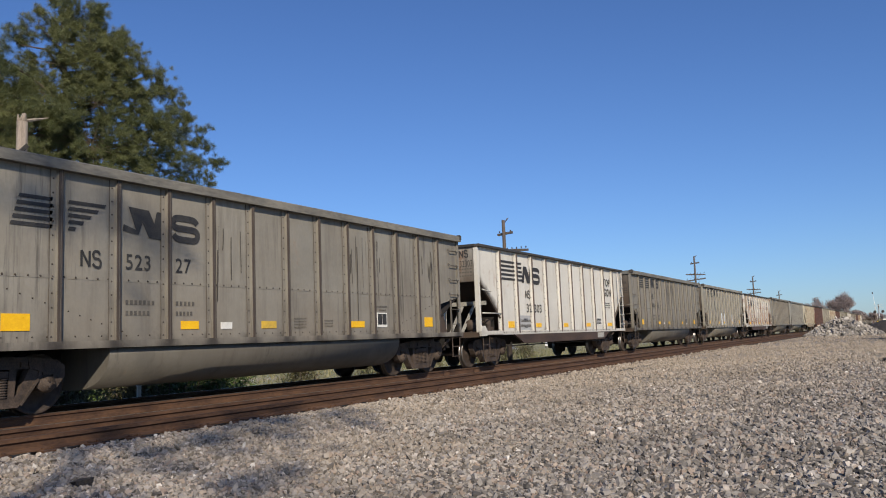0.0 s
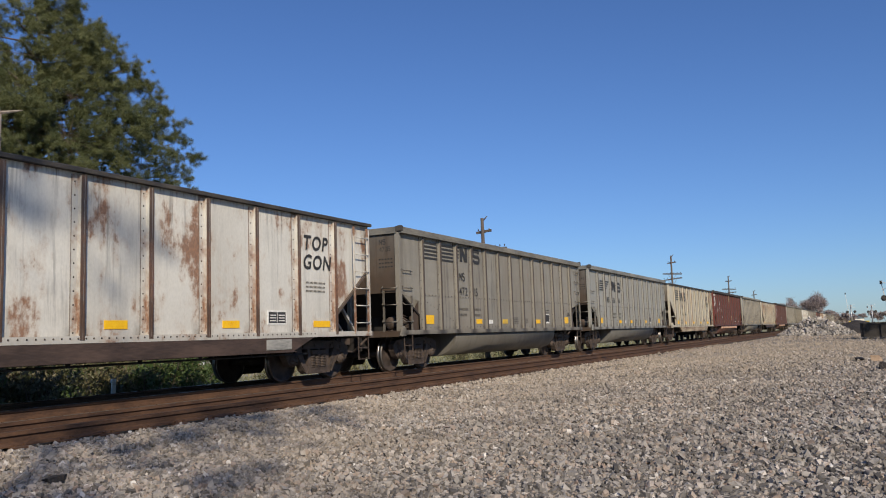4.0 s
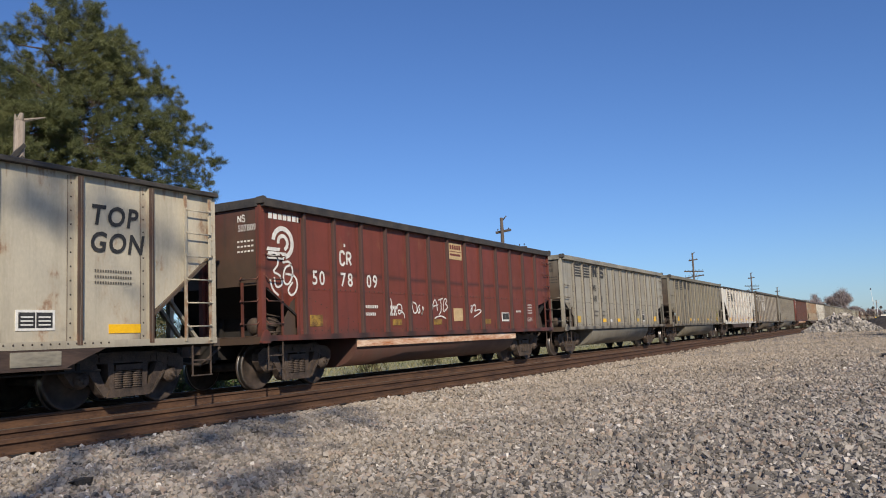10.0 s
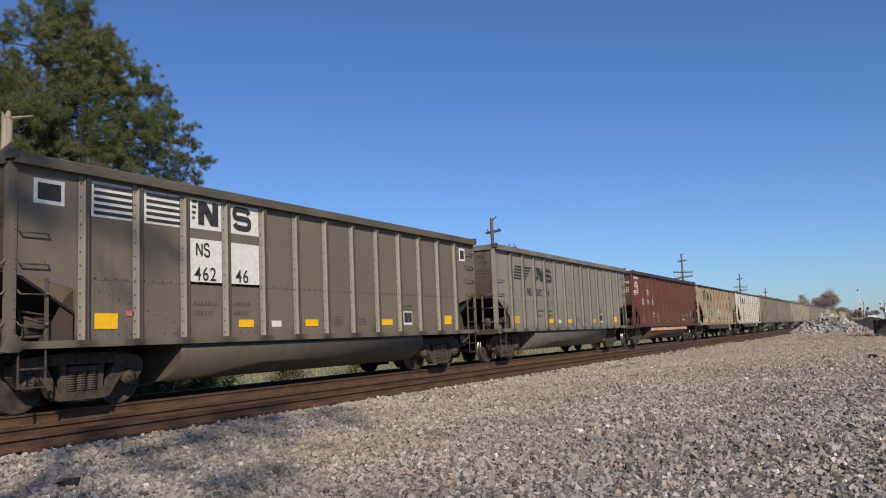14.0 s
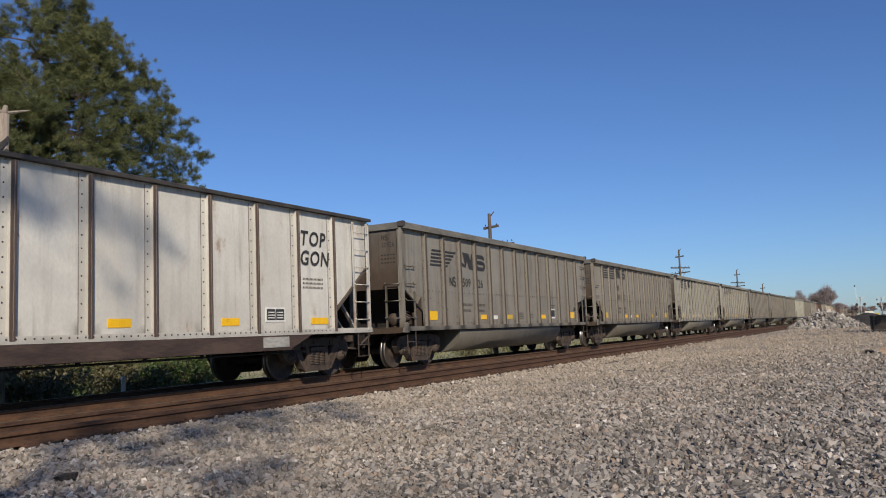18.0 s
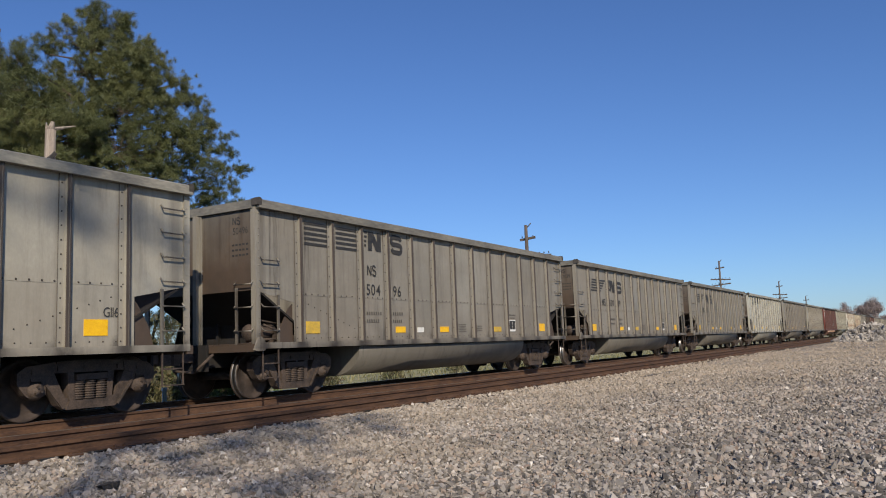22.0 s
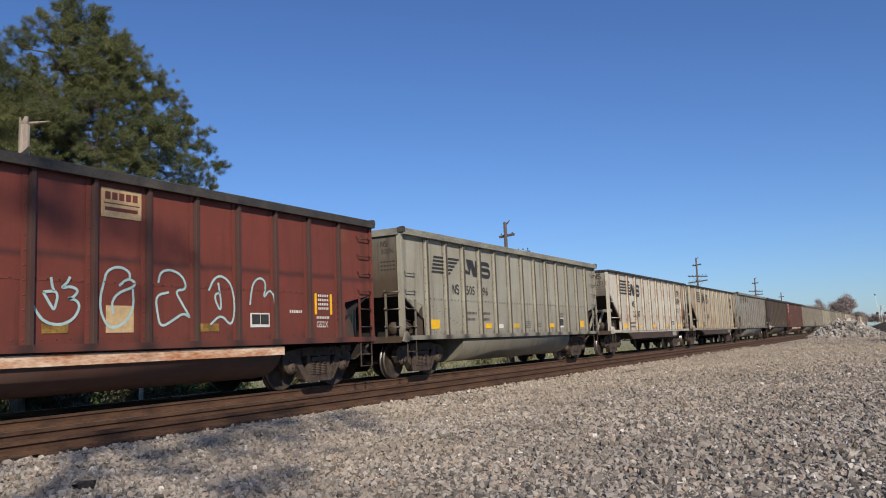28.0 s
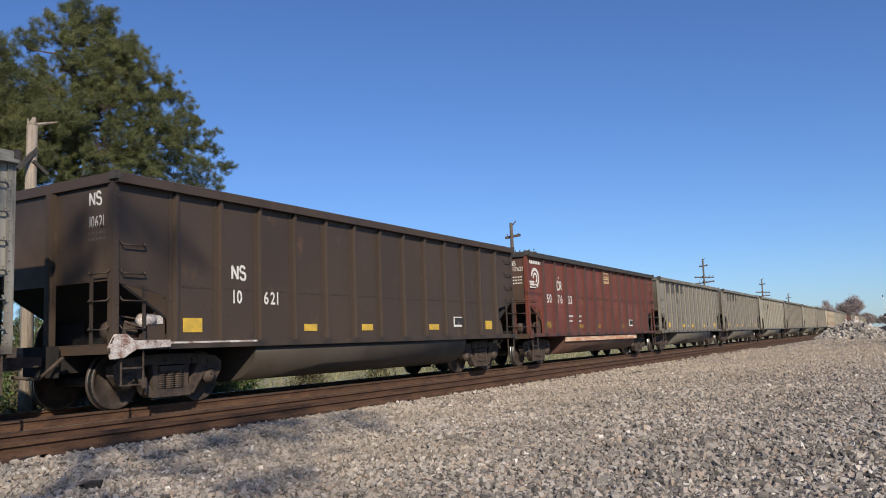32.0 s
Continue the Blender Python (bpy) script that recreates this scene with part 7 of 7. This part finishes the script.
bare_tree("bare_tree", 252, 12.2, 9.4, 3.0, 31, "round leafless brown tree beside the line", 4.0, 0.04)
bare_tree("bare_tree", 247, 15.4, 8.6, 2.8, 35, "broad leafless brown tree beside the line", 3.5, 0.04)
bare_tree("bare_tree", 243, 18.5, 7.6, 2.0, 32, "small leafless brown tree beside the line", 2.0, 0.05)
bare_tree("bare_tree", 236, 21.0, 8.0, 2.0, 33, "small leafless brown tree beside the line", 1.4, 0.04)
for k, (x, y, h) in enumerate(((330, 12, 8), (360, 8, 7.5), (390, 14, 9), (420, 5, 7.5), (470, 9, 8), (520, 2, 9), (340, -6, 7), (300, -9, 7.5), (280, -14, 8), (380, -4, 8), (440, -2, 8.5), (290, 26, 9))):
    bare_tree("bare_tree", x, y, h * 0.72, 2.0, 40 + k, "leafless tree on the far horizon", 1.6, 0.06)
bare_tree("bare_tree", 46, -6.0, 9.0, 1.5, 60, "leafless tree at the edge of the yard", 1.0, 0.012)


def build_woods():
    rng = np.random.default_rng(77)
    n = 1500
    a = rng.uniform(0.0, 1.0, n)
    x = 120 + a * 420
    p = np.c_[x, 190 + rng.uniform(0, 60, n), -4.5 + rng.uniform(0.3, 7.5, n) * rng.random(n) ** 0.3]
    tagged(blades("far_woods", p, 1.2, 12, (1.2, 3.2), 0.14, TWIG, rng, 0.8), "grey-brown winter woods beyond the road", "woods", kind="stuff")


build_woods()


# ---- the yard's far end ----
def build_mound():
    m = bmesh.new()
    bmesh.ops.create_grid(m, x_segments=26, y_segments=26, size=1.0)
    for v in m.verts:
        r = math.hypot(v.co.x, v.co.y)
        z = max(0.0, 1 - r ** 1.6) * 1.25 + noise.noise((v.co.x * 3, v.co.y * 3, 5)) * 0.18 * max(0, 1 - r)
        v.co = Vector((v.co.x * 3.4, v.co.y * 2.6, z - 0.05))
    me = bpy.data.meshes.new("soil_mound")
    m.to_mesh(me)
    m.free()
    me.materials.append(SOIL)
    ob = new("soil_mound", me)
    ob.location = (83, 0.8, ground_height(1))
    tagged(ob, "low mound of dark soil behind the rubble", "soil mound")


build_mound()


def build_bin():
    b = thing("steel_bin", (54, 0.42, ground_height(0)), "black steel open bin on the gravel", "skip bin")
    part("shell", mesh("bin_shell", lambda bm: [prism(bm, [(0, 0.12), (1.9, 0.12), (2.1, 0.90), (-0.2, 0.90)], "y", -5.0, -4.96), prism(bm, [(0, 0.12), (1.9, 0.12), (2.1, 0.90), (-0.2, 0.90)], "y", -0.04, 0.0), prism(bm, [(0, 0.12), (0.05, 0.12), (-0.15, 0.90), (-0.2, 0.90)], "y", -4.95, -0.05), prism(bm, [(1.9, 0.12), (1.85, 0.12), (2.05, 0.90), (2.1, 0.90)], "y", -4.95, -0.05), box(bm, 0, 1.9, -4.95, -0.05, 0.10, 0.14)]), CHORD, b)
    for i in range(6):
        part("rib", mesh("bin_rib", lambda bm: prism(bm, [(-0.02, 0.12), (-0.08, 0.12), (-0.28, 0.88), (-0.21, 0.88)], "y", -0.04, 0.04)), CHORD, b, at=(0, -0.2 - i * 0.92, 0))
    part("rim", mesh("bin_rim", lambda bm: box(bm, -0.27, -0.15, -5.02, 0.02, 0.88, 0.95)), CHORD, b)
    for y in (-0.6, -4.4):
        part("skid", mesh("bin_skid", lambda bm: box(bm, 0.0, 1.9, -0.1, 0.1, -0.02, 0.10)), CHORD, b, at=(0, y, 0))


build_bin()


def build_gate(x, y, h, label):
    z = ground_height(y)
    g = thing("crossing_signal", (x, y, z), label, "crossing signal", "crossing signals")
    part("mast", mesh("gate_mast", lambda bm: tube(bm, (0, 0, 0), (0, 0, 3.2), 0.07, 8)), GREYMETAL, g)
    part("base", mesh("gate_base", lambda bm: box(bm, -0.3, 0.3, -0.3, 0.3, 0, 0.5)), GREYMETAL, g)
    for s in (-1, 1):
        part("crossbuck", mesh("gate_buck_%d" % s, lambda bm: beam(bm, (-0.08, -0.5 * s, 2.75), (-0.08, 0.5 * s, 3.25), 0.12, 0.03)), PALE, g, "white crossbuck board")
        part("lamp", mesh("gate_lamp", lambda bm: [lathe(bm, [(0.17, 0.0), (0.17, 0.03), (0.0, 0.03)], (0, 0, 0), 14, "x"), lathe(bm, [(0.09, -0.15), (0.10, 0.0)], (0, 0, 0), 12, "x")]), CHORD, g, "black hooded lamp", (-0.1, s * 0.42, 2.3))
    part("arm", mesh("gate_arm_%.1f" % h, lambda bm: tube(bm, (0.12, 0.15, 0.9), (0.12, 0.5, h), 0.03, 6, 1, 0.018)), PALE, g, "raised pale gate arm")
    part("counterweight", mesh("gate_weight", lambda bm: box(bm, 0.05, 0.25, -0.25, 0.15, 0.5, 1.0)), CHORD, g)
    part("tip", mesh("gate_tip", lambda bm: box(bm, -0.07, 0.07, -0.07, 0.07, -0.1, 0.1)), CHORD, g, at=(0.12, 0.5, h))


build_gate(112, 1.7, 4.6, "grade crossing signal with raised gate arm")
build_gate(118, -0.6, 2.9, "grade crossing signal beside the road")
build_gate(52.0, -1.35, 3.2, "dark crossing signal near the steel bin")


def build_cart():
    c = thing("yellow_machine", (113, 0.9, ground_height(0)), "yellow track machine parked by the crossing", "track machine")
    part("hopper", mesh("cart_hopper", lambda bm: prism(bm, [(-0.9, 0.55), (0.9, 0.55), (1.15, 1.15), (-1.15, 1.15)], "x", -1.5, 1.5)), YELLOW_PAINT, c)
    part("cab", mesh("cart_cab", lambda bm: prism(bm, [(-0.6, 1.152), (0.5, 1.152), (0.4, 1.42), (-0.5, 1.42)], "x", -0.6, 0.8)), PALE, c)
    part("chassis", mesh("cart_chassis", lambda bm: box(bm, -1.7, 1.7, -0.9, 0.9, 0.36, 0.548)), CHORD, c)
    for x in (-1.1, 1.1):
        for y in (-0.85, 0.85):
            part("wheel", mesh("cart_wheel", lambda bm: lathe(bm, [(0.2, -0.1), (0.42, -0.09), (0.42, 0.09), (0.2, 0.1)], (0, 0, 0), 14)), TYRE, c, at=(x, y, 0.42))


build_cart()


def build_debris():
    rng = np.random.default_rng(8)
    shapes, f = rock_shapes(5, rng)
    for k, (x, y, s, m, lab) in enumerate(((22.8, -0.1, 0.22, STONE_TAN, "tan broken block on the gravel"), (23.1, 0.28, 0.15, SOIL, "dark clod on the gravel"), (21.9, -0.35, 0.16, CONCRETE, "grey broken block on the gravel"),
                                           (19.4, -0.25, 0.17, SOIL, "dark clod on the gravel"), (4.03, 5.38, 0.085, SOIL, "dark flat stone among the ballast"), (25.5, 0.5, 0.14, CONCRETE, "grey broken block on the gravel"))):
        ob = new("stone_block", raw_mesh("stone_block", shapes[k % 5] * (s * 1.2, s, s * (0.35 if k == 4 else 0.7)), f, m))
        ob.location = (x, y, ground_height(y) + s * 0.35)
        tagged(ob, lab, "stone block")


build_debris()


# ---- motion ----
TIMES = (0.0, 4.0, 8.0, 12.0, 16.0, 20.0, 24.0, 28.0, 32.0)


def motions():
    for car, x in zip(CARS, BASES):
        walk(car, [(t, Matrix.Translation((x - speed_path(t), TRACK_Y, 0))) for t in TIMES])
    # wheels turn while they roll past the open side of the place
    for index, off, dx, w in WHEELSETS:
        start = BASES[index] + off
        keys = [f / FPS for f in range(int(32.0 * FPS) + 1) if -6.0 < start - speed_path(f / FPS) < 34.0]
        if not keys:
            walk(w, [(0.0, pose(dx, 0, 0.457)), (32.0, pose(dx, 0, 0.457))])
            continue
        rows = []
        for t in keys:
            rows.append((t, Matrix.Translation((dx, 0, 0.457)) @ Matrix.Rotation(-(speed_path(t) - speed_path(keys[0])) / 0.457, 4, "Y")))
        if keys[0] > 0:
            rows.insert(0, (0.0, pose(dx, 0, 0.457)))
        if keys[-1] < 32.0:
            rows.append((32.0, rows[-1][1]))
        walk(w, rows)


motions()
